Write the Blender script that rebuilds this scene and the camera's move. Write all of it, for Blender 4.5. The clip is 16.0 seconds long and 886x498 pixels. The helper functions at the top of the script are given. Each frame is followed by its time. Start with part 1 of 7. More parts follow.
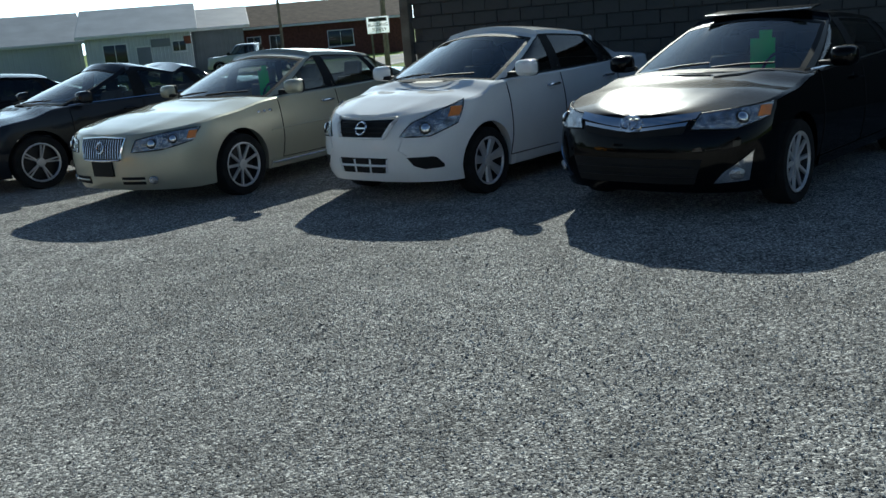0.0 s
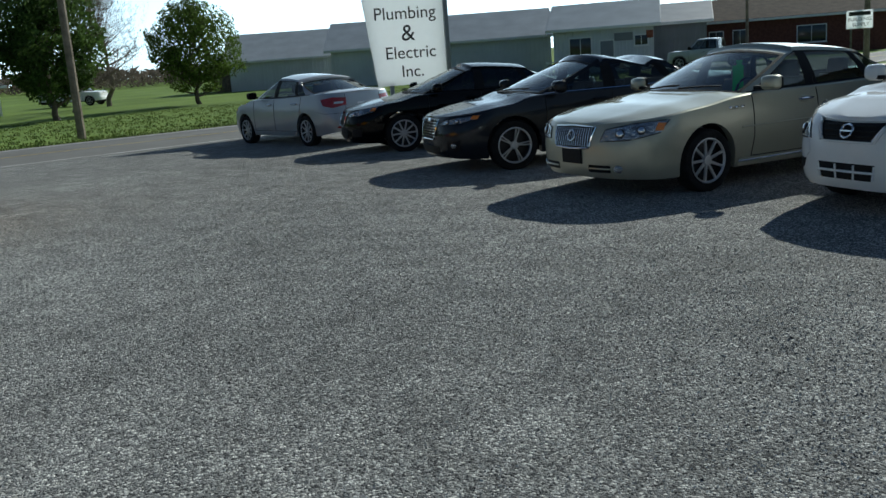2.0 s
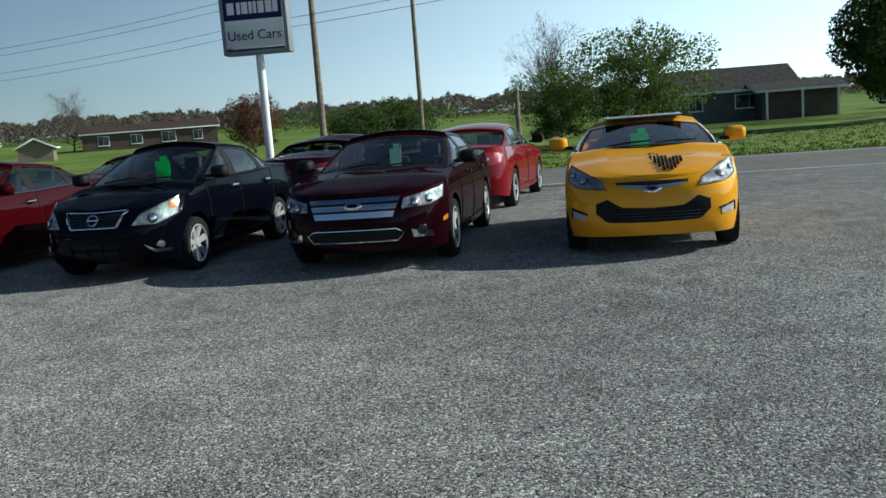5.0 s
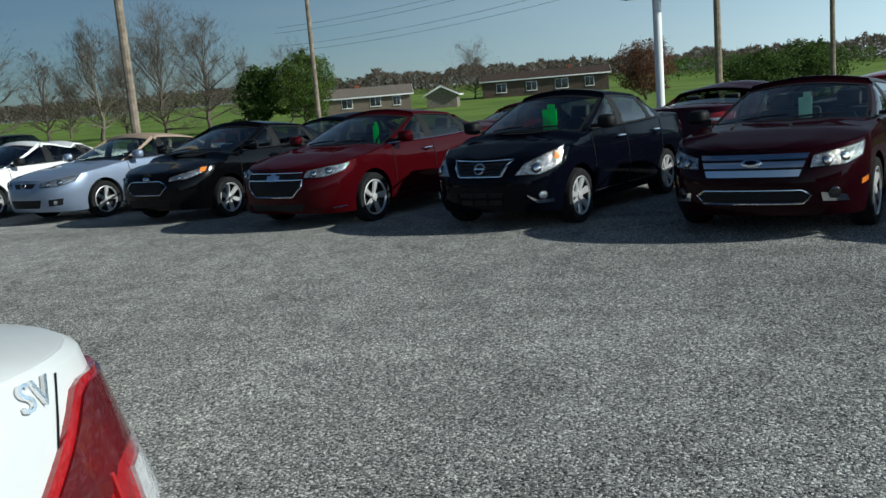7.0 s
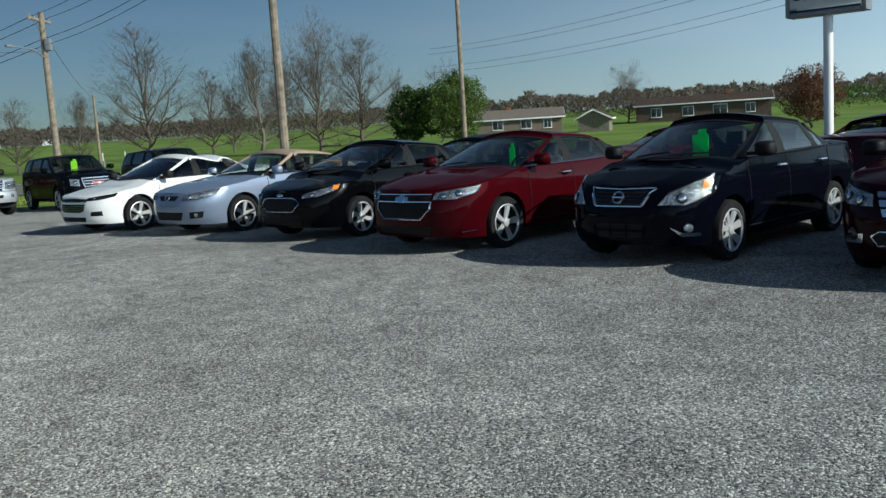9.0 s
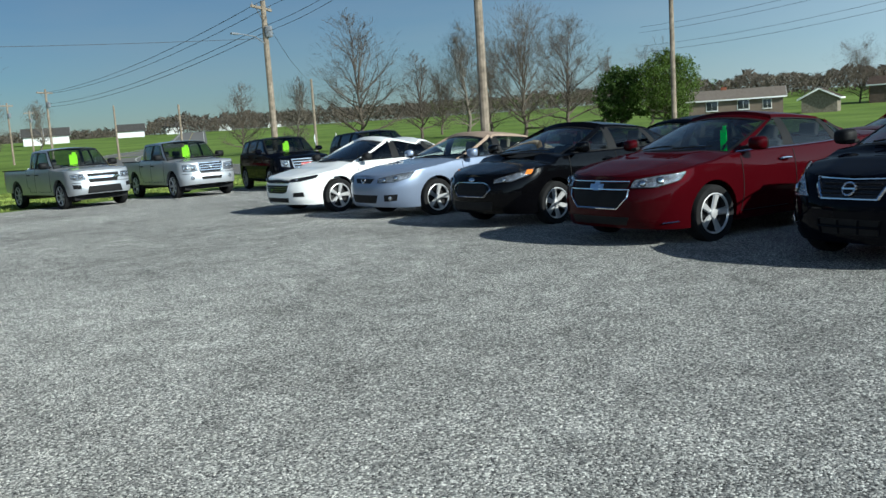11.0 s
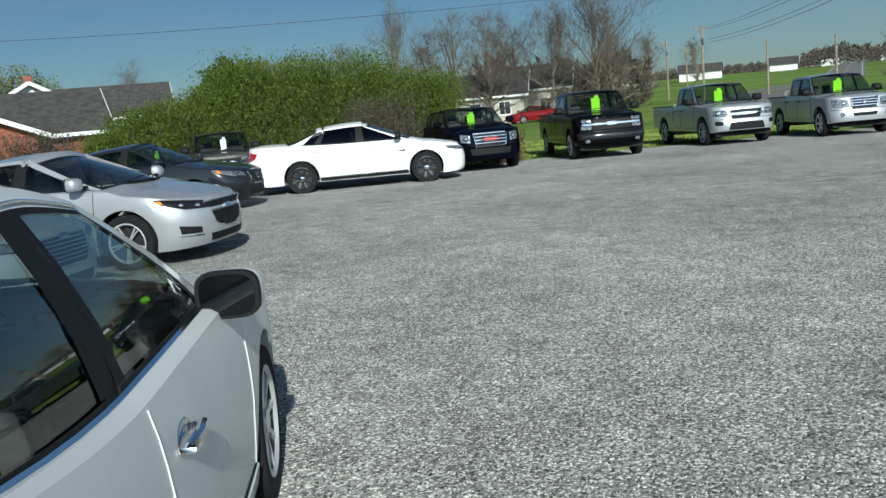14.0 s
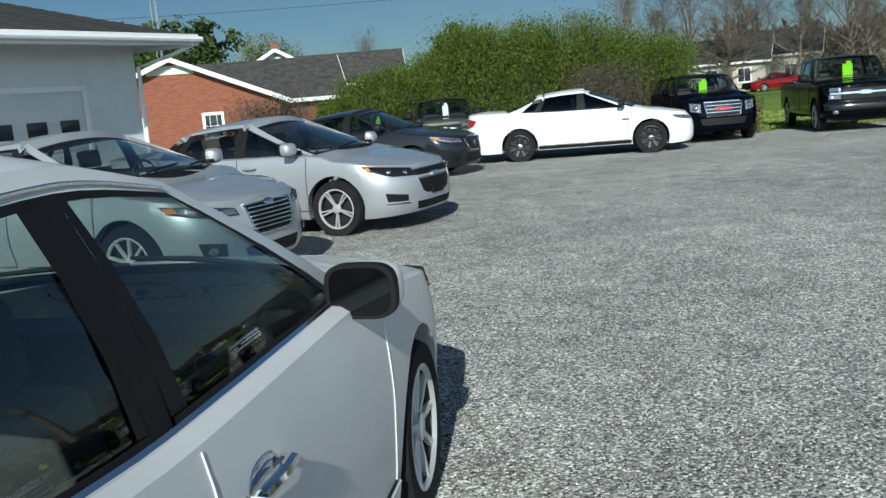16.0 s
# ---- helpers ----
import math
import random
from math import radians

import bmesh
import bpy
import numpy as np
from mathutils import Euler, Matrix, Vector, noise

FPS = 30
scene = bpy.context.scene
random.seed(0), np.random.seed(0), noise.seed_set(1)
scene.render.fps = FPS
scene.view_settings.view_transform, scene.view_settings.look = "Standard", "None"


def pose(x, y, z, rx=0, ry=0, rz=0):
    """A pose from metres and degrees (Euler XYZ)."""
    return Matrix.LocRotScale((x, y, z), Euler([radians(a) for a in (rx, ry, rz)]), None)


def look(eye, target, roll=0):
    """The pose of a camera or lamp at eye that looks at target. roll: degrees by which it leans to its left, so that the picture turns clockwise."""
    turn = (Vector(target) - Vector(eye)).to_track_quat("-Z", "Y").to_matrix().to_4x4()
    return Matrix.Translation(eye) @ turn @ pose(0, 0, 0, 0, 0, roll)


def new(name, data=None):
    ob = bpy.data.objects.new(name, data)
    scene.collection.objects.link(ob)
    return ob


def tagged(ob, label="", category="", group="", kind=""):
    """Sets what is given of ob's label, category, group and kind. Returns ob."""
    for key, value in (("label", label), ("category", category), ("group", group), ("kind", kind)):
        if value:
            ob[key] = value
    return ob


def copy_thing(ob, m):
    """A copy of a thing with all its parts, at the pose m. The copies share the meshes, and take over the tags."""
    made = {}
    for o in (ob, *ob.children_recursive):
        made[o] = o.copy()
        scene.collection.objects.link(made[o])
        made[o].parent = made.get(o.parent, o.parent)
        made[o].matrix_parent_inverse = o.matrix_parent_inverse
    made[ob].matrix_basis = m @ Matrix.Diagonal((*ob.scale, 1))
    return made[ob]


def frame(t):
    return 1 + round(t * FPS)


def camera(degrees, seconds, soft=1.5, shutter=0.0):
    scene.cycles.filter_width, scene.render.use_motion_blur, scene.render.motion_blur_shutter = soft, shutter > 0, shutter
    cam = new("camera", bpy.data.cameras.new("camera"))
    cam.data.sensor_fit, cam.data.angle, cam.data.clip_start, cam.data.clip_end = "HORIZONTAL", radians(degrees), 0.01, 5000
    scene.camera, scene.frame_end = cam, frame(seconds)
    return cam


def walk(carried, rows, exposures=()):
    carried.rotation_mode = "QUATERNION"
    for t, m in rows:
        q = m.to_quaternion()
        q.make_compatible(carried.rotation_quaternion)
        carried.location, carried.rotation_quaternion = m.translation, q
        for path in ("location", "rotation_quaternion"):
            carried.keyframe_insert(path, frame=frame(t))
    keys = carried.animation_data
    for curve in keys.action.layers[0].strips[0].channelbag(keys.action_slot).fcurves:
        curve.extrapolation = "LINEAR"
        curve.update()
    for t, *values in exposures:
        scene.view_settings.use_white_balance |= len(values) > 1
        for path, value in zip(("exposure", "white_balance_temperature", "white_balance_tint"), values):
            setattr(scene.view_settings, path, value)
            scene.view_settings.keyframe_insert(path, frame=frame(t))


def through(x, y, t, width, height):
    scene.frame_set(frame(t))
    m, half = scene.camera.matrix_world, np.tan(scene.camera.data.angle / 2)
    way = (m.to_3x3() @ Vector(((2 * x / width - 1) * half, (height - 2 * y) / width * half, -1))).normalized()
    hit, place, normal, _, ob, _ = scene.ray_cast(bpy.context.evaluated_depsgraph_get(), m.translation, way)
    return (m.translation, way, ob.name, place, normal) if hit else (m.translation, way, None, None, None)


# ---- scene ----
def ground_z(x, y):
    """Height of the land: a flat lot that falls gently outwards, a rise far to the south-west."""
    r = math.hypot(x + 4, y + 1)
    z = -0.011 * max(0.0, min(r, 40.0) - 8)
    ang = math.degrees(math.atan2(y + 1, x + 4))
    w = max(0.0, 1 - abs(((ang + 134) + 180) % 360 - 180) / 60.0)
    if r > 75:
        k = min(1.0, (r - 75) / 260.0)
        z += 4.8 * k * k * (3 - 2 * k) * min(1, w * 1.6)
    w2 = max(0.0, 1 - abs(((ang - 172) + 180) % 360 - 180) / 36.0)
    if r > 90:
        k = min(1.0, (r - 90) / 250.0)
        z += 3.0 * k * k * (3 - 2 * k) * min(1, w2 * 1.6)
    return z


# ---- camera ----
cam = camera(52.30, 16.0, shutter=0.0)
PATH = [
    (0.0, -0.000, 0.000, 1.561, 0.00, -14.02, 4.79),
    (0.5, -0.060, -0.040, 1.559, 9.74, -14.54, 4.31),
    (1.0, -0.138, -0.015, 1.557, 18.06, -15.24, 4.57),
    (1.5, -0.113, -0.023, 1.551, 23.75, -13.91, 4.70),
    (2.0, -0.212, 0.007, 1.561, 27.89, -12.13, 4.15),
    (2.5, -0.310, 0.079, 1.543, 32.92, -10.66, 3.12),
    (3.0, -0.317, 0.216, 1.554, 42.18, -10.43, 3.22),
    (3.5, -0.435, 0.268, 1.546, 51.75, -10.14, 3.53),
    (4.0, -0.634, 0.248, 1.555, 58.23, -9.90, 3.04),
    (4.5, -0.774, 0.325, 1.541, 67.45, -8.86, 3.53),
    (5.0, -0.900, 0.435, 1.557, 77.28, -8.30, 4.42),
    (5.2, -0.951, 0.449, 1.555, 80.07, -8.11, 4.26),
    (7.3, -1.597, 0.447, 1.572, 103.05, -10.34, 4.80),
    (7.5, -1.669, 0.407, 1.586, 103.56, -10.88, 4.63),
    (8.0, -1.817, 0.407, 1.576, 106.12, -9.99, 4.10),
    (8.2, -1.882, 0.441, 1.563, 107.10, -9.22, 3.74),
    (10.3, -2.663, 0.456, 1.512, 120.28, -7.28, 4.67),
    (10.5, -2.718, 0.448, 1.509, 122.00, -7.35, 4.54),
    (11.0, -2.854, 0.295, 1.520, 124.09, -7.87, 3.74),
    (11.5, -2.979, 0.190, 1.521, 128.50, -8.16, 2.96),
    (12.0, -3.099, 0.148, 1.527, 137.24, -8.28, 4.46),
    (12.5, -3.189, 0.032, 1.526, 143.28, -7.77, 4.79),
    (13.0, -3.292, -0.091, 1.528, 149.33, -7.85, 4.20),
    (13.5, -3.452, -0.185, 1.535, 158.27, -8.80, 4.76),
    (14.0, -3.497, -0.321, 1.540, 163.49, -8.87, 5.00),
    (14.5, -3.542, -0.446, 1.546, 163.39, -7.66, 3.82),
    (15.0, -3.699, -0.563, 1.550, 170.54, -7.89, 4.39),
    (15.5, -3.774, -0.683, 1.530, 176.64, -8.82, 5.35),
    (16.0, -3.771, -0.820, 1.523, 177.87, -9.71, 4.72),
]
EXPOSURES = [(0, 0.45, 6050, 0), (1, 0.27, 6050, 0), (1.5, 0.27, 6050, 0), (2.5, -0.36, 6050, 0), (3.5, -0.35, 6050, 0), (5, 0.1, 6050, 0), (8, -0.12, 6050, 0), (10.5, 0.35, 5950, 0), (12, 0.35, 5950, 0), (13.5, 0.26, 5950, 0), (16, 0.20, 5950, 0)]
walk(cam, [(t, pose(x, y, z, 90 + p, r, w)) for t, x, y, z, w, p, r in PATH],
     exposures=EXPOSURES)

# ---- daylight ----
SUN_AZ, SUN_EL = 83, 27.5      # degrees: direction towards the sun, counted from +x
world = bpy.data.worlds.new("sky")
scene.world = world
world.use_nodes = True
wn = world.node_tree
sky = wn.nodes.new("ShaderNodeTexSky")
sky.sky_type = "NISHITA"
sky.sun_disc = False
sky.sun_elevation = radians(SUN_EL)
sky.sun_rotation = radians(90 - SUN_AZ)
sky.air_density, sky.dust_density, sky.ozone_density = 1.0, 0.15, 2.5
wtc = wn.nodes.new("ShaderNodeTexCoord")
wmap = wn.nodes.new("ShaderNodeMapping")
wmap.inputs["Scale"].default_value = (1.0, 1.0, 5.0)
wnoise = wn.nodes.new("ShaderNodeTexNoise")
wnoise.inputs["Scale"].default_value = 2.2
wnoise.inputs["Detail"].default_value = 7
wnoise.inputs["Roughness"].default_value = 0.55
wramp = wn.nodes.new("ShaderNodeValToRGB")
wramp.color_ramp.elements[0].position, wramp.color_ramp.elements[1].position = 0.48, 0.85
wramp.color_ramp.elements[0].color, wramp.color_ramp.elements[1].color = (0, 0, 0, 1), (0.30, 0.30, 0.30, 1)
wmix = wn.nodes.new("ShaderNodeMix")
wmix.data_type = "RGBA"
wmix.inputs[7].default_value = (6.5, 6.9, 7.4, 1)
wn.links.new(wtc.outputs["Generated"], wmap.inputs["Vector"])
wn.links.new(wmap.outputs["Vector"], wnoise.inputs["Vector"])
wn.links.new(wnoise.outputs["Fac"], wramp.inputs["Fac"])
wn.links.new(wramp.outputs["Color"], wmix.inputs[0])
wtint = wn.nodes.new("ShaderNodeMix")
wtint.data_type, wtint.blend_type = "RGBA", "MULTIPLY"
wtint.inputs[0].default_value = 1.0
wtint.inputs[7].default_value = (0.66, 0.83, 1.02, 1)
wn.links.new(sky.outputs["Color"], wtint.inputs[6])
wn.links.new(wtint.outputs[2], wmix.inputs[6])
# bright haze low in the sky, thickest towards the sun
sdir = (math.cos(radians(SUN_EL)) * math.cos(radians(SUN_AZ)), math.cos(radians(SUN_EL)) * math.sin(radians(SUN_AZ)), math.sin(radians(SUN_EL)))


def wmath(op, a, b):
    n = wn.nodes.new("ShaderNodeMath")
    n.operation = op
    for i, v in enumerate((a, b)):
        if isinstance(v, (int, float)):
            n.inputs[i].default_value = v
        else:
            wn.links.new(v, n.inputs[i])
    return n.outputs[0]


wdot = wn.nodes.new("ShaderNodeVectorMath")
wdot.operation = "DOT_PRODUCT"
wdot.inputs[1].default_value = sdir
wn.links.new(wtc.outputs["Generated"], wdot.inputs[0])
wsep = wn.nodes.new("ShaderNodeSeparateXYZ")
wn.links.new(wtc.outputs["Generated"], wsep.inputs[0])
lowness = wmath("POWER", wmath("SUBTRACT", 1.0, wmath("ABSOLUTE", wsep.outputs[2], 0)), 3.5)
haze = wmath("MULTIPLY", wmath("POWER", wmath("MAXIMUM", wmath("ADD", wdot.outputs["Value"], 1.0), 0.0), 2.4), lowness)
haze = wmath("MULTIPLY", haze, 13.0)
hcol = wn.nodes.new("ShaderNodeCombineColor")
for i, k in enumerate((0.84, 1.0, 1.14)):
    wn.links.new(wmath("MULTIPLY", haze, k), hcol.inputs[i])
hadd = wn.nodes.new("ShaderNodeMix")
hadd.data_type, hadd.blend_type = "RGBA", "ADD"
hadd.inputs[0].default_value = 1.0
wn.links.new(wmix.outputs[2], hadd.inputs[6])
wn.links.new(hcol.outputs[0], hadd.inputs[7])
bg = wn.nodes["Background"]
wn.links.new(hadd.outputs[2], bg.inputs["Color"])
bg.inputs["Strength"].default_value = 0.038
sun_data = bpy.data.lights.new("sun", "SUN")
sun_data.energy, sun_data.angle, sun_data.color = 5.0, radians(0.55), (1.0, 0.95, 0.86)
sun = new("sun", sun_data)
sd = Vector((math.cos(radians(SUN_EL)) * math.cos(radians(SUN_AZ)), math.cos(radians(SUN_EL)) * math.sin(radians(SUN_AZ)), math.sin(radians(SUN_EL))))
sun.matrix_world = look(sd * 60, (0, 0, 0))


# ---- materials ----
def mat(name, color, rough=0.5, metal=0.0, var=0.12, scale=3.0, bump=0.0, bscale=60.0, coat=0.0, color2=None, spec=0.5):
    """A surface with colour variation at two scales and fine relief."""
    m = bpy.data.materials.new(name)
    m.use_nodes = True
    n, l = m.node_tree.nodes, m.node_tree.links
    b = n["Principled BSDF"]
    b.inputs["Roughness"].default_value = rough
    b.inputs["Metallic"].default_value = metal
    b.inputs["Specular IOR Level"].default_value = spec
    if coat:
        b.inputs["Coat Weight"].default_value = coat
        b.inputs["Coat IOR"].default_value = 1.40
        b.inputs["Coat Roughness"].default_value = 0.03
    tc = n.new("ShaderNodeTexCoord")
    n1 = n.new("ShaderNodeTexNoise")
    n1.inputs["Scale"].default_value, n1.inputs["Detail"].default_value = scale, 8
    n2 = n.new("ShaderNodeTexNoise")
    n2.inputs["Scale"].default_value, n2.inputs["Detail"].default_value = scale * 14, 4
    l.new(tc.outputs["Object"], n1.inputs["Vector"])
    l.new(tc.outputs["Object"], n2.inputs["Vector"])
    mx = n.new("ShaderNodeMix")
    mx.data_type = "RGBA"
    c = Vector(color)
    lo = color2 if color2 else tuple(c * (1 - 2.2 * var))
    hi = tuple(min(1, v * (1 + 1.2 * var)) for v in color)
    mx.inputs[6].default_value, mx.inputs[7].default_value = (*lo, 1), (*hi, 1)
    av = n.new("ShaderNodeMath")
    av.operation = "MULTIPLY_ADD"
    av.inputs[1].default_value = 0.45
    l.new(n2.outputs["Fac"], av.inputs[0])
    hf = n.new("ShaderNodeMath")
    hf.operation = "MULTIPLY_ADD"
    hf.inputs[1].default_value, hf.inputs[2].default_value = 1.6, -0.55
    l.new(n1.outputs["Fac"], hf.inputs[0])
    l.new(hf.outputs[0], av.inputs[2])
    l.new(av.outputs[0], mx.inputs[0])
    l.new(mx.outputs[2], b.inputs["Base Color"])
    if bump:
        bn = n.new("ShaderNodeTexNoise")
        bn.inputs["Scale"].default_value, bn.inputs["Detail"].default_value = bscale, 5
        bp = n.new("ShaderNodeBump")
        bp.inputs["Strength"].default_value = bump
        bp.inputs["Distance"].default_value = 0.02
        l.new(tc.outputs["Object"], bn.inputs["Vector"])
        l.new(bn.outputs["Fac"], bp.inputs["Height"])
        l.new(bp.outputs["Normal"], b.inputs["Normal"])
    return m


def paint(name, color, metallic=0.35, coat=1.0, sheen=0.0):
    m = mat(name, color, 0.24 if sheen else 0.40, metallic, 0.035, 2.0, coat=coat, spec=sheen)
    n, l = m.node_tree.nodes, m.node_tree.links
    b = n["Principled BSDF"]
    # thin film of dust that dulls the gloss in patches
    tc = n.new("ShaderNodeTexCoord")
    d = n.new("ShaderNodeTexNoise")
    d.inputs["Scale"].default_value, d.inputs["Detail"].default_value = 5.0, 9
    r = n.new("ShaderNodeMapRange")
    r.inputs[1].default_value, r.inputs[2].default_value, r.inputs[3].default_value, r.inputs[4].default_value = 0.35, 0.75, 0.02, 0.09
    l.new(tc.outputs["Object"], d.inputs["Vector"])
    l.new(d.outputs["Fac"], r.inputs[0])
    l.new(r.outputs[0], b.inputs["Coat Roughness"])
    return m


def glass(name, tint, rough=0.015):
    m = bpy.data.materials.new(name)
    m.use_nodes = True
    n, l = m.node_tree.nodes, m.node_tree.links
    n.remove(n["Principled BSDF"])
    out = n["Material Output"]
    t = n.new("ShaderNodeBsdfTransparent")
    t.inputs["Color"].default_value = (*tint, 1)
    g = n.new("ShaderNodeBsdfGlossy")
    g.inputs["Roughness"].default_value = rough
    # reflection of both faces of the pane, the same from inside and outside
    lw = n.new("ShaderNodeLayerWeight")
    lw.inputs["Blend"].default_value = 0.5
    pw = n.new("ShaderNodeMath")
    pw.operation = "POWER"
    pw.inputs[1].default_value = 4.0
    f = n.new("ShaderNodeMath")
    f.operation = "MULTIPLY_ADD"
    f.inputs[1].default_value, f.inputs[2].default_value = 0.92, 0.075
    l.new(lw.outputs["Facing"], pw.inputs[0])
    l.new(pw.outputs[0], f.inputs[0])
    mx = n.new("ShaderNodeMixShader")
    l.new(f.outputs[0], mx.inputs[0])
    l.new(t.outputs[0], mx.inputs[1])
    l.new(g.outputs[0], mx.inputs[2])
    l.new(mx.outputs[0], out.inputs["Surface"])
    return m


def gravel_mat():
    """Crushed limestone: single chips told apart by tone, with dusty wheel tracks."""
    m = bpy.data.materials.new("gravel")
    m.use_nodes = True
    n, l = m.node_tree.nodes, m.node_tree.links
    b = n["Principled BSDF"]
    b.inputs["Roughness"].default_value = 0.95
    b.inputs["Diffuse Roughness"].default_value = 0.38
    b.inputs["Specular IOR Level"].default_value = 0.25
    tc = n.new("ShaderNodeTexCoord")
    v = n.new("ShaderNodeTexVoronoi")
    v.inputs["Scale"].default_value = 90.0
    v.inputs["Randomness"].default_value = 1.0
    v2 = n.new("ShaderNodeTexVoronoi")
    v2.inputs["Scale"].default_value = 160.0
    warp = n.new("ShaderNodeTexNoise")
    warp.inputs["Scale"].default_value = 40.0
    add = n.new("ShaderNodeVectorMath")
    add.operation = "MULTIPLY_ADD"
    add.inputs[1].default_value = (0.009, 0.009, 0.009)
    l.new(tc.outputs["Object"], warp.inputs["Vector"])
    l.new(warp.outputs["Color"], add.inputs[0])
    l.new(tc.outputs["Object"], add.inputs[2])
    l.new(add.outputs[0], v.inputs["Vector"])
    l.new(tc.outputs["Object"], v2.inputs["Vector"])
    ramp = n.new("ShaderNodeValToRGB")
    e = ramp.color_ramp.elements
    e[0].position, e[0].color = 0.0, (0.032, 0.032, 0.034, 1)
    e[1].position, e[1].color = 1.0, (0.84, 0.825, 0.775, 1)
    k = ramp.color_ramp.elements.new(0.35)
    k.color = (0.20, 0.20, 0.195, 1)
    k = ramp.color_ramp.elements.new(0.75)
    k.color = (0.36, 0.355, 0.335, 1)
    sep = n.new("ShaderNodeSeparateColor")
    l.new(v.outputs["Color"], sep.inputs[0])
    l.new(sep.outputs[0], ramp.inputs[0])
    # dust and wear over metres
    big = n.new("ShaderNodeTexNoise")
    big.inputs["Scale"].default_value, big.inputs["Detail"].default_value = 0.35, 7
    mid = n.new("ShaderNodeTexNoise")
    mid.inputs["Scale"].default_value, mid.inputs["Detail"].default_value = 2.6, 8
    l.new(tc.outputs["Object"], big.inputs["Vector"])
    l.new(tc.outputs["Object"], mid.inputs["Vector"])
    mm = n.new("ShaderNodeMath")
    mm.operation = "MULTIPLY_ADD"
    mm.inputs[1].default_value = 0.9
    l.new(big.outputs["Fac"], mm.inputs[0])
    l.new(mid.outputs["Fac"], mm.inputs[2])
    rg = n.new("ShaderNodeMapRange")
    rg.inputs[1].default_value, rg.inputs[2].default_value, rg.inputs[3].default_value, rg.inputs[4].default_value = 0.65, 1.25, 0.60, 1.2
    l.new(mm.outputs[0], rg.inputs[0])
    mul = n.new("ShaderNodeMix")
    mul.data_type, mul.blend_type = "RGBA", "MULTIPLY"
    mul.inputs[0].default_value = 1.0
    l.new(ramp.outputs[0], mul.inputs[6])
    comb = n.new("ShaderNodeCombineColor")
    for i in range(3):
        l.new(rg.outputs[0], comb.inputs[i])
    l.new(comb.outputs[0], mul.inputs[7])
    l.new(mul.outputs[2], b.inputs["Base Color"])
    hs = n.new("ShaderNodeMath")
    hs.operation = "MULTIPLY_ADD"
    hs.inputs[1].default_value = -1.0
    l.new(v.outputs["Distance"], hs.inputs[0])
    l.new(sep.outputs[1], hs.inputs[2])
    bp = n.new("ShaderNodeBump")
    bp.inputs["Strength"].default_value, bp.inputs["Distance"].default_value = 0.9, 0.007
    l.new(hs.outputs[0], bp.inputs["Height"])
    bp2 = n.new("ShaderNodeBump")
    bp2.inputs["Strength"].default_value, bp2.inputs["Distance"].default_value = 0.5, 0.006
    l.new(v2.outputs["Distance"], bp2.inputs["Height"])
    l.new(bp.outputs["Normal"], bp2.inputs["Normal"])
    l.new(bp2.outputs["Normal"], b.inputs["Normal"])
    return m


GRAVEL = gravel_mat()
GRASS = mat("grass_ground", (0.15, 0.215, 0.046), 0.95, 0, 0.25, 0.10, 0.8, 25, color2=(0.078, 0.125, 0.028), spec=0.1)
ASPHALT = mat("asphalt", (0.17, 0.165, 0.16), 0.9, 0, 0.12, 0.5, 0.4, 90, spec=0.2)
LINE = mat("road_line_paint", (0.62, 0.62, 0.58), 0.7, 0, 0.2, 4)
BLACK = mat("black_plastic", (0.010, 0.010, 0.011), 0.6, 0, 0.2, 8, 0.1, 200, spec=0.2)
GLOSSBLACK = mat("gloss_black_plastic", (0.012, 0.012, 0.014), 0.15, 0, 0.1, 8)
RUBBER = mat("tyre_rubber", (0.016, 0.016, 0.017), 0.85, 0, 0.25, 9, 0.2, 120, spec=0.2)
CHROME = mat("chrome", (0.80, 0.80, 0.82), 0.09, 1.0, 0.03, 5)
ALLOY = mat("alloy_wheel", (0.56, 0.56, 0.57), 0.35, 0.45, 0.06, 9)
DARKALLOY = mat("dark_alloy_wheel", (0.20, 0.20, 0.21), 0.3, 0.8, 0.1, 9)
STEELBLACK = mat("black_steel_wheel", (0.02, 0.02, 0.022), 0.45, 0.2, 0.1, 9)
LENS = mat("headlamp_lens", (0.46, 0.48, 0.51), 0.10, 0.75, 0.35, 16, 0.9, 34, coat=1.0, color2=(0.035, 0.038, 0.042))
AMBER = mat("amber_lens", (0.75, 0.22, 0.03), 0.2, 0, 0.1, 12, coat=1.0)
REDLENS = mat("red_lens", (0.36, 0.008, 0.012), 0.16, 0.0, 0.2, 14, 0.3, 60, coat=1.0)
WHITELENS = mat("clear_lens", (0.75, 0.75, 0.77), 0.15, 0.3, 0.2, 14, 0.4, 60, coat=1.0)
WINDOW = glass("car_glass", (0.80, 0.87, 0.84))
SIDEGLASS = glass("side_car_glass", (0.42, 0.48, 0.46))
CLEARGLASS = glass("green_tinted_side_glass", (0.70, 0.82, 0.77))
DEEPRED = mat("deep_red_lens", (0.10, 0.004, 0.008), 0.12, 0.0, 0.2, 14, 0.2, 60, coat=1.0)
MIRROR = mat("mirror_glass", (0.035, 0.037, 0.04), 0.05, 0.9, 0.03, 3)
TINTED = glass("tinted_car_glass", (0.10, 0.11, 0.11))
HOUSEGLASS = mat("house_window_glass", (0.03, 0.035, 0.04), 0.06, 0, 0.2, 2)
SEATCLOTH = mat("dark_seat_cloth", (0.035, 0.035, 0.037), 0.9, 0, 0.15, 10, 0.2, 150)
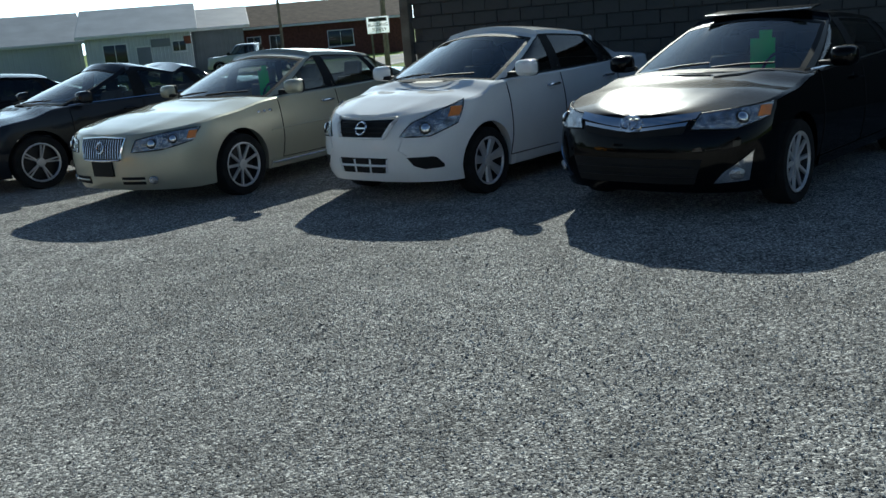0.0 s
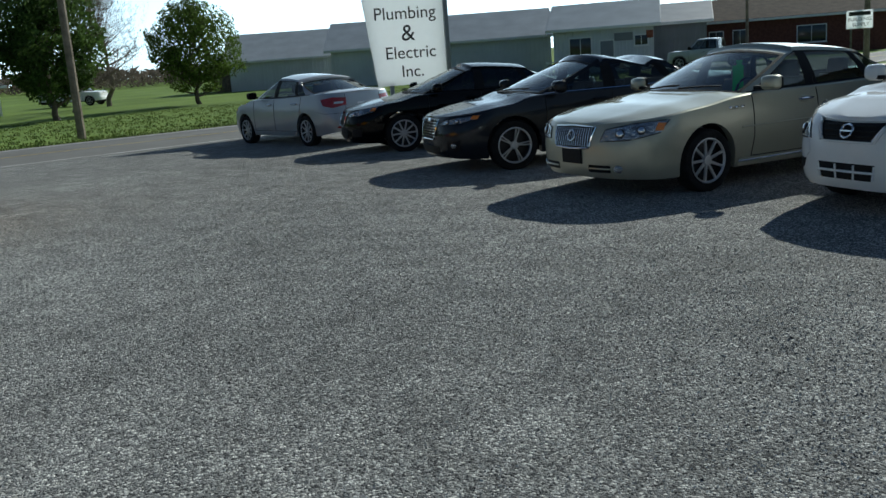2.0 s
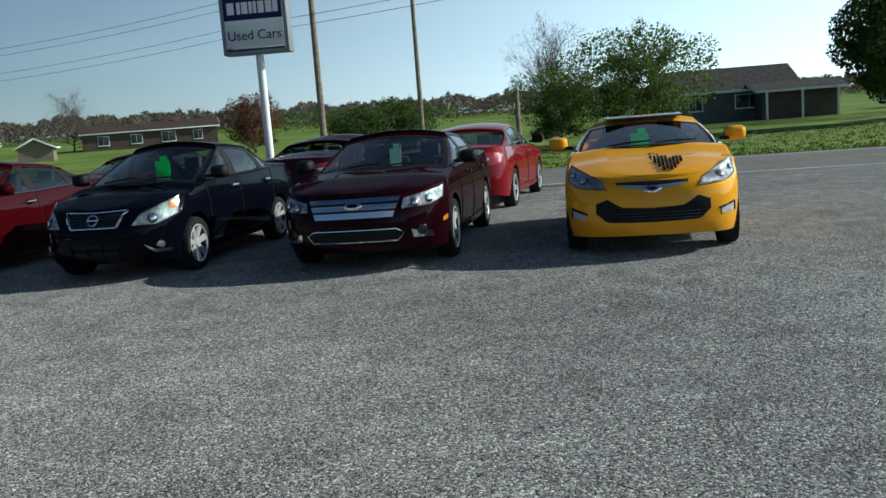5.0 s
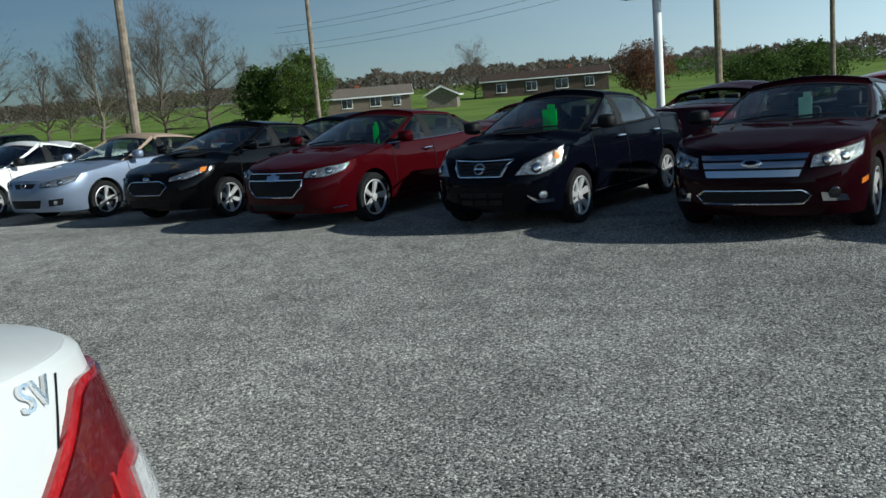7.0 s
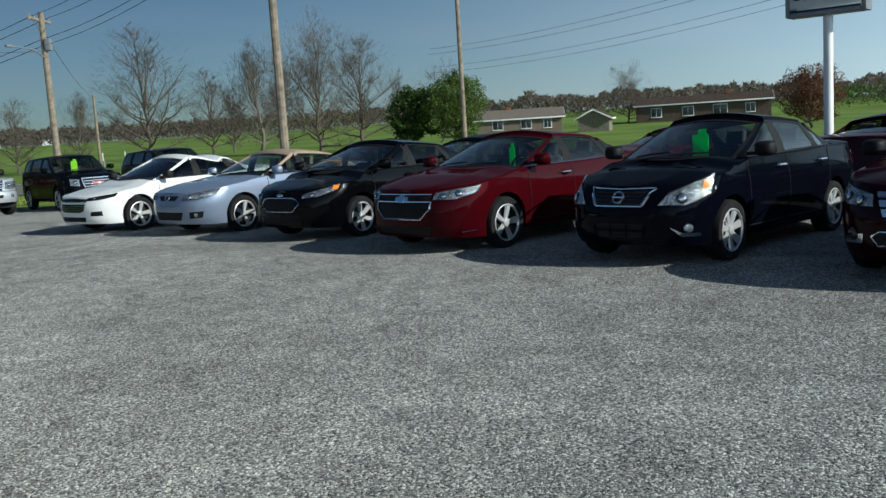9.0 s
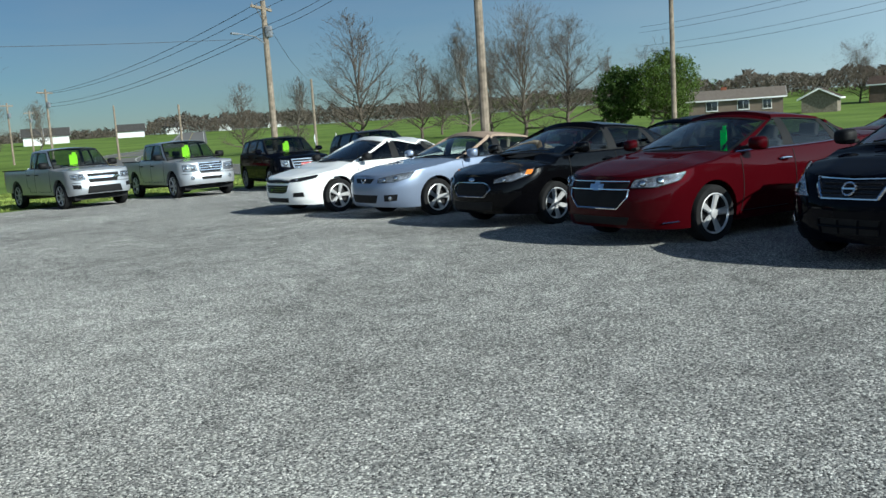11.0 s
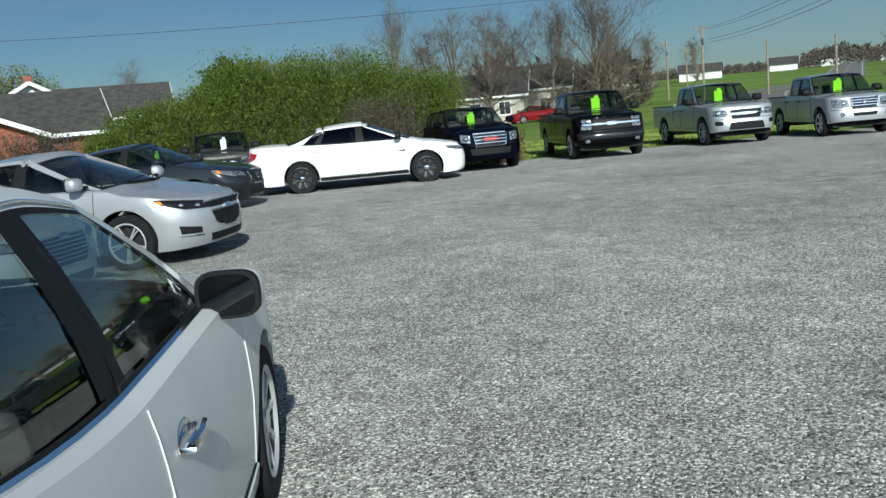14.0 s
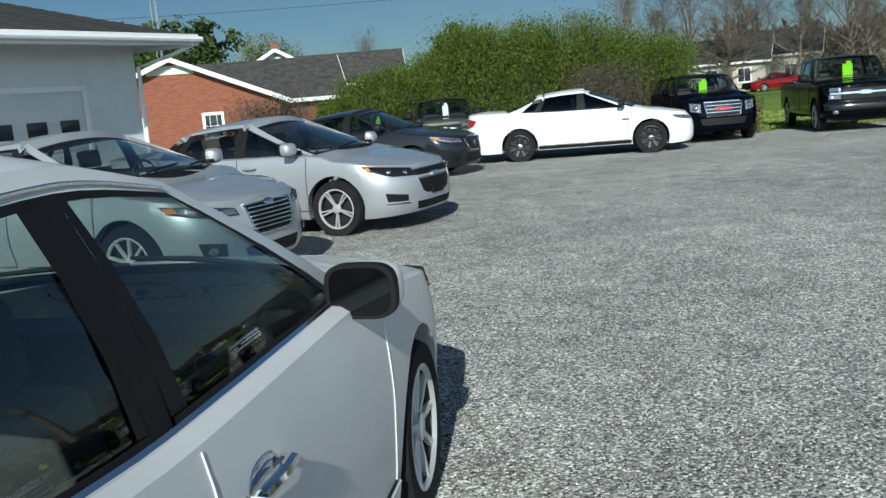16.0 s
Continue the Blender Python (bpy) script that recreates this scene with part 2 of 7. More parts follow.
SEATBEIGE = mat("beige_seat_cloth", (0.26, 0.23, 0.19), 0.85, 0, 0.12, 10, 0.2, 150)
def paper(name, color, through=0.5):
    """Thin paper that lets some light through."""
    m = mat(name, color, 0.8, 0, 0.04, 6)
    n, l = m.node_tree.nodes, m.node_tree.links
    t = n.new("ShaderNodeBsdfTranslucent")
    t.inputs["Color"].default_value = (*color, 1)
    mx = n.new("ShaderNodeMixShader")
    mx.inputs[0].default_value = through
    l.new(n["Principled BSDF"].outputs[0], mx.inputs[1])
    l.new(t.outputs[0], mx.inputs[2])
    l.new(mx.outputs[0], n["Material Output"].inputs["Surface"])
    return m


TAGGREEN = paper("green_price_tag", (0.08, 0.92, 0.16))
TAGLIME = paper("lime_price_tag", (0.48, 0.95, 0.03))
TAGPALE = paper("pale_price_tag", (0.55, 0.80, 0.72))
PAPER = mat("white_paper", (0.78, 0.80, 0.80), 0.8, 0, 0.05, 6)
INK = mat("black_ink", (0.012, 0.012, 0.012), 0.6, 0, 0.1, 8)
P_WHITE = paint("white_car_paint", (0.80, 0.80, 0.79), 0.0)
P_BLACK = paint("black_car_paint", (0.0018, 0.0018, 0.0024), 0.0, 0.45, 0.02)
P_NAVY = paint("blue_black_car_paint", (0.0018, 0.0024, 0.0055), 0.0, 0.30)
P_CHAMP = paint("champagne_car_paint", (0.45, 0.44, 0.35), 0.45)
P_SILVER = paint("silver_car_paint", (0.42, 0.435, 0.46), 0.5)
P_GREY = paint("dark_grey_car_paint", (0.022, 0.024, 0.030), 0.3, 0.6, 0.02)
P_YELLOW = paint("yellow_car_paint", (0.80, 0.36, 0.012), 0.05)
P_RED = paint("red_car_paint", (0.040, 0.0016, 0.0035), 0.1, 0.35)
P_PEARL = paint("pearl_white_car_paint", (0.62, 0.63, 0.635), 0.1, 0.6)
P_BRIGHTRED = paint("bright_red_car_paint", (0.17, 0.007, 0.010), 0.1, 0.7)
P_MAROON = paint("maroon_car_paint", (0.013, 0.0018, 0.0038), 0.1, 0.35)
P_PURPLE = paint("wine_car_paint", (0.030, 0.004, 0.010), 0.2, 0.5)
P_BLUE = paint("silver_blue_car_paint", (0.26, 0.31, 0.42), 0.5)
P_OLIVE = paint("olive_grey_car_paint", (0.09, 0.088, 0.075), 0.4)
CANVAS = mat("tan_canvas_top", (0.34, 0.25, 0.19), 0.9, 0, 0.1, 8, 0.2, 200)


# ---- mesh helpers ----
def mesh_ob(name, verts, faces, material, parent=None, label="", smooth=35):
    me = bpy.data.meshes.new(name)
    me.from_pydata([tuple(v) for v in verts], [], faces)
    me.validate()
    if material:
        for m in (material if isinstance(material, (list, tuple)) else [material]):
            me.materials.append(m)
    if smooth:
        me.shade_smooth()
        me.set_sharp_from_angle(angle=radians(smooth))
    ob = new(name, me)
    if parent:
        ob.parent = parent
    if label:
        ob["label"] = label
    return ob


def bm_ob(name, bm, material, parent=None, label="", smooth=35):
    me = bpy.data.meshes.new(name)
    bm.to_mesh(me)
    bm.free()
    for m in (material if isinstance(material, (list, tuple)) else [material]):
        me.materials.append(m)
    if smooth:
        me.shade_smooth()
        me.set_sharp_from_angle(angle=radians(smooth))
    ob = new(name, me)
    if parent:
        ob.parent = parent
    if label:
        ob["label"] = label
    return ob


def thing(name, m, label, category, group="", kind=""):
    e = new(name)
    e.matrix_world = m
    return tagged(e, label, category, group, kind)


def grid_faces(nu, nv, o=0, flip=False):
    f = []
    for i in range(nu - 1):
        for j in range(nv - 1):
            q = (o + i * nv + j, o + (i + 1) * nv + j, o + (i + 1) * nv + j + 1, o + i * nv + j + 1)
            f.append(q[::-1] if flip else q)
    return f


def box_bm(bm, sx, sy, sz, m=Matrix(), bevel=0.0, seg=2):
    r = bmesh.ops.create_cube(bm, size=1.0, matrix=m @ Matrix.Diagonal((sx, sy, sz, 1)))
    if bevel:
        ed = list({e for v in r["verts"] for e in v.link_edges})
        bmesh.ops.bevel(bm, geom=ed, offset=bevel, segments=seg, affect="EDGES", profile=0.6)
    return bm


def box(name, sx, sy, sz, m, material, parent=None, label="", bevel=0.01, seg=2):
    bm = bmesh.new()
    box_bm(bm, sx, sy, sz, Matrix(), bevel, seg)
    ob = bm_ob(name, bm, material, parent, label)
    ob.matrix_local = m
    return ob


def tube(verts, faces, pts, radii, n=6):
    """Adds a tapered tube along pts to the lists."""
    base = len(verts)
    pts = [Vector(p) for p in pts]
    for i, p in enumerate(pts):
        d = (pts[min(i + 1, len(pts) - 1)] - pts[max(i - 1, 0)]).normalized()
        a = d.orthogonal().normalized()
        b = d.cross(a)
        for k in range(n):
            t = 2 * math.pi * k / n
            verts.append(p + (a * math.cos(t) + b * math.sin(t)) * radii[i])
    for i in range(len(pts) - 1):
        for k in range(n):
            q = base + i * n
            faces.append((q + k, q + (k + 1) % n, q + n + (k + 1) % n, q + n + k))
    faces.append(tuple(base + k for k in range(n))[::-1])
    faces.append(tuple(base + (len(pts) - 1) * n + k for k in range(n)))


def interp(keys, x):
    """Smooth (monotone cubic) interpolation of sorted (x, y) keys."""
    ks = sorted(keys)
    if x <= ks[0][0]:
        return ks[0][1]
    if x >= ks[-1][0]:
        return ks[-1][1]
    for i in range(len(ks) - 1):
        if ks[i][0] <= x <= ks[i + 1][0]:
            break
    def slope(j):
        if j == 0 or j == len(ks) - 1:
            a, b = (0, 1) if j == 0 else (-2, -1)
            return (ks[b][1] - ks[a][1]) / (ks[b][0] - ks[a][0])
        s0 = (ks[j][1] - ks[j - 1][1]) / (ks[j][0] - ks[j - 1][0])
        s1 = (ks[j + 1][1] - ks[j][1]) / (ks[j + 1][0] - ks[j][0])
        return 0 if s0 * s1 <= 0 else 2 * s0 * s1 / (s0 + s1)
    h = ks[i + 1][0] - ks[i][0]
    t = (x - ks[i][0]) / h
    m0, m1 = slope(i) * h, slope(i + 1) * h
    return (2 * t**3 - 3 * t**2 + 1) * ks[i][1] + (t**3 - 2 * t**2 + t) * m0 + (-2 * t**3 + 3 * t**2) * ks[i + 1][1] + (t**3 - t**2) * m1


# ---- wheels ----
def wheel_meshes(r, style, spokes, width=0.205):
    """Tyre, rim barrel and spoke meshes of one wheel, axis along y, outer face at +y."""
    prof = [(r * 0.70, -width * .42), (r * 0.80, -width * .5), (r * 0.95, -width * .48), (r * 0.995, -width * .34), (r, 0), (r * 0.995, width * .34), (r * 0.95, width * .48), (r * 0.80, width * .5), (r * 0.70, width * .42)]
    n = 36
    v, f = [], []
    for i in range(n):
        a = 2 * math.pi * i / n
        for rr, y in prof:
            v.append((rr * math.cos(a), y, rr * math.sin(a)))
    k = len(prof)
    for i in range(n):
        for j in range(k - 1):
            f.append((i * k + j, ((i + 1) % n) * k + j, ((i + 1) % n) * k + j + 1, i * k + j + 1))
    tyre = (v, f)
    rr = r * 0.715
    prof = [(0.0, width * .08), (rr * .9, width * .02), (rr * .93, width * .36), (rr * .97, width * .46), (rr, width * .44), (rr, -width * .4)]
    v, f = [], []
    k = len(prof)
    for i in range(n):
        a = 2 * math.pi * i / n
        for q, y in prof:
            v.append((q * math.cos(a), y, q * math.sin(a)))
    for i in range(n):
        for j in range(k - 1):
            f.append((i * k + j, ((i + 1) % n) * k + j, ((i + 1) % n) * k + j + 1, i * k + j + 1))
    barrel = (v, f)
    # lip ring and spokes
    v, f = [], []
    ring = [(rr * .90, width * .40), (rr * .955, width * .485), (rr * 1.0, width * .47), (rr * .99, width * .40)]
    k = len(ring)
    for i in range(n):
        a = 2 * math.pi * i / n
        for q, y in ring:
            v.append((q * math.cos(a), y, q * math.sin(a)))
    for i in range(n):
        for j in range(k):
            f.append((i * k + j, ((i + 1) % n) * k + j, ((i + 1) % n) * k + (j + 1) % k, i * k + (j + 1) % k))
    def bar(a0, r0, r1, w0, w1, y0, y1, d=0.02):
        o = len(v)
        for q, w, y in ((r0, w0, y0), (r1, w1, y1)):
            for s, dy in ((-1, -d), (-.7, 0), (.7, 0), (1, -d)):
                x, z = q, s * w / 2
                v.append((x * math.cos(a0) - z * math.sin(a0), y + dy, x * math.sin(a0) + z * math.cos(a0)))
        for j in range(3):
            f.append((o + j, o + j + 1, o + 4 + j + 1, o + 4 + j))
    for s in range(spokes):
        a = 2 * math.pi * s / spokes + 0.3
        if style == "twin":
            bar(a - .10, rr * .18, rr * .95, .022, .020, width * .36, width * .43)
            bar(a + .10, rr * .18, rr * .95, .022, .020, width * .36, width * .43)
        elif style == "wide":
            bar(a, rr * .15, rr * .95, .055, .095, width * .34, width * .43)
        elif style == "steel":
            bar(a, rr * .3, rr * .93, .075, .085, width * .18, width * .30)
        else:
            bar(a, rr * .18, rr * .95, .034, .03, width * .36, width * .43)
    # hub cap
    o = len(v)
    hub = [(rr * .24, width * .30), (rr * .22, width * .42), (rr * .12, width * .45), (0.001, width * .455)]
    for i in range(16):
        a = 2 * math.pi * i / 16
        for q, y in hub:
            v.append((q * math.cos(a), y, q * math.sin(a)))
    for i in range(16):
        for j in range(3):
            f.append((o + i * 4 + j, o + ((i + 1) % 16) * 4 + j, o + ((i + 1) % 16) * 4 + j + 1, o + i * 4 + j + 1))
    return tyre, barrel, (v, f)


def mirror_loft(bm, rings, ry, rz, k):
    """A rounded-rectangle shell through rings of (x, scale), closed at both ends."""
    n, prev = 28, None
    for x, f in rings:
        ring = []
        for i in range(n):
            a = 2 * math.pi * i / n
            c, q = math.cos(a), math.sin(a)
            ring.append(bm.verts.new((x * k, f * ry * math.copysign(abs(c) ** .55, c), f * rz * math.copysign(abs(q) ** .6, q))))
        if prev:
            for i in range(n):
                bm.faces.new((prev[i], ring[i], ring[(i + 1) % n], prev[(i + 1) % n]))
        else:
            bm.faces.new(ring)
        prev = ring
    bm.faces.new(prev[::-1])
    bmesh.ops.recalc_face_normals(bm, faces=bm.faces)


# ---- cars ----
class Car:
    """One road vehicle. Local x forward from the front axle, y to its left, z up from the ground."""

    def __init__(s, name, label, category, x, y, heading, spec, group="cars for sale on the lot"):
        s.sp = spec
        g = spec.get
        s.wb, s.L, s.W, s.H, s.fo = g("wb"), g("L"), g("W"), g("H"), g("fo")
        s.hw = s.W / 2
        s.xf, s.xr = s.fo, s.fo - s.L
        s.rt = g("rt", 0.325)
        a = radians(heading)
        zf, zr = ground_z(x, y), ground_z(x - s.wb * math.cos(a), y - s.wb * math.sin(a))
        lift = g("gravel", 0.03)
        m = Matrix.Translation((x, y, zf + lift)) @ Matrix.Rotation(a, 4, "Z") @ Matrix.Rotation(math.atan2(zr - zf, s.wb), 4, "Y")
        s.ob = thing(name, m, label, category, group)
        s.paint = g("paint")
        s.zs = g("sill", 0.21)
        s.setup_outline()
        s.build_body()
        s.build_cabin()
        s.build_wheels()
        s.build_details()

    def setup_outline(s):
        g = s.sp.get
        lf, nf = g("front_len", 0.75), g("front_n", 2.9)
        lr, nr = g("rear_len", 0.62), g("rear_n", 3.4)
        pts = []
        N = 26
        for i in range(N + 1):
            t = math.pi / 2 * (1 - i / N)
            pts.append((s.xf - lf + lf * max(0, math.sin(t)) ** (2 / nf), s.hw * max(0, math.cos(t)) ** (2 / nf)))
        x0, x1 = s.xf - lf, s.xr + lr
        M = 60
        for i in range(1, M):
            pts.append((x0 + (x1 - x0) * i / M, s.hw))
        for i in range(N + 1):
            t = math.pi / 2 * i / N
            pts.append((s.xr + lr - lr * max(0, math.sin(t)) ** (2 / nr), s.hw * max(0, math.cos(t)) ** (2 / nr)))
        xm, hl = (s.xf + s.xr) / 2, s.L / 2
        pts = [(x, y * (1 - 0.035 * abs((x - xm) / hl) ** 3)) for x, y in pts]
        s.op = np.array(pts)
        d = np.hypot(*(s.op[1:] - s.op[:-1]).T)
        s.oc = np.concatenate([[0], np.cumsum(d)])
        s.stot = s.oc[-1]
        s.nose = g("nose", [(0.15, -0.10), (0.30, -0.01), (0.5, 0.0), (0.62, -0.02), (0.72, -0.06), (0.80, -0.14), (1.2, -0.3)])
        s.tail = g("tail", [(0.15, 0.10), (0.32, 0.02), (0.5, 0.0), (0.66, 0.03), (0.85, 0.06), (1.0, 0.09), (1.2, 0.14)])
        s.tuck = g("tuck", [(0.15, -0.055), (0.28, -0.03), (0.42, -0.012), (0.60, 0.0), (0.74, -0.006), (0.86, -0.022), (1.0, -0.055), (1.3, -0.1)])
        s.top = g("top")

    def S(s, x):
        """Perimeter coordinate of the side at x."""
        i = np.arange(len(s.op))
        k = (s.op[:, 1] > 0.93 * s.hw * 0.965)
        xs, ss = s.op[k][:, 0], s.oc[k]
        return float(np.interp(-x, -xs, ss))

    def P(s, q, z):
        """Point of the lower body's skin at perimeter coordinate q (0: middle of the front, grows along the left side)."""
        sg = 1
        if q < 0:
            q, sg = -q, -1
        q = min(q, s.stot)
        x = float(np.interp(q, s.oc, s.op[:, 0]))
        y = float(np.interp(q, s.oc, s.op[:, 1]))
        wf = max(0.0, min(1.0, (x - (s.xf - 0.85)) / 0.6))
        wf = wf * wf * (3 - 2 * wf)
        wr = max(0.0, min(1.0, ((s.xr + 0.85) - x) / 0.6))
        wr = wr * wr * (3 - 2 * wr)
        x += wf * interp(s.nose, z) + wr * interp(s.tail, z)
        y *= 1 + interp(s.tuck, z) / s.hw
        return Vector((x, sg * y, z))

    def N(s, q, z):
        a = s.P(q + 0.01, z) - s.P(q - 0.01, z)
        b = s.P(q, z + 0.01) - s.P(q, z - 0.01)
        n = a.cross(b)
        n.normalize()
        return n

    def ztop(s, x):
        return interp(s.top, x)

    def build_body(s):
        g = s.sp.get
        R = s.rt + g("arch_gap", 0.05)
        zw = s.rt
        xs_extra = []
        for xw in (0, -s.wb):
            xs_extra += [xw + R + .004, xw - R - .004]
            xs_extra += [xw + R * math.cos(math.pi * k / 14) * 0.9999 for k in range(15)]
        qs = list(np.linspace(0, s.oc[26], 22)) + list(np.linspace(s.oc[26], s.oc[26 + 60], 40))[1:] + list(np.linspace(s.oc[86], s.stot, 20))[1:]
        # drop plain samples that lie within an arch, then add those of the arches
        def xq(q):
            return float(np.interp(q, s.oc, s.op[:, 0]))
        qs = [q for q in qs if not any(abs(xq(q) - xw) < R + .02 for xw in (0, -s.wb))]
        qs += [float(np.interp(-x, -s.op[:, 0], s.oc)) for x in xs_extra]
        qs = sorted(qs)
        rows = 12
        V, F, cols = [], [], []
        for q in qs:
            x = xq(q)
            zb = interp(g("bottom", [(s.xr, 0.30), (s.xr + .5, 0.22), (-s.wb + .5, s.zs), (-.5, s.zs), (s.xf - .4, 0.19), (s.xf, 0.21)]), x)
            for xw in (0, -s.wb):
                if abs(x - xw) < R:
                    zb = max(zb, zw + math.sqrt(max(0, R * R - (x - xw) ** 2)))
            zt = s.ztop(x)
            col = []
            p = s.P(q, zb)
            inn = Vector((p.x, max(0.0, p.y - 0.09), p.z + 0.012))
            col.append(inn)
            for j in range(rows):
                t = j / (rows - 1)
                t = t ** 0.9
                z = zb + (zt - zb) * t
                p = s.P(q, z)
                col.append(p)
            cols.append(col)
        s.qs, s.cols = qs, cols
        k = rows + 1
        for sg in (1, -1):
            o = len(V)
            for c in cols:
                for p in c:
                    V.append((p.x, sg * p.y, p.z))
            F += grid_faces(len(cols), k, o, sg > 0)
        # shoulder strip to the cabin's foot
        yb = s.hw - g("inset", 0.10)
        xa, xc = g("cab")[0], g("cab")[1]
        s.yb = yb
        top = [c[-1] for c in cols]
        for sg in (1, -1):
            o = len(V)
            m = 0
            for p in top:
                V.append((p.x, sg * p.y, p.z))
                V.append((p.x, sg * (p.y - 0.025), p.z + 0.014))
                V.append((p.x, sg * max(0, min(p.y - 0.04, s.cab_y(p.x))), p.z + 0.018))
                m += 1
            F += grid_faces(m, 3, o, sg > 0)
        body = mesh_ob("body", V, F, s.paint, s.ob, smooth=32)
        s.body = body
        # hood and rear deck
        for nm, test in (("hood", lambda x: x > xa - 0.12), ("rear_deck", lambda x: x < xc + 0.12)):
            if nm == "rear_deck" and g("bed"):
                continue
            sel = [p for p in top if test(p.x)]
            if len(sel) < 3:
                continue
            V, F = [], []
            cr = g("crown", 0.05)
            nw = 15
            xe = s.xf if nm == "hood" else s.xr
            for p in sel:
                ye = max(0.0, p.y - 0.028)
                c = cr * min(1, abs(p.x - xe) / 0.55) ** 0.6
                for j in range(nw):
                    w = -1 + 2 * j / (nw - 1)
                    crease = 0.010 * math.exp(-((abs(w) - 0.62) / 0.10) ** 2) if nm == "hood" else 0
                    x, z = p.x, p.z
                    lim = xa + g("ws_bulge", .20) * (1 - w * w) - .015
                    if nm == "hood" and x < lim:
                        x, z = lim, s.ztop(lim)
                    lim = xc - g("rw_bulge", .14) * (1 - w * w) + .015
                    if nm == "rear_deck" and x > lim:
                        x, z = lim, s.ztop(lim)
                    V.append((x, w * ye, z + 0.016 + c * (1 - abs(w) ** 2.4) + crease * min(1, abs(p.x - xe) / .3)))
            F = grid_faces(len(sel), nw, 0, nm == "rear_deck" and False)
            mesh_ob(nm, V, F, g("hood_paint", s.paint), s.ob)
        # underbody and wheel housings
        V, F = [], []
        def slab(x0, x1, y0, y1, z0, z1):
            o = len(V)
            for x in (x0, x1):
                for y in (y0, y1):
                    for z in (z0, z1):
                        V.append((x, y, z))
            F.extend([(o, o + 1, o + 3, o + 2), (o + 4, o + 6, o + 7, o + 5), (o, o + 4, o + 5, o + 1), (o + 2, o + 3, o + 7, o + 6), (o, o + 2, o + 6, o + 4), (o + 1, o + 5, o + 7, o + 3)])
        slab(s.xf - .30, R + .02, -s.hw + .16, s.hw - .16, 0.24, 0.5)
        slab(-R - .02, -s.wb + R + .02, -s.hw + .10, s.hw - .10, s.zs + .015, 0.34)
        slab(-s.wb - R - .02, s.xr + .22, -s.hw + .16, s.hw - .16, 0.28, 0.5)
        slab(R + .02, -R - .02, -s.hw + .33, s.hw - .33, 0.26, 0.6)
        slab(-s.wb + R + .02, -s.wb - R - .02, -s.hw + .33, s.hw - .33, 0.26, 0.6)
        for xw in (0, -s.wb):
            for sg in (1, -1):
                o = len(V)
                m = 13
                for i in range(m):
                    a = math.pi * (1.12 * i / (m - 1) - .06)
                    for yy in (s.hw - .085, s.hw - .34):
                        V.append((xw + (R + .012) * math.cos(a), sg * yy, zw + (R + .012) * math.sin(a)))
                F += grid_faces(m, 2, o)
        mesh_ob("underbody", V, F, BLACK, s.ob, smooth=0)
        if g("bed"):
            s.build_bed()

    def build_bed(s):
        g = s.sp.get
        x0, x1 = g("bed"), s.xr + 0.07
        zt = s.ztop((x0 + x1) / 2)
        w = s.hw - 0.075
        V = []
        F = []
        for (x, y, z) in ((x0, w, zt + .016), (x1, w, zt + .016), (x1, -w, zt + .016), (x0, -w, zt + .016), (x0, w - .03, zt - .48), (x1, w - .03, zt - .48), (x1, -w + .03, zt - .48), (x0, -w + .03, zt - .48)):
            V.append((x, y, z))
        F = [(4, 5, 6, 7), (0, 1, 5, 4), (1, 2, 6, 5), (2, 3, 7, 6), (3, 0, 4, 7)]
        mesh_ob("bed_liner", V, F, BLACK, s.ob, smooth=0)
        box("bed_rail", x0 - x1, .09, .03, pose((x0 + x1) / 2, s.hw - .06, zt + .02), BLACK, s.ob)
        box("bed_rail", x0 - x1, .09, .03, pose((x0 + x1) / 2, -s.hw + .06, zt + .02), BLACK, s.ob)
        box("tailgate", .06, 2 * s.hw - .16, .45, pose(s.xr + .09, 0, zt - .21), s.paint, s.ob, bevel=.015)
        box("cab_back", .03, 2 * s.yb - .04, .55, pose(x0 + .02, 0, zt - .2), s.paint, s.ob)

    def cab_y(s, x):
        """Half width of the cabin's foot at x."""
        g = s.sp.get
        xa, xc = g("cab")
        yb = s.hw - g("inset", 0.10)
        if x > xa:
            return yb - 0.10 * (x - xa)
        if x < xc:
            return yb - 0.16 * (xc - x)
        return yb - 0.05 * max(0, (x - xa + 0.35) / 0.35) - 0.07 * max(0, (xc + 0.5 - x) / 0.5)

    def build_cabin(s):
        """cells: (belt x, rail x, rail z, kind of the cell behind it), front to rear; W: window, P: pillar, Q: black pillar."""
        g = s.sp.get
        cells = g("cells")
        yr = g("rail_y", s.hw * 0.655)
        zr = max(c[2] for c in cells)
        n = 5
        # smooth rail curve
        kx = [(-c[1], c[2]) for c in cells]
        def rail(u):
            i = min(int(u), len(cells) - 2)
            t = u - i
            xb = cells[i][0] * (1 - t) + cells[i + 1][0] * t
            xt = cells[i][1] * (1 - t) + cells[i + 1][1] * t
            return xb, xt, interp(kx, -xt)
        def pt(u, v, sg, off=0.0):
            xb, xt, zt = rail(u)
            zb = s.ztop(xb) + 0.016
            zt = max(zt, zb + 0.02)
            x = xb + (xt - xb) * v
            z = zb + (zt - zb) * v
            yb = s.cab_y(xb)
            yt = yr + (yb - yr) * max(0, (zr - zt) / (zr - zb)) ** 0.9
            y = yb + (yt - yb) * (v ** 1.25) + 0.012 * math.sin(math.pi * v)
            return Vector((x, sg * (y + off), z))
        s.pt = pt
        body_v, body_f, blk_v, blk_f = [], [], [], []
        roofm = g("roof_paint", s.paint)
        K = len(cells) - 1
        vt, vb = g("glass_top", 0.90), 0.05
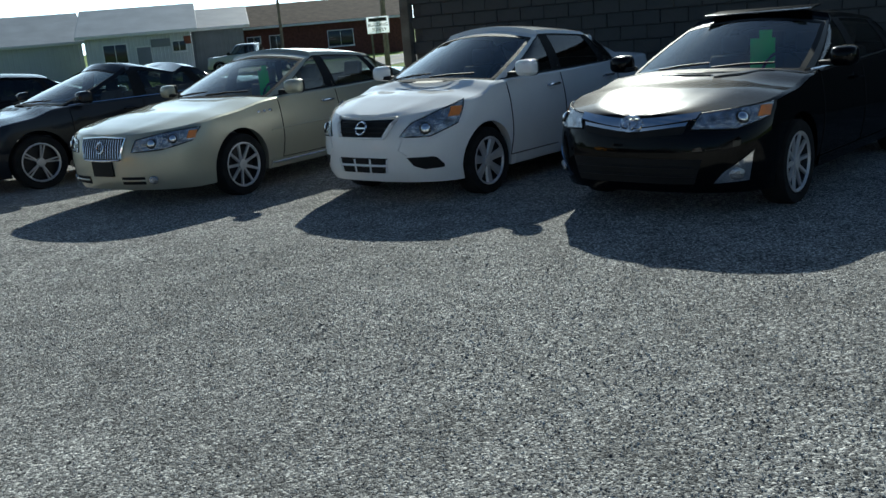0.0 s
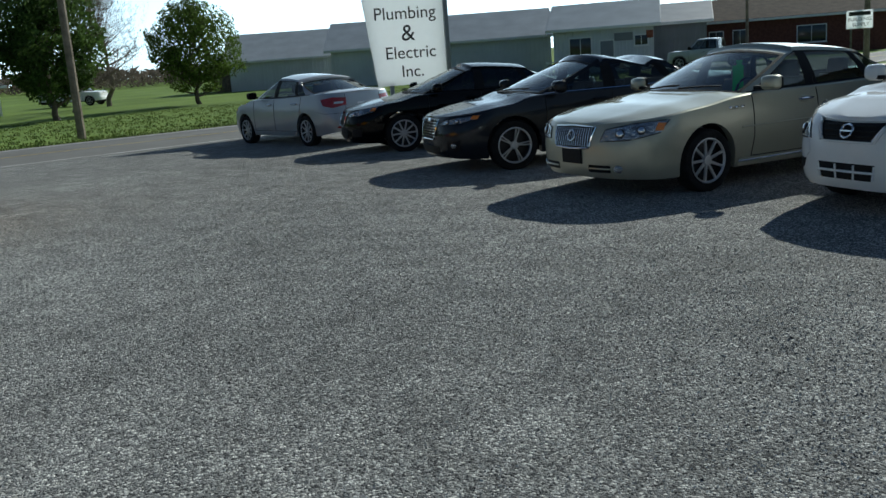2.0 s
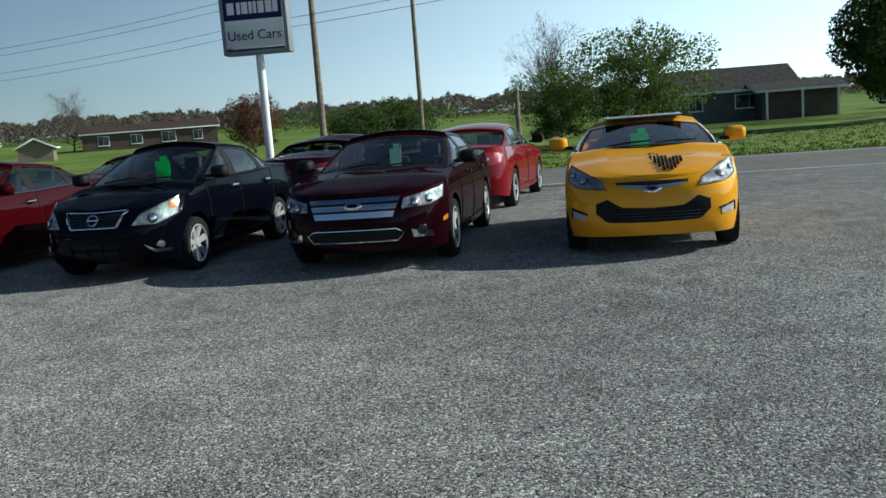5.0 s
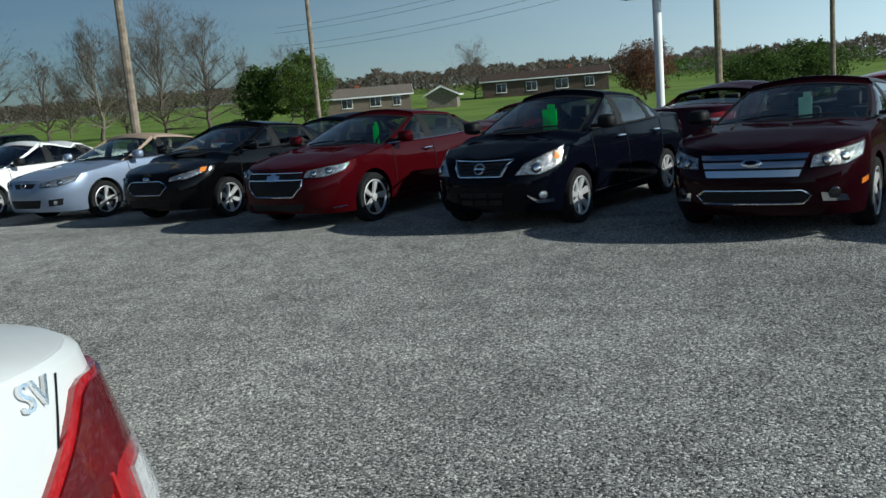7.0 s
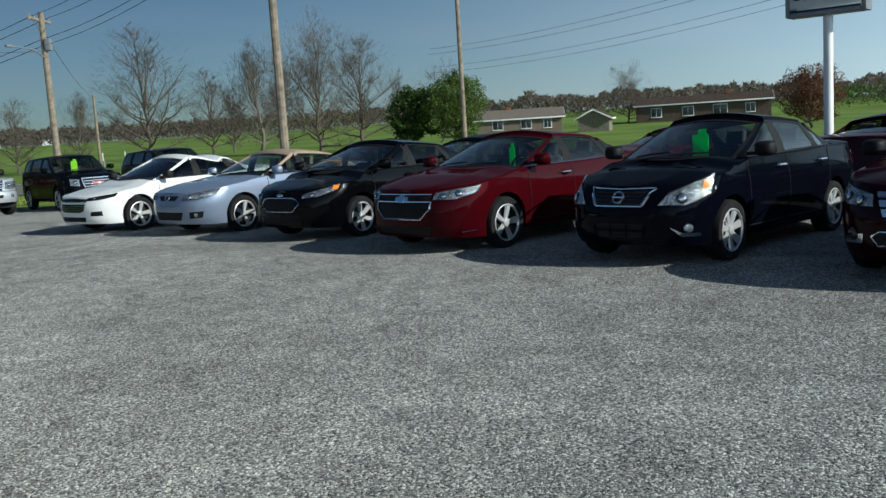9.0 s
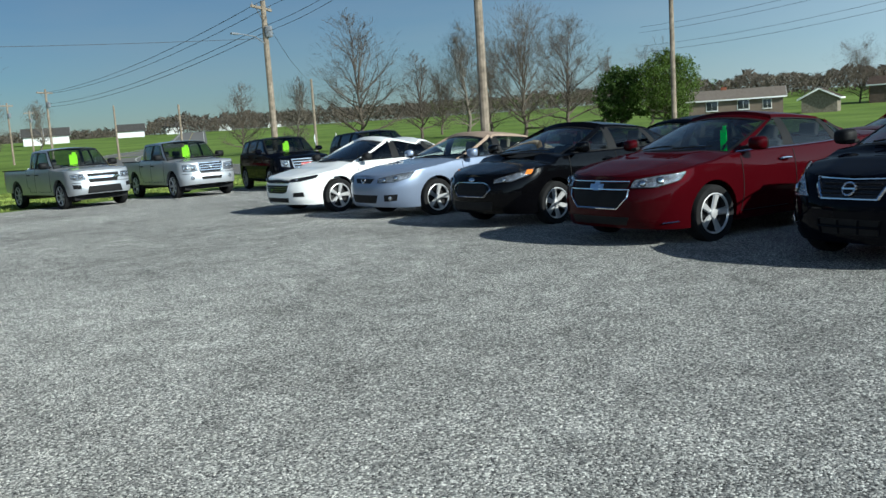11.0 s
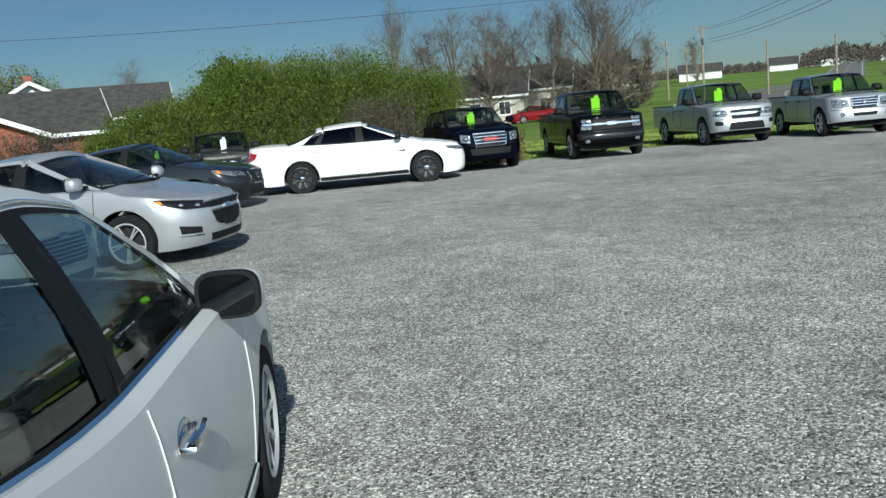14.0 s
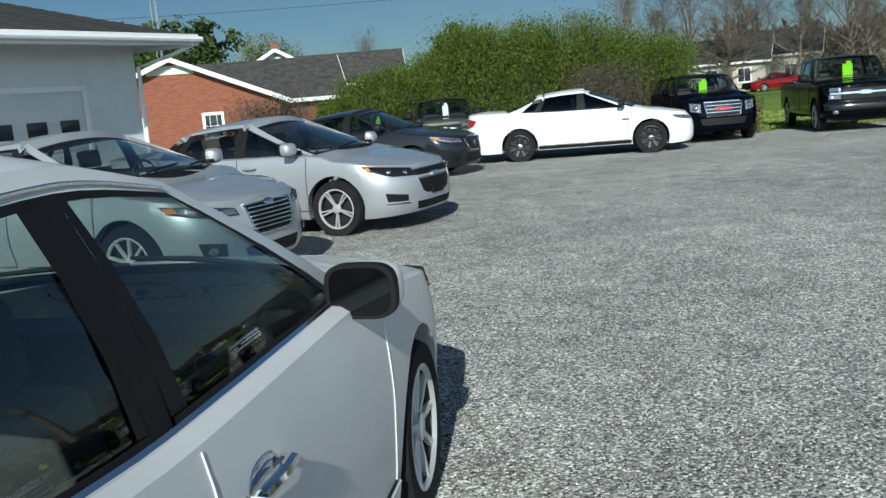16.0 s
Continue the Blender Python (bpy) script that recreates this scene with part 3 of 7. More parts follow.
        def patch(V, F, u0, u1, v0, v1, sg, nu=n, nv=3, off=0.0):
            o = len(V)
            for i in range(nu + 1):
                for j in range(nv + 1):
                    V.append(pt(u0 + (u1 - u0) * i / nu, v0 + (v1 - v0) * j / nv, sg, off))
            F += grid_faces(nu + 1, nv + 1, o, sg < 0)
        glassm = g("glass", SIDEGLASS)
        rear_glass = g("rear_glass", glassm)
        for sg in (1, -1):
            wi = 0
            for c in range(K):
                kind = cells[c][3]
                blk_v, blk_f = [], []
                if kind == "W":
                    patch(body_v, body_f, c, c + 1, vt, 1, sg, n, 1)
                    patch(blk_v, blk_f, c, c + 1, 0, vb, sg, n, 1, .004)
                    patch(blk_v, blk_f, c, c + 1, vt - .035, vt, sg, n, 1, -.001)
                    patch(blk_v, blk_f, c, c + .06, vb, vt, sg, 1, 3, -.001)
                    patch(blk_v, blk_f, c + .94, c + 1, vb, vt, sg, 1, 3, -.001)
                    gv, gf = [], []
                    patch(gv, gf, c + .05, c + .95, vb, vt - .03, sg, n, 4, -.006)
                    mesh_ob("side_window", gv, gf, glassm if wi == 0 else rear_glass, s.ob).visible_shadow = False
                    wi += 1
                    mesh_ob("window_seal", blk_v, blk_f, BLACK, s.ob)
                elif kind == "Q":
                    patch(body_v, body_f, c, c + 1, vt, 1, sg, n, 1)
                    patch(blk_v, blk_f, c, c + 1, 0, vt, sg, n, 3, -.001)
                    mesh_ob("pillar_trim", blk_v, blk_f, BLACK, s.ob)
                else:
                    patch(body_v, body_f, c, c + 1, 0, 1, sg, n, 4)
            mesh_ob("pillar_frame", body_v, body_f, roofm if g("soft_top") else s.paint, s.ob)
            body_v, body_f = [], []
            # bright or black waist moulding
            tv, tf = [], []
            pts = [pt(u, 0.0, sg, .008) for u in np.linspace(0.6, K - 0.5, 22)]
            tube(tv, tf, pts, [0.011] * len(pts), 5)
            mesh_ob("waist_moulding", tv, tf, g("moulding", BLACK), s.ob)
            if g("top_trim"):
                tv, tf = [], []
                pts = [pt(u, .93, sg, .005) for u in np.linspace(.9, K - 1.2, 30)]
                tube(tv, tf, pts, [0.0045] * len(pts), 5)
                mesh_ob("window_trim", tv, tf, g("top_trim"), s.ob, "thin chrome strip over the windows")
        # screens
        def screen(u, bulge_b, bulge_t, sgx, name, material, e0=0.06):
            nv, nw = 8, 12
            V, F = [], []
            def sp_(v, w):
                p = pt(u, v, 1)
                k = 1 - w * w
                bb = bulge_b * (1 - v) + bulge_t * v
                return Vector((p.x + sgx * bb * k, p.y * w, p.z + (0.035 * (1 - v) + g("roof_crown", 0.045) * v) * k))
            def fill(V, F, v0, v1, w0, w1, nv, nw, dz=0.0):
                o = len(V)
                for i in range(nv + 1):
                    for j in range(nw + 1):
                        p = sp_(v0 + (v1 - v0) * i / nv, w0 + (w1 - w0) * j / nw)
                        V.append((p.x, p.y, p.z + dz))
                F += grid_faces(nv + 1, nw + 1, o, sgx > 0)
            fill(V, F, 0.05, 0.96, -.95, .95, nv, nw, -.004)
            mesh_ob(name, V, F, material, s.ob).visible_shadow = False
            blk_v, blk_f = [], []
            fill(blk_v, blk_f, 0.0, 0.055, -1, 1, 1, nw)
            fill(blk_v, blk_f, 0.955, 1.0, -1, 1, 1, nw)
            fill(blk_v, blk_f, 0.05, 0.96, .945, 1, nv, 1)
            fill(blk_v, blk_f, 0.05, 0.96, -1, -.945, nv, 1)
            mesh_ob(name + "_seal", blk_v, blk_f, BLACK, s.ob)
            return sp_
        s.ws = screen(0, g("ws_bulge", 0.20), 0.06, 1, "windscreen", g("ws_glass", WINDOW))
        screen(K, g("rw_bulge", 0.14), 0.05, -1, "rear_window", rear_glass)
        # roof
        rv, rf = [], []
        nu, nw = 26, 13
        for i in range(nu + 1):
            u = K * i / nu
            p = pt(u, 1, 1)
            for j in range(nw):
                w = -1 + 2 * j / (nw - 1)
                k = 1 - w * w
                bx = 0.06 * k * (1 - i / nu) - 0.05 * k * (i / nu)
                rv.append((p.x + bx, p.y * w, p.z + g("roof_crown", 0.045) * k))
        rf = grid_faces(nu + 1, nw)
        mesh_ob("roof", rv, rf, roofm, s.ob)
        # interior
        seat = g("seat", SEATCLOTH)
        xa, xc = g("cab")
        zb = s.ztop(-s.wb / 2)
        box("dashboard", .42, 2 * s.yb - .22, .22, pose(xa - .28, 0, zb - .13, 0, 6, 0), BLACK, s.ob, bevel=.05, seg=3)
        if s.sp.get("far"):
            return
        rowsx = [xa - 1.15] + ([xa - 2.0] if xc < xa - 2.0 else [])
        for ri, sx in enumerate(rowsx):
            for yy in ((-.36, .36) if ri == 0 else (-.34, .34)):
                bm = bmesh.new()
                box_bm(bm, .14, .46, .62, pose(-.02, 0, .30, 0, -14, 0), .05, 3)
                box_bm(bm, .48, .48, .16, pose(.24, 0, .0), .05, 3)
                if not g("no_rest"):
                    box_bm(bm, .09, .25, .17, pose(-.10, 0, .70, 0, -10, 0), .035, 3)
                o = bm_ob("seat", bm, seat, s.ob)
                o.matrix_local = pose(sx, yy, zb - .52)
        tv, tf = [], []
        ring = [Vector((0.06 * math.sin(a), .18 * math.cos(a), .18 * math.sin(a))) for a in np.linspace(0, 2 * math.pi, 21)]
        tube(tv, tf, ring, [0.014] * 21, 6)
        tube(tv, tf, [(0, -.17, 0), (0.0, .17, 0)], [.02, .02], 6)
        o = mesh_ob("steering_wheel", tv, tf, BLACK, s.ob)
        o.matrix_local = pose(xa - .58, .37, zb - .06, 0, -22, 0)

    def build_wheels(s):
        g = s.sp.get
        st, nsp, rim = g("wheel", ("twin", 5, ALLOY))
        ty, ba, sk = wheel_meshes(s.rt, st, nsp)
        tyre = barrel = face = None
        for xw in (0, -s.wb):
            for sg in (1, -1):
                w = new("wheel")
                w.parent = s.ob
                w.matrix_local = pose(xw, sg * (s.hw - .115), s.rt - .006, 0, (40 if xw == 0 else 95) * sg + (17 if sg > 0 else 0), 0 if sg > 0 else 180)
                if tyre is None:
                    tyre = mesh_ob("tyre", *ty, RUBBER, w)
                    barrel = mesh_ob("rim_barrel", *ba, STEELBLACK, w)
                    face = mesh_ob("rim", *sk, rim, w)
                else:
                    for o in (tyre, barrel, face):
                        c = new(o.name.split(".")[0], o.data)
                        c.parent = w

    # patches that lie on the skin
    def patch(s, name, top, bot, material, off=0.006, both=False, label="", nu=12, nv=4, parent=None, depth=0.02):
        """A panel on the skin between two edges given as (perimeter, z); both: also mirrored to the right side."""
        def samp(e, t):
            e = [Vector(p) for p in e]
            d = [0]
            for a, b in zip(e, e[1:]):
                d.append(d[-1] + (b - a).length)
            v = t * d[-1]
            for i in range(len(e) - 1):
                if v <= d[i + 1] + 1e-9:
                    k = (v - d[i]) / max(1e-9, d[i + 1] - d[i])
                    return e[i].lerp(e[i + 1], k)
            return e[-1]
        made = []
        for sg in ((1, -1) if both else (1,)):
            V = []
            for lay in (0, 1):
                for i in range(nu + 1):
                    a, b = samp(bot, i / nu), samp(top, i / nu)
                    for j in range(nv + 1):
                        c = a.lerp(b, j / nv)
                        q = sg * c.x
                        V.append(s.P(q, c.y) + s.N(q, c.y) * (off - lay * depth))
            F = grid_faces(nu + 1, nv + 1, 0, sg < 0)
            m = (nu + 1) * (nv + 1)
            k = nv + 1
            rim = [i * k for i in range(nu + 1)] + [nu * k + j for j in range(1, nv + 1)] + [i * k + nv for i in range(nu - 1, -1, -1)] + [j for j in range(nv - 1, 0, -1)]
            for a, b in zip(rim, rim[1:] + rim[:1]):
                F.append((a, a + m, b + m, b) if sg > 0 else (a, b, b + m, a + m))
            me = mesh_ob(name, V, F, material, parent or s.ob, label)
            made.append(me)
        return made

    def line(s, name, pts, r, material, both=True, off=0.002):
        for sg in ((1, -1) if both else (1,)):
            V, F = [], []
            fine = []
            for a, b in zip(pts, pts[1:]):
                nseg = max(2, int(math.hypot(b[0] - a[0], b[1] - a[1]) / 0.06))
                fine += [(a[0] + (b[0] - a[0]) * i / nseg, a[1] + (b[1] - a[1]) * i / nseg) for i in range(nseg)]
            fine.append(pts[-1])
            tube(V, F, [s.P(sg * q, z) + s.N(sg * q, z) * off for q, z in fine], [r] * len(fine), 5)
            mesh_ob(name, V, F, material, s.ob)

    def knob(s, name, q, z, sx, sy, sz, material, off=0.01, parent=None, label=""):
        """A rounded plate or lamp of size sy x sz on the skin."""
        n = s.N(q, z)
        t = Vector((0, 0, 1)).cross(n).normalized()
        u = n.cross(t)
        m = Matrix((n, t, u)).transposed().to_4x4()
        m.translation = s.P(q, z) + n * off
        bm = bmesh.new()
        bmesh.ops.create_uvsphere(bm, u_segments=20, v_segments=10, radius=0.5, matrix=m @ Matrix.Diagonal((sx, sy, sz, 1)))
        return bm_ob(name, bm, material, parent or s.ob, label)

    def ring(s, name, q, z, ry, rz, r, material, off=0.012):
        n = s.N(q, z)
        t = Vector((0, 0, 1)).cross(n).normalized()
        u = n.cross(t)
        c = s.P(q, z) + n * off
        V, F = [], []
        tube(V, F, [c + t * ry * math.cos(a) + u * rz * math.sin(a) for a in np.linspace(0, 2 * math.pi, 25)], [r] * 25, 6)
        return mesh_ob(name, V, F, material, s.ob)

    def build_details(s):
        g = s.sp.get
        S = s.S
        wb = s.wb
        belt = s.ztop(-wb / 2)
        cells = g("cells")
        # shut lines and handles
        doors = g("doors", [(-0.44, -1.42), (-1.42, -wb + .16)])
        for a, b in doors:
            zt = s.ztop(a) - .01
            s.line("door_seam", [(S(a), s.zs + .10), (S(a - .03), .5), (S(a - .02), zt)], g("seam_r", .0045), g("seam", BLACK))
            s.line("door_seam", [(S(a), s.zs + .10), (S(b + .12), s.zs + .10)], .0045, BLACK)
            hx = b + .17
            zh = belt - g("handle_drop", .115)
            for sg in (1, -1):
                h = new("door_handle")
                h.parent = s.ob
                V, F = [], []
                tube(V, F, [s.P(sg * S(hx + d), zh) + s.N(sg * S(hx + d), zh) * o for d, o in ((.10, .006), (.085, .03), (0, .036), (-.085, .03), (-.10, .006))], [.012, .015, .016, .015, .012], 8)
                bpy.data.objects.remove(h)
                s.knob("handle_bowl", sg * S(hx + .01), zh, .012, .17, .085, g("bowl", s.paint), -.001)
                mesh_ob("door_handle", V, F, g("handle", s.paint), s.ob)
        b = doors[-1][1]
        s.line("door_seam", [(S(b + .14), s.zs + .10), (S(b + .12), s.zs + .22), (S(b - .02 if b > -wb + .1 else b), .62), (S(b - .08), s.ztop(b) - .01)], .0045, BLACK)
        s.patch("sill_moulding", [(S(-.42), s.zs + .09), (S(-wb + .42), s.zs + .09)], [(S(-.42), s.zs + .015), (S(-wb + .42), s.zs + .015)], g("sill_mat", s.paint), .012, True, nu=10, nv=2)
        # hood edges
        V, F = [], []
        # mirrors
        for sg in (1, -1):
            mx, mz = g("mirror", (-.62, belt + .085))
            bm = bmesh.new()
            k = g("mirror_size", 1.0)
            mirror_loft(bm, [(-.066, .97), (-.055, 1.0), (-.02, 1.0), (.02, .93), (.05, .74), (.066, .42)], .105 * k, .078 * k, k)
            o = bm_ob("door_mirror", bm, g("mirror_paint", s.paint), s.ob)
            o.matrix_local = pose(mx, sg * (s.hw + g("mirror_out", .055) + .03 * k), mz, 0, 0, sg * 8)
            for nm, x0, x1, f, mm in (("mirror_bezel", -.076, -.045, 1.015, BLACK), ("mirror_glass", -.079, -.06, .87, MIRROR)):
                bm = bmesh.new()
                mirror_loft(bm, [(x0, f), (x1, f)], .105 * k, .078 * k, k)
                bm_ob(nm, bm, mm, o)
            box("mirror_foot", .07, .12, .04, pose(.0, -sg * .12 * k, -.045), BLACK, o, bevel=.012)
        # wipers
        V, F = [], []
        for w0, w1 in ((-.55, .05), (.12, .72)):
            a, b2 = s.ws(.02, w0), s.ws(.10, w1)
            up = Vector((.02, 0, .025))
            tube(V, F, [a + up, (a + b2) / 2 + up * 1.3, b2 + up], [.009, .011, .008], 5)
        mesh_ob("wiper", V, F, BLACK, s.ob)
        # price tag behind the windscreen
        if g("tag"):
            tm, w0, tw, th = g("tag")
            p = s.ws(.80, w0)
            m = Matrix.Translation((p.x - .05, p.y, p.z - .05 - th * .6))
            bm = bmesh.new()
            box_bm(bm, .004, tw, th, Matrix())
            box_bm(bm, .004, tw * .5, th * .25, Matrix.Translation((0, tw * .12, th * .55)))
            o = bm_ob("price_tag", bm, tm, s.ob, "bright paper price tag behind the windscreen")
            o.matrix_local = m
        if g("front"):
            g("front")(s)
        if g("rear"):
            g("rear")(s)


# ---- body templates ----
def sedan(wb, L, W, H, fo, paint_, hood=0.70, belt=0.94, deck=1.00, xa=-0.40, roof0=0.84, xroof=-1.22, back=0.62, xc=None, coupe=False, **kw):
    xr = fo - L
    xc = xc if xc is not None else -wb - 0.22
    k = (xc - xa)
    zb = H - 0.082
    fb = kw.pop("post", xa + k * .385)
    rb = fb - .085
    top = [(fo, hood), (fo - .12, hood + .03), (0.35, hood + .10), (0, hood + .135), (xa + .1, belt - .02), (xa - .3, belt), (-wb * .62, belt + .01), (-wb + .1, (belt + deck) / 2 + .005), (xc + .1, deck - .02), (xr + .3, deck), (xr, deck - .015)]
    xt0 = xa - roof0
    cells = [(xa, xt0, zb - .07, "P"), (xa - .15, xt0 - .10, zb - .048, "W"), (fb, fb + .02, zb, "Q"), (rb, rb + .01, zb - .001, "W"), (xa + k * .76, xa + k * .69, zb - .055, "Q"), (xa + k * .785, xa + k * .705, zb - .062, "W"), (xa + k * .89, xa + k * .76, zb - .09, "P"), (xc, xc + back, zb - .14, "P")]
    d = dict(wb=wb, L=L, W=W, H=H, fo=fo, paint=paint_, top=top, cab=(xa, xc), cells=cells, doors=[(xa - .05, fb - .02), (fb - .02, -wb + .22)], mirror=(xa - .20, belt + .10), roof_crown=.066)
    d.update(kw)
    return d


def hatch(wb, L, W, H, fo, paint_, hood=0.72, belt=0.96, **kw):
    d = sedan(wb, L, W, H, fo, paint_, hood, belt, 1.06, xc=fo - L + .22, back=.42, **kw)
    return d


def suv(wb, L, W, H, fo, paint_, hood=0.98, belt=1.12, xa=-0.42, **kw):
    xr = fo - L
    xc = xr + .22
    zb = H - .07
    k = xc - xa
    top = [(fo, hood - .06), (fo - .15, hood - .02), (0, hood + .03), (xa, belt - .02), (xa - .4, belt), (-wb, belt + .04), (xr, belt + .04)]
    fb, rb = xa + k * .36, xa + k * .39
    cells = [(xa, xa - .72, zb - .03, "P"), (xa - .15, xa - .80, zb - .02, "W"), (fb, fb, zb, "Q"), (rb, rb, zb, "W"), (xa + k * .68, xa + k * .66, zb - .02, "Q"), (xa + k * .72, xa + k * .70, zb - .025, "W"), (xa + k * .90, xa + k * .84, zb - .05, "P"), (xc, xc + .30, zb - .07, "P")]
    d = dict(wb=wb, L=L, W=W, H=H, fo=fo, paint=paint_, top=top, cab=(xa, xc), cells=cells, doors=[(xa - .05, fb - .02), (fb - .02, -wb + .25)], mirror=(xa - .2, belt + .10), rt=.36, sill=.27, crown=.06,
             nose=[(.2, -.10), (.4, 0), (.6, 0), (.8, -.02), (.95, -.05), (1.1, -.12)], tail=[(.2, .08), (.5, 0), (.9, .03), (1.3, .08)], rail_y=W / 2 * .72,
             tuck=[(.2, -.05), (.4, -.015), (.7, 0), (.95, -.01), (1.15, -.04), (1.5, -.1)], bottom=[(xr, .42), (xr + .5, .3), (-wb + .5, .27), (-.5, .27), (fo - .4, .25), (fo, .30)])
    d.update(kw)
    return d


def pickup(wb, L, W, H, fo, paint_, hood=1.06, belt=1.14, xa=-0.50, cab_end=-2.35, ext=True, **kw):
    xr = fo - L
    xc = cab_end
    zb = H - .07
    k = xc - xa
    top = [(fo, hood - .07), (fo - .15, hood - .02), (0, hood), (xa, belt - .03), (xa - .4, belt), (xc, belt), (xc - .06, belt - .02), (xr, belt - .02)]
    fb, rb = xa + k * (.62 if ext else .52), xa + k * (.66 if ext else .56)
    cells = [(xa, xa - .58, zb - .03, "P"), (xa - .15, xa - .66, zb - .02, "W"), (fb, fb, zb, "Q"), (rb, rb, zb, "W"), (xa + k * .93, xa + k * .91, zb - .03, "P"), (xc, xc + .10, zb - .05, "P")]
    d = dict(wb=wb, L=L, W=W, H=H, fo=fo, paint=paint_, top=top, cab=(xa, xc), cells=cells, doors=[(xa - .05, fb - .02), (fb - .02, xc + .05)], mirror=(xa - .15, belt + .10), mirror_size=1.25, mirror_paint=BLACK, rt=.385, sill=.40, crown=.05,
             bed=xc - .06, rw_bulge=.02, inset=.07, rail_y=W / 2 * .76, glass_top=.88, arch_gap=.08, rear_n=6, rear_len=.3, front_n=3.6, front_len=.7,
             nose=[(.3, -.08), (.45, 0), (.62, 0), (.72, -.05), (.9, -.06), (1.02, -.09), (1.2, -.16)], tail=[(.3, .02), (1.3, .02)],
             tuck=[(.35, -.04), (.5, -.01), (.8, 0), (1.05, -.008), (1.2, -.03), (1.6, -.1)], bottom=[(xr, .52), (-wb + .5, .42), (-.5, .40), (fo - .4, .36), (fo, .40)], handle=BLACK, handle_drop=.16)
    d.update(kw)
    return d


# ---- faces: front ends ----
def lamp(s, top, bot, amber=None, projector=None, material=None, parent_name="headlight"):
    made = s.patch(parent_name, top, bot, material or LENS, .006, True, "clear headlamp with chrome reflector")
    s.line("headlight_seal", list(top) + list(reversed(bot)) + [top[0]], .006, BLACK, True, .004)
    for sg, o in zip((1, -1), made):
        if amber:
            q0, q1, z0, z1 = amber
            s2 = [(sg * q0, z1), (sg * q1, z1)], [(sg * q0, z0), (sg * q1, z0)]
            s.patch("turn_signal", *s2, AMBER, .010, parent=o, nu=4, nv=2)
        for q, z, r in (projector or []):
            k = s.knob("projector", sg * q, z, .03, r * 2, r * 2, GLOSSBLACK, .008, parent=o)
            k2 = s.knob("projector_lens", sg * q, z, .035, r * 1.5, r * 1.5, CHROME, .013, parent=o)


def bars(s, q0, q1, zs, r, material, name="grille_bar"):
    for z in zs:
        s.line(name, [(-q1, z), (-q0 if q0 else 0, z)] if q0 else [(-q1, z), (q1, z)], r, material, bool(q0), .014)


def slats(s, q1, n, z0, z1, r, material):
    for i in range(n):
        q = -q1 + 2 * q1 * i / (n - 1)
        s.line("grille_slat", [(q, z0), (q * .94, z1)], r, material, False, .012)


def plate_front(s, z=.45, w=.31, h=.14, material=None):
    s.patch("plate_holder", [(-w / 2, z + h / 2), (w / 2, z + h / 2)], [(-w / 2, z - h / 2), (w / 2, z - h / 2)], material or BLACK, .018, nu=4, nv=2)


def f_glossy_black(s):
    s.patch("grille", [(-.44, .735), (0, .70), (.44, .735)], [(-.40, .64), (0, .60), (.40, .64)], BLACK, .004)
    s.patch("grille_chrome", [(-.50, .78), (-.2, .745), (0, .735), (.2, .745), (.50, .78)], [(-.48, .735), (-.2, .695), (0, .675), (.2, .695), (.48, .735)], CHROME, .014, nv=2)
    s.patch("grille_chrome", [(-.43, .715), (0, .665), (.43, .715)], [(-.42, .692), (0, .645), (.42, .692)], CHROME, .016, nv=2)
    s.ring("badge", 0, .70, .085, .06, .009, CHROME, .03)
    s.ring("badge", 0, .705, .03, .05, .007, CHROME, .03)
    lamp(s, [(.50, .77), (.75, .80), (1.08, .83)], [(.46, .67), (.75, .66), (1.02, .72)], (.92, 1.04, .73, .80), [(.80, .735, .05)])
    s.patch("lower_intake", [(-.55, .46), (.55, .46)], [(-.5, .28), (.5, .28)], BLACK, .004)
    bars(s, 0, .5, (.34, .40), .008, BLACK)
    s.patch("fog_lamp_surround", [(.70, .36), (.92, .50)], [(.64, .285), (.90, .29)], CHROME, .008, True, nu=6)
    for sg in (1, -1):
        s.knob("fog_lamp", sg * .80, .345, .03, .11, .09, LENS, .012)


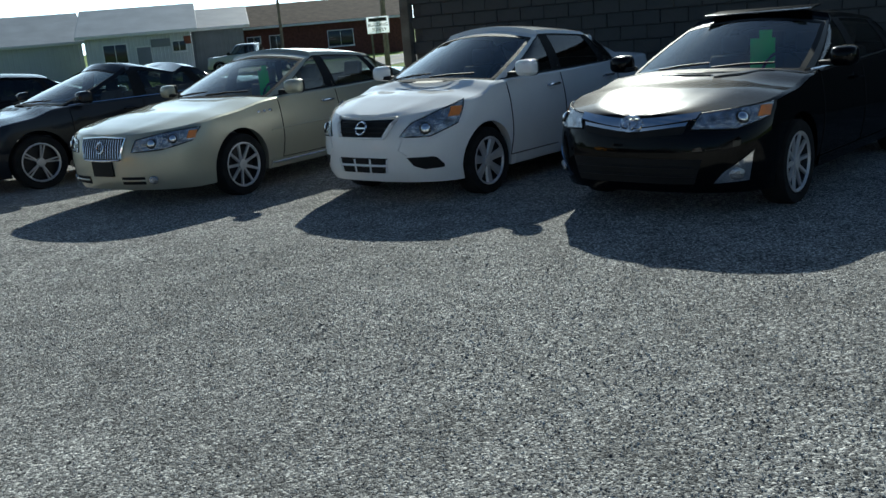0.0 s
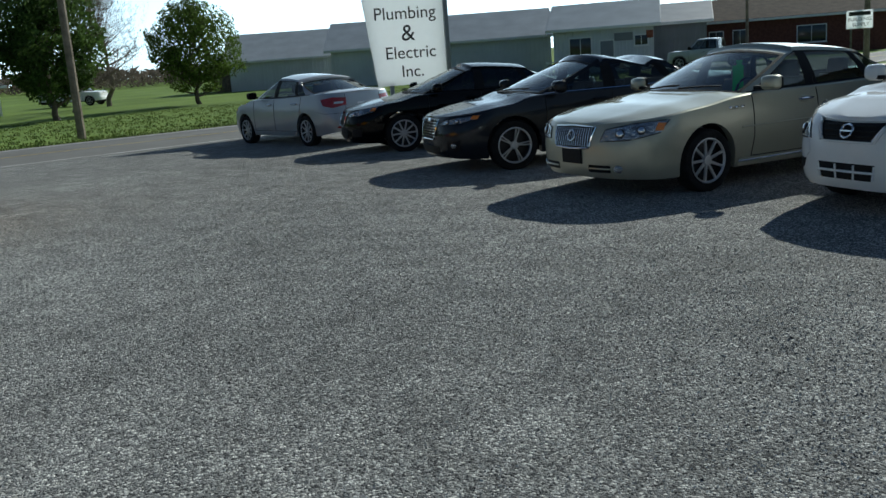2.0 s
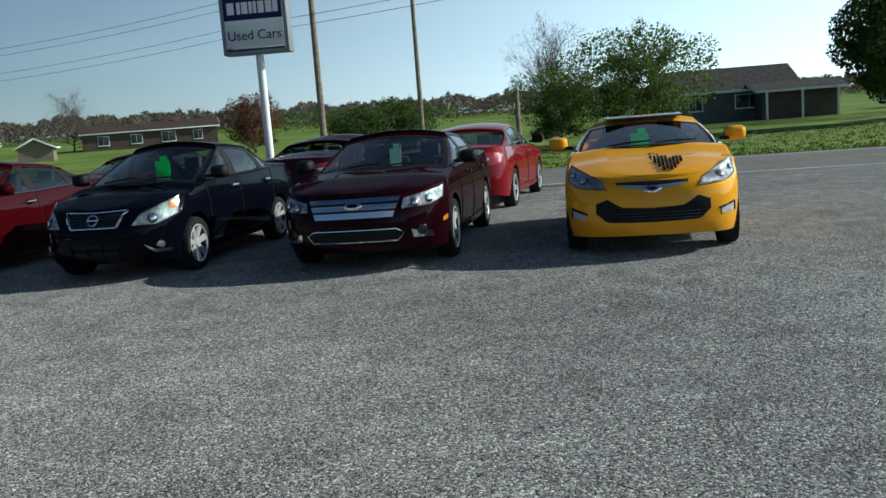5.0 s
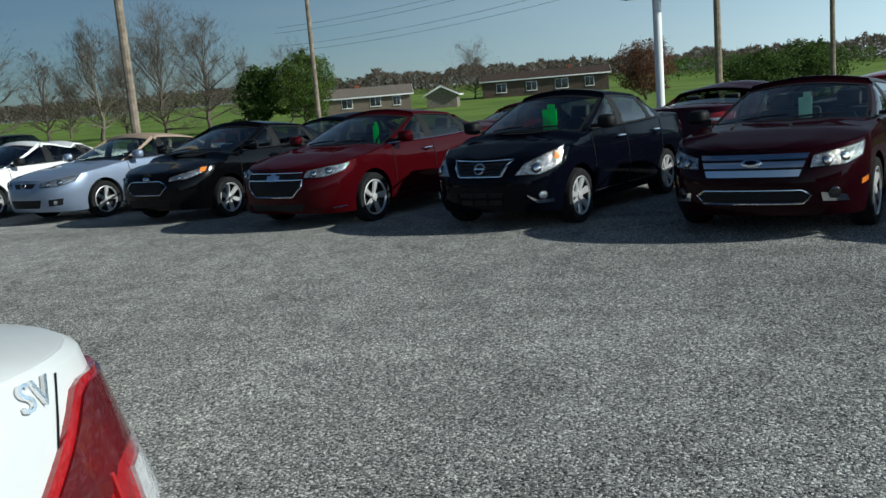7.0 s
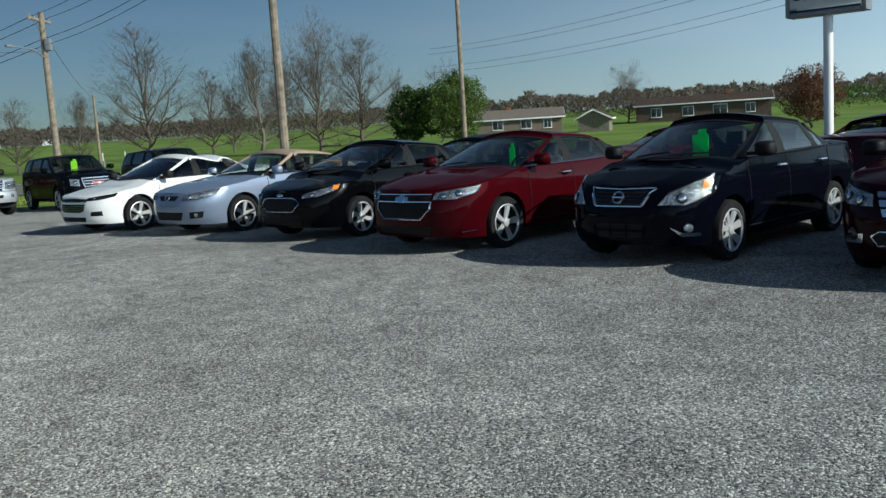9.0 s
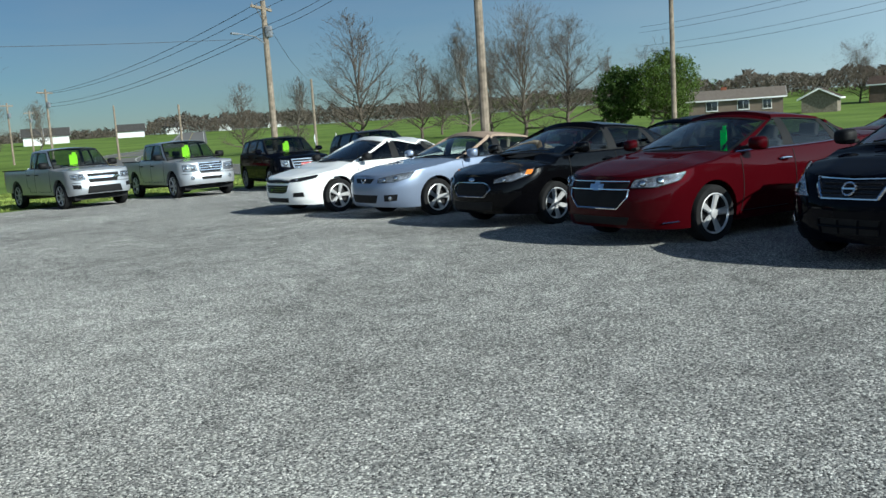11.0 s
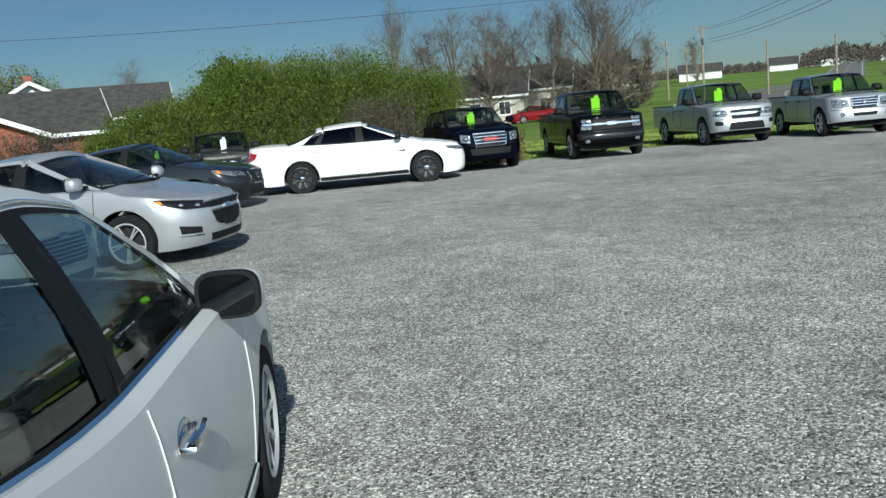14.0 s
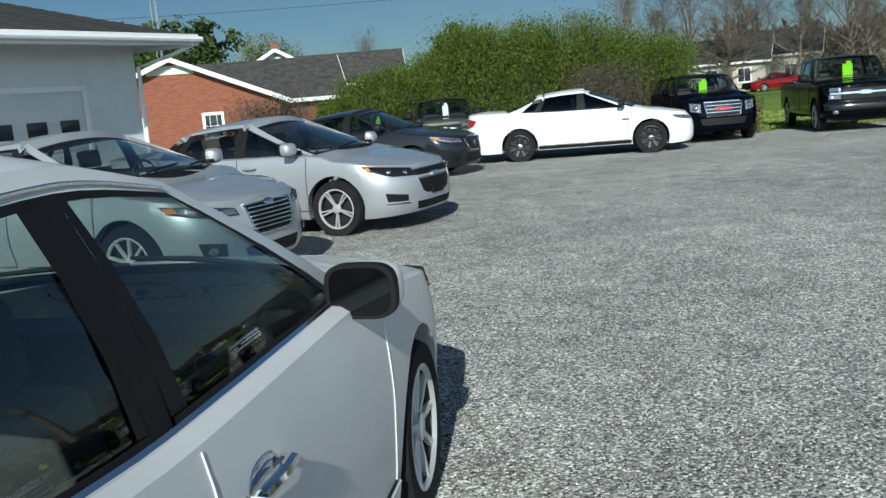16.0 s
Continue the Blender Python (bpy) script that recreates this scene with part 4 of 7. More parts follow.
def f_compact(s):
    bk = s.paint is not P_WHITE
    s.patch("grille", [(-.36, .765), (0, .755), (.36, .765)], [(-.27, .615), (0, .605), (.27, .615)], GLOSSBLACK if bk else BLACK, .003)
    s.line("grille_chrome", [(.37, .775), (.27, .61)], .016 if bk else .02, CHROME if bk else s.paint, True, .012)
    s.line("grille_chrome", [(-.27, .605), (.27, .605)], .010, CHROME if bk else s.paint, False, .012)
    s.line("grille_chrome", [(-.38, .778), (0, .766), (.38, .778)], .008, CHROME if bk else s.paint, False, .010)
    bars(s, 0, .28, (.65, .69, .73), .006, BLACK)
    s.ring("badge", 0, .685, .06, .058, .010, CHROME, .028)
    s.line("badge_bar", [(-.062, .685), (.062, .685)], .011, CHROME, False, .03)
    lamp(s, [(.52, .73), (.72, .82), (.98, .90)], [(.43, .615), (.70, .61), (.96, .70)], (.83, .95, .76, .84), [(.66, .68, .055)])
    s.patch("lower_intake", [(-.30, .43), (.30, .43)], [(-.27, .295), (.27, .295)], BLACK, .003)
    for q in (-.3, -.1, .1, .3):
        s.line("grille_bar", [(q, .42), (q * .95, .30)], .010, s.paint, False, .008)
    bars(s, 0, .3, (.365,), .012, s.paint)
    if bk:
        s.patch("fog_trim", [(.56, .40), (.68, .34), (.88, .335)], [(.58, .375), (.68, .30), (.88, .30)], CHROME, .008, True, nu=8, nv=2)
        for sg in (1, -1):
            s.knob("fog_lamp", sg * .74, .385, .03, .10, .09, LENS, .01)
    else:
        s.patch("fog_recess", [(.50, .435), (.76, .435), (.84, .36)], [(.56, .36), (.66, .325), (.84, .33)], BLACK, .004, True, nu=8)
    s.line("bumper_crease", [(.46, .60), (.42, .5), (.5, .45)], .005, s.paint, True, .004)


def f_champagne(s):
    s.patch("grille", [(-.33, .715), (0, .725), (.33, .715)], [(-.27, .52), (0, .51), (.27, .52)], BLACK, .004)
    slats(s, .30, 17, .53, .71, .007, CHROME)
    s.line("grille_chrome", [(-.33, .72), (0, .732), (.33, .72), (.275, .515), (0, .505), (-.275, .515), (-.33, .72)], .011, CHROME, False, .012)
    s.ring("badge", 0, .63, .055, .055, .008, CHROME, .03)
    lamp(s, [(.46, .70), (.75, .755), (1.10, .78)], [(.42, .585), (.75, .60), (1.04, .66)], (.98, 1.07, .68, .75), [(.64, .66, .05), (.84, .69, .045)])
    plate_front(s, .43, .32, .16)
    s.patch("lower_intake", [(.26, .345), (.55, .345)], [(.26, .27), (.55, .27)], BLACK, .004, True)
    s.line("intake_bar", [(.27, .31), (.56, .31)], .009, s.paint, True, .008)
    for sg in (1, -1):
        s.knob("fog_lamp", sg * .64, .31, .03, .10, .08, LENS, .006)
    S = s.S
    for i in range(3):
        for sg in (1, -1):
            s.knob("fender_port", sg * S(-.30 - .085 * i), .83, .02, .055, .03, CHROME, .003)
    s.line("side_moulding", [(S(-.45), .62), (S(-s.wb + .5), .64)], .009, s.paint, True, .004)
    s.line("sill_chrome", [(S(-.42), .27), (S(-s.wb + .45), .29)], .008, CHROME, True, .01)


def f_hexgrille(s):
    s.patch("grille", [(-.34, .70), (0, .705), (.34, .70)], [(-.28, .46), (0, .44), (.28, .46)], BLACK, .003)
    bars(s, 0, .31, (.50, .535, .57, .605, .64, .675), .009, CHROME)
    s.line("grille_chrome", [(-.34, .71), (.34, .71), (.30, .53), (.24, .45), (-.24, .45), (-.30, .53), (-.34, .71)], .009, CHROME, False, .010)
    s.knob("badge", 0, .70, .02, .15, .06, CHROME, .02)
    lamp(s, [(.44, .70), (.75, .745), (1.04, .78)], [(.42, .645), (.75, .665), (1.0, .72)], (.92, 1.02, .72, .765), [(.58, .685, .03), (.74, .70, .03)])
    s.patch("lower_intake", [(-.42, .36), (.42, .36)], [(-.38, .25), (.38, .25)], BLACK, .003)
    s.patch("fog_recess", [(.60, .43), (.84, .46)], [(.60, .31), (.80, .32)], BLACK, .003, True)
    for sg in (1, -1):
        s.knob("fog_lamp", sg * .72, .38, .03, .09, .07, LENS, .012)


def f_midsize(s):
    s.patch("grille", [(-.33, .70), (.33, .70)], [(-.27, .50), (.27, .50)], BLACK, .003)
    s.line("grille_chrome", [(.35, .72), (.30, .56), (.20, .49), (-.20, .49), (-.30, .56), (-.35, .72)], .014, CHROME, False, .012)
    s.ring("badge", 0, .63, .055, .052, .009, CHROME, .028)
    lamp(s, [(.47, .73), (.75, .79), (1.05, .83)], [(.42, .655), (.75, .675), (1.0, .74)], (.93, 1.02, .75, .80), [(.62, .70, .04)])
    s.patch("lower_intake", [(-.42, .40), (.42, .40)], [(-.38, .27), (.38, .27)], BLACK, .003)
    bars(s, 0, .4, (.335,), .01, BLACK)
    s.patch("fog_recess", [(.62, .44), (.86, .46)], [(.58, .31), (.82, .32)], BLACK, .003, True)


def f_wedge(s):
    f_midsize(s)


def f_yellowhatch(s):
    s.patch("hood_gap", [(-.36, .745), (.36, .745)], [(-.34, .715), (0, .70), (.34, .715)], BLACK, .003)
    s.patch("badge_bar", [(-.34, .722), (0, .70), (.34, .722)], [(-.26, .685), (0, .655), (.26, .685)], P_SILVER, .004)
    s.knob("badge", 0, .665, .03, .17, .085, CHROME, .012)
    s.knob("badge_face", 0, .665, .035, .13, .06, GLOSSBLACK, .013)
    s.patch("lower_grille", [(-.56, .545), (-.44, .585), (-.30, .50), (0, .485), (.30, .50), (.44, .585), (.56, .545)], [(-.57, .45), (-.46, .355), (0, .345), (.46, .355), (.57, .45)], BLACK, .006, nu=28, nv=5)
    bars(s, 0, .46, (.38, .41, .44), .006, GLOSSBLACK)
    lamp(s, [(.50, .76), (.72, .86), (.96, .93)], [(.45, .68), (.75, .70), (.98, .77)], None, [(.70, .765, .05), (.86, .82, .03)])
    s.patch("fog_lamp", [(.70, .43), (.88, .475)], [(.70, .38), (.90, .40)], WHITELENS, .008, True, nu=6)
    s.line("fog_trim", [(.67, .44), (.90, .49), (.92, .40)], .012, BLACK, True, .004)
    plate_front(s, .55, .001, .001)
    # pixel decal over the hood
    random.seed(7)
    V, F = [], []
    for c in range(9):
        lo, hi = [(8, 13), (5, 13), (2, 12), (0, 11), (0, 10), (0, 8), (1, 8), (3, 9), (5, 9)][c]
        for r in range(lo, hi):
            if random.random() < .14:
                continue
            o = len(V)
            for lay in (.006, -.02):
                for dx, dy in ((-.017, -.011), (.017, -.011), (.017, .011), (-.017, .011)):
                    x = .66 - .056 * r + dx
                    y = .02 + .037 * c + dy
                    V.append((x, y, s.ztop(x) + .016 + .05 * (1 - abs(y / .80) ** 2.4) * min(1, (s.xf - x) / .55) ** .6 + lay))
            F += [(o, o + 1, o + 2, o + 3), (o, o + 4, o + 5, o + 1), (o + 1, o + 5, o + 6, o + 2), (o + 2, o + 6, o + 7, o + 3), (o + 3, o + 7, o + 4, o)]
    mesh_ob("hood_decal", V, F, BLACK, s.ob, "black pixel-pattern sticker")


def f_threebar(s):
    s.patch("grille", [(-.48, .755), (.48, .755)], [(-.42, .565), (.42, .565)], BLACK, .003)
    for z0, z1, w in ((.715, .755, .49), (.645, .695, .46), (.565, .625, .43)):
        s.patch("grille_chrome", [(-w, z1), (w, z1)], [(-w + .02, z0), (w - .02, z0)], CHROME, .014, nv=2)
    s.knob("badge", 0, .685, .03, .19, .08, CHROME, .022)
    s.knob("badge_face", 0, .685, .035, .16, .06, P_NAVY, .022)
    lamp(s, [(.52, .74), (.80, .79), (1.06, .83)], [(.50, .64), (.80, .65), (1.02, .71)], None, [(.64, .69, .045), (.80, .715, .045)])
    s.patch("lower_intake", [(-.50, .40), (-.44, .44), (.44, .44), (.50, .40)], [(-.46, .33), (.46, .33)], BLACK, .004, nu=16)
    s.line("intake_trim", [(-.52, .40), (-.44, .445), (.44, .445), (.52, .40), (.46, .325), (-.46, .325), (-.52, .40)], .008, CHROME, False, .008)
    s.patch("fog_trim", [(.60, .42), (.84, .385)], [(.62, .34), (.88, .325)], CHROME, .006, True, nu=6, nv=2)
    for sg in (1, -1):
        s.knob("fog_lamp", sg * .72, .41, .03, .12, .11, GLOSSBLACK, .006)
        s.patch("side_marker", [(sg * 1.03, .50), (sg * 1.16, .52)], [(sg * 1.03, .455), (sg * 1.16, .475)], AMBER, .008, nu=4, nv=2)


def f_splitgrille(s):
    s.patch("grille_upper", [(-.46, .72), (.46, .72)], [(-.44, .665), (.44, .665)], BLACK, .003, nv=2)
    s.patch("grille", [(-.46, .63), (.46, .63)], [(-.34, .44), (.34, .44)], BLACK, .003)
    s.line("grille_chrome", [(-.47, .645), (.47, .645), (.46, .56), (.33, .435), (-.33, .435), (-.46, .56), (-.47, .645)], .011, CHROME, False, .012)
    s.line("grille_chrome", [(-.46, .73), (.46, .73)], .008, CHROME, False, .010)
    s.patch("badge", [(-.11, .70), (.11, .70)], [(-.11, .65), (.11, .65)], CHROME, .022, nu=4, nv=2)
    s.patch("badge_cross", [(-.045, .72), (.045, .72)], [(-.045, .63), (.045, .63)], CHROME, .024, nu=4, nv=2)
    lamp(s, [(.50, .75), (.75, .79), (1.06, .82)], [(.48, .665), (.75, .665), (1.02, .73)], None, [(.62, .71, .04), (.80, .735, .045)])
    s.patch("lower_intake", [(-.48, .34), (.48, .34)], [(-.44, .25), (.44, .25)], BLACK, .003)
    s.line("bumper_chrome", [(.86, .27), (1.06, .28)], .006, CHROME, True, .006)


def f_trapezoid(s):
    s.patch("grille", [(-.30, .645), (.30, .645)], [(-.36, .50), (-.25, .46), (.25, .46), (.36, .50)], BLACK, .003)
    s.line("grille_chrome", [(-.36, .63), (-.28, .655), (.28, .655), (.36, .63), (.42, .57), (.30, .455), (-.30, .455), (-.42, .57), (-.36, .63)], .008, CHROME, False, .010)
    s.knob("badge", 0, .695, .02, .14, .06, CHROME, .012)
    lamp(s, [(.46, .70), (.72, .77), (1.0, .84)], [(.46, .645), (.72, .665), (.96, .745)], (.88, .98, .755, .82), [(.62, .69, .035)])
    s.patch("lower_intake", [(-.45, .38), (.45, .38)], [(-.42, .26), (.42, .26)], BLACK, .003)
    S = s.S


def f_softtop_car(s):
    s.patch("grille", [(-.30, .70), (.30, .70)], [(-.22, .62), (.22, .62)], BLACK, .003)
    s.ring("badge", 0, .665, .06, .042, .008, CHROME, .02)
    lamp(s, [(.42, .70), (.75, .76), (1.06, .80)], [(.40, .63), (.75, .64), (1.0, .70)], None, [(.56, .675, .045), (.76, .70, .045)])
    s.patch("lower_intake", [(-.42, .42), (.42, .42)], [(-.36, .28), (.36, .28)], BLACK, .003)
    s.patch("fog_recess", [(.56, .42), (.82, .43)], [(.56, .31), (.80, .32)], BLACK, .004, True)
    for sg in (1, -1):
        s.knob("fog_lamp", sg * .68, .365, .03, .08, .08, LENS, .01)


def f_fastback(s):
    s.patch("grille_upper", [(-.48, .685), (0, .70), (.48, .685)], [(-.46, .64), (.46, .64)], BLACK, .003, nv=2)
    s.patch("grille", [(-.44, .59), (.44, .59)], [(-.40, .46), (-.3, .43), (.3, .43), (.40, .46)], BLACK, .003)
    s.line("grille_chrome", [(-.48, .63), (.48, .63)], .008, CHROME, False, .01)
    bars(s, 0, .42, (.47, .51, .55), .007, CHROME)
    lamp(s, [(.48, .70), (.75, .735), (1.06, .77)], [(.48, .655), (.75, .665), (1.02, .715)], None, [(.64, .69, .03)], material=GLOSSBLACK)
    s.patch("fog_recess", [(.58, .44), (.80, .45)], [(.56, .36), (.82, .36)], BLACK, .003, True)
    s.patch("lower_intake", [(-.44, .34), (.44, .34)], [(-.42, .25), (.42, .25)], BLACK, .003)


def f_brightsilver(s):
    s.patch("grille_upper", [(-.46, .695), (0, .70), (.46, .695)], [(-.42, .63), (.42, .63)], BLACK, .003, nv=2)
    s.patch("grille", [(-.40, .585), (.40, .585)], [(-.34, .45), (-.26, .41), (.26, .41), (.34, .45)], BLACK, .003)
    s.line("grille_chrome", [(-.46, .705), (.46, .705)], .007, CHROME, False, .01)
    s.line("grille_chrome", [(-.42, .60), (.42, .60)], .006, CHROME, False, .01)
    s.patch("badge", [(-.08, .64), (.08, .64)], [(-.08, .605), (.08, .605)], CHROME, .02, nu=4, nv=2)
    lamp(s, [(.46, .72), (.75, .755), (1.04, .79)], [(.44, .64), (.75, .655), (1.0, .73)], (.96, 1.02, .735, .77), [(.58, .685, .04), (.78, .705, .04)], material=GLOSSBLACK)
    plate_front(s, .46, .30, .14)
    s.patch("fog_recess", [(.60, .43), (.88, .47)], [(.60, .36), (.86, .37)], BLACK, .004, True)
    s.line("fog_trim", [(.58, .335), (.88, .35)], .008, CHROME, True, .008)
    s.patch("lower_intake", [(-.46, .33), (.46, .33)], [(-.44, .24), (.44, .24)], BLACK, .003)


def f_largewhite(s):
    s.patch("grille", [(-.45, .72), (.45, .72)], [(-.38, .55), (.38, .55)], BLACK, .003)
    bars(s, 0, .4, (.60, .65), .012, BLACK)
    lamp(s, [(.56, .745), (.85, .78), (1.10, .80)], [(.54, .68), (.85, .70), (1.06, .74)], None, [(.8, .735, .03)])
    s.patch("lower_intake", [(-.50, .40), (.50, .40)], [(-.44, .27), (.44, .27)], BLACK, .003)
    S = s.S
    s.patch("side_vent", [(S(-.46), .80), (S(-.62), .80)], [(S(-.46), .765), (S(-.60), .765)], BLACK, .006, True, nu=3, nv=2)


def r_sedan(s, dark=False):
    """Rear lamps, plate and bumper."""
    t = s.stot
    zt = s.ztop(s.xr)
    for sg in (1, -1):
        a = s.patch("tail_light", [(sg * (t - .98), zt - .10), (sg * (t - .72), zt - .06), (sg * (t - .42), zt - .08)], [(sg * (t - .92), zt - .22), (sg * (t - .72), zt - .27), (sg * (t - .42), zt - .22)], REDLENS, .008, label="red tail lamp")
        s.patch("reversing_light", [(sg * (t - .68), zt - .15), (sg * (t - .48), zt - .15)], [(sg * (t - .68), zt - .19), (sg * (t - .50), zt - .19)], WHITELENS, .012, parent=a[0], nu=4, nv=2)
        s.knob("reflector", sg * (t - .62), .38, .02, .12, .04, REDLENS, .004)
    s.patch("number_plate", [(-.16 + t, zt - .19), (t - .0, zt - .19)], [(-.16 + t, zt - .33), (t, zt - .33)], PAPER, .010, nu=2, nv=2)
    s.line("boot_seam", [(t - .44, zt - .02), (t - .44, zt - .34), (t, zt - .38)], .005, BLACK)
    s.line("bumper_seam", [(t - 1.1, zt - .34), (t - .9, zt - .38), (t - .44, zt - .38)], .004, BLACK)
    s.patch("bumper_valance", [(t - .6, .36), (t, .36)], [(t - .6, .27), (t, .27)], BLACK, .004, True)


def r_near(s):
    """Large wrap-round tail lamps with clear reversing lenses."""
    t = s.stot
    zt = s.ztop(s.xr)
    for sg in (1, -1):
        a = s.patch("tail_light", [(sg * (t - 1.13), zt - .075), (sg * (t - 0.95), zt - .035), (sg * (t - 0.69), zt - .03), (sg * (t - 0.59), zt - .11), (sg * (t - 0.45), zt - .21), (sg * (t - 0.21), zt - .29)], [(sg * (t - 1.03), zt - .31), (sg * (t - 0.72), zt - .40), (sg * (t - 0.59), zt - .46), (sg * (t - 0.21), zt - .42)], REDLENS, .012, label="red wrap-round tail lamp", nu=26, nv=8)
        s.patch("upper_lens", [(sg * (t - 1.10), zt - .085), (sg * (t - 0.95), zt - .045), (sg * (t - 0.70), zt - .045), (sg * (t - 0.61), zt - .12), (sg * (t - 0.47), zt - .22), (sg * (t - 0.25), zt - .295)], [(sg * (t - 1.03), zt - .15), (sg * (t - 0.91), zt - .16), (sg * (t - 0.70), zt - .18), (sg * (t - 0.61), zt - .24), (sg * (t - 0.47), zt - .31), (sg * (t - 0.25), zt - .35)], DEEPRED, .018, parent=a[0], nu=24, nv=4)
        s.patch("reversing_light", [(sg * (t - 1.00), zt - .175), (sg * (t - 0.73), zt - .21)], [(sg * (t - 0.95), zt - .25), (sg * (t - 0.71), zt - .31)], WHITELENS, .020, parent=a[0], nu=6, nv=3)
        s.patch("clear_lens", [(sg * (t - 0.57), zt - .30), (sg * (t - 0.45), zt - .335)], [(sg * (t - 0.57), zt - .42), (sg * (t - 0.45), zt - .41)], WHITELENS, .018, parent=a[0], nu=6, nv=3)
        s.line("lamp_rib", [(sg * (t - 0.66), zt - .19), (sg * (t - 0.63), zt - .44)], .006, REDLENS, False, .016)
    s.line("boot_seam", [(t - .66, zt - .005), (t - .57, zt - .14), (t - .24, zt - .43), (t, zt - .44)], .0018, BLACK)


def f_truck(s, bumper, z0, kind):
    zt = s.ztop(s.xf)
    zh = zt + .04
    if kind == "chromeface":
        s.patch("grille", [(-.36, zh - .04), (.36, zh - .04)], [(-.33, zh - .30), (.33, zh - .30)], BLACK, .004)
        bars(s, 0, .34, (zh - .10, zh - .17, zh - .24), .017, CHROME)
        s.line("grille_chrome", [(-.37, zh - .03), (.37, zh - .03), (.33, zh - .31), (-.33, zh - .31), (-.37, zh - .03)], .020, CHROME, False, .014)
        s.knob("badge", 0, zh - .17, .03, .11, .11, CHROME, .03)
        lamp(s, [(.44, zh - .07), (.66, zh - .05), (.86, zh - .06)], [(.42, zh - .26), (.66, zh - .27), (.84, zh - .24)], None, [(.56, zh - .16, .06), (.72, zh - .15, .05)])
        s.patch("bumper_intake", [(-.33, .62), (.33, .62)], [(-.30, .53), (.30, .53)], BLACK, .006)
        for sg in (1, -1):
            s.knob("fog_lamp", sg * .60, .59, .03, .12, .12, LENS, .004)
    elif kind == "wideface":
        s.patch("grille", [(-.46, zh - .09), (.46, zh - .09)], [(-.40, zh - .33), (.40, zh - .33)], BLACK, .004)
        s.patch("grille_bar", [(-.50, zh - .17), (.50, zh - .17)], [(-.50, zh - .23), (.50, zh - .23)], CHROME, .016, nv=2)
        s.patch("badge", [(-.11, zh - .165), (.11, zh - .165)], [(-.11, zh - .235), (.11, zh - .235)], CHROME, .028, nu=4, nv=2)
        lamp(s, [(.54, zh - .09), (.72, zh - .08), (.92, zh - .09)], [(.52, zh - .24), (.72, zh - .25), (.90, zh - .22)], None, [(.64, zh - .16, .05), (.80, zh - .16, .045)])
        s.patch("bumper_intake", [(-.46, .62), (.46, .62)], [(-.52, .42), (.52, .42)], BLACK, .006)
        s.patch("fog_recess", [(.66, .66), (.90, .68)], [(.66, .55), (.88, .56)], BLACK, .004, True)
    else:
        s.patch("grille", [(-.50, zh - .08), (.50, zh - .08)], [(-.50, zh - .32), (.50, zh - .32)], BLACK, .004)
        s.patch("grille_bar", [(-.78, zh - .165), (.78, zh - .165)], [(-.78, zh - .205), (.78, zh - .205)], CHROME, .018, nu=20, nv=2)
        s.patch("badge", [(-.12, zh - .145), (.12, zh - .145)], [(-.12, zh - .225), (.12, zh - .225)], CHROME, .030, nu=4, nv=2)
        lamp(s, [(.54, zh - .05), (.80, zh - .05)], [(.54, zh - .15), (.80, zh - .15)], None, [(.66, zh - .10, .045)])
        s.patch("side_light", [(.54, zh - .22), (.82, zh - .22)], [(.54, zh - .31), (.82, zh - .31)], LENS, .006, True, nu=6)
        s.patch("bumper", [(-.95, .68), (.95, .68)], [(-.95, .52), (.95, .52)], GLOSSBLACK, .03, nu=24)
        for sg in (1, -1):
            s.knob("fog_lamp", sg * .68, .48, .03, .14, .10, LENS, .01)
    s.line("bumper_gap", [(-.9, .72), (.9, .72)], .008, BLACK, False, .003)
    for sg in (1, -1):
        t = s.stot
        s.patch("tail_light", [(sg * (t - .98), 1.08), (sg * (t - .80), 1.08)], [(sg * (t - .98), .74), (sg * (t - .80), .74)], REDLENS, .008, nu=3)


def f_terrain(s):
    zh = s.ztop(s.xf)
    s.patch("grille", [(-.44, zh - .02), (.44, zh - .02)], [(-.38, zh - .32), (.38, zh - .32)], BLACK, .004)
    bars(s, 0, .40, (zh - .09, zh - .17, zh - .25), .014, CHROME)
    s.line("grille_chrome", [(-.45, zh - .01), (.45, zh - .01), (.38, zh - .33), (-.38, zh - .33), (-.45, zh - .01)], .018, CHROME, False, .012)
    s.patch("badge", [(-.17, zh - .12), (.17, zh - .12)], [(-.17, zh - .20), (.17, zh - .20)], REDLENS, .026, nu=4, nv=2)
    lamp(s, [(.52, zh - .03), (.80, zh + .0)], [(.52, zh - .24), (.78, zh - .20)], None, [(.64, zh - .12, .06)])
    s.patch("lower_intake", [(-.55, .58), (.55, .58)], [(-.50, .42), (.50, .42)], BLACK, .004)


def f_dark_suv(s):
    f_terrain(s)


def f_smalltruck(s):
    f_truck(s, None, .5, "barred")



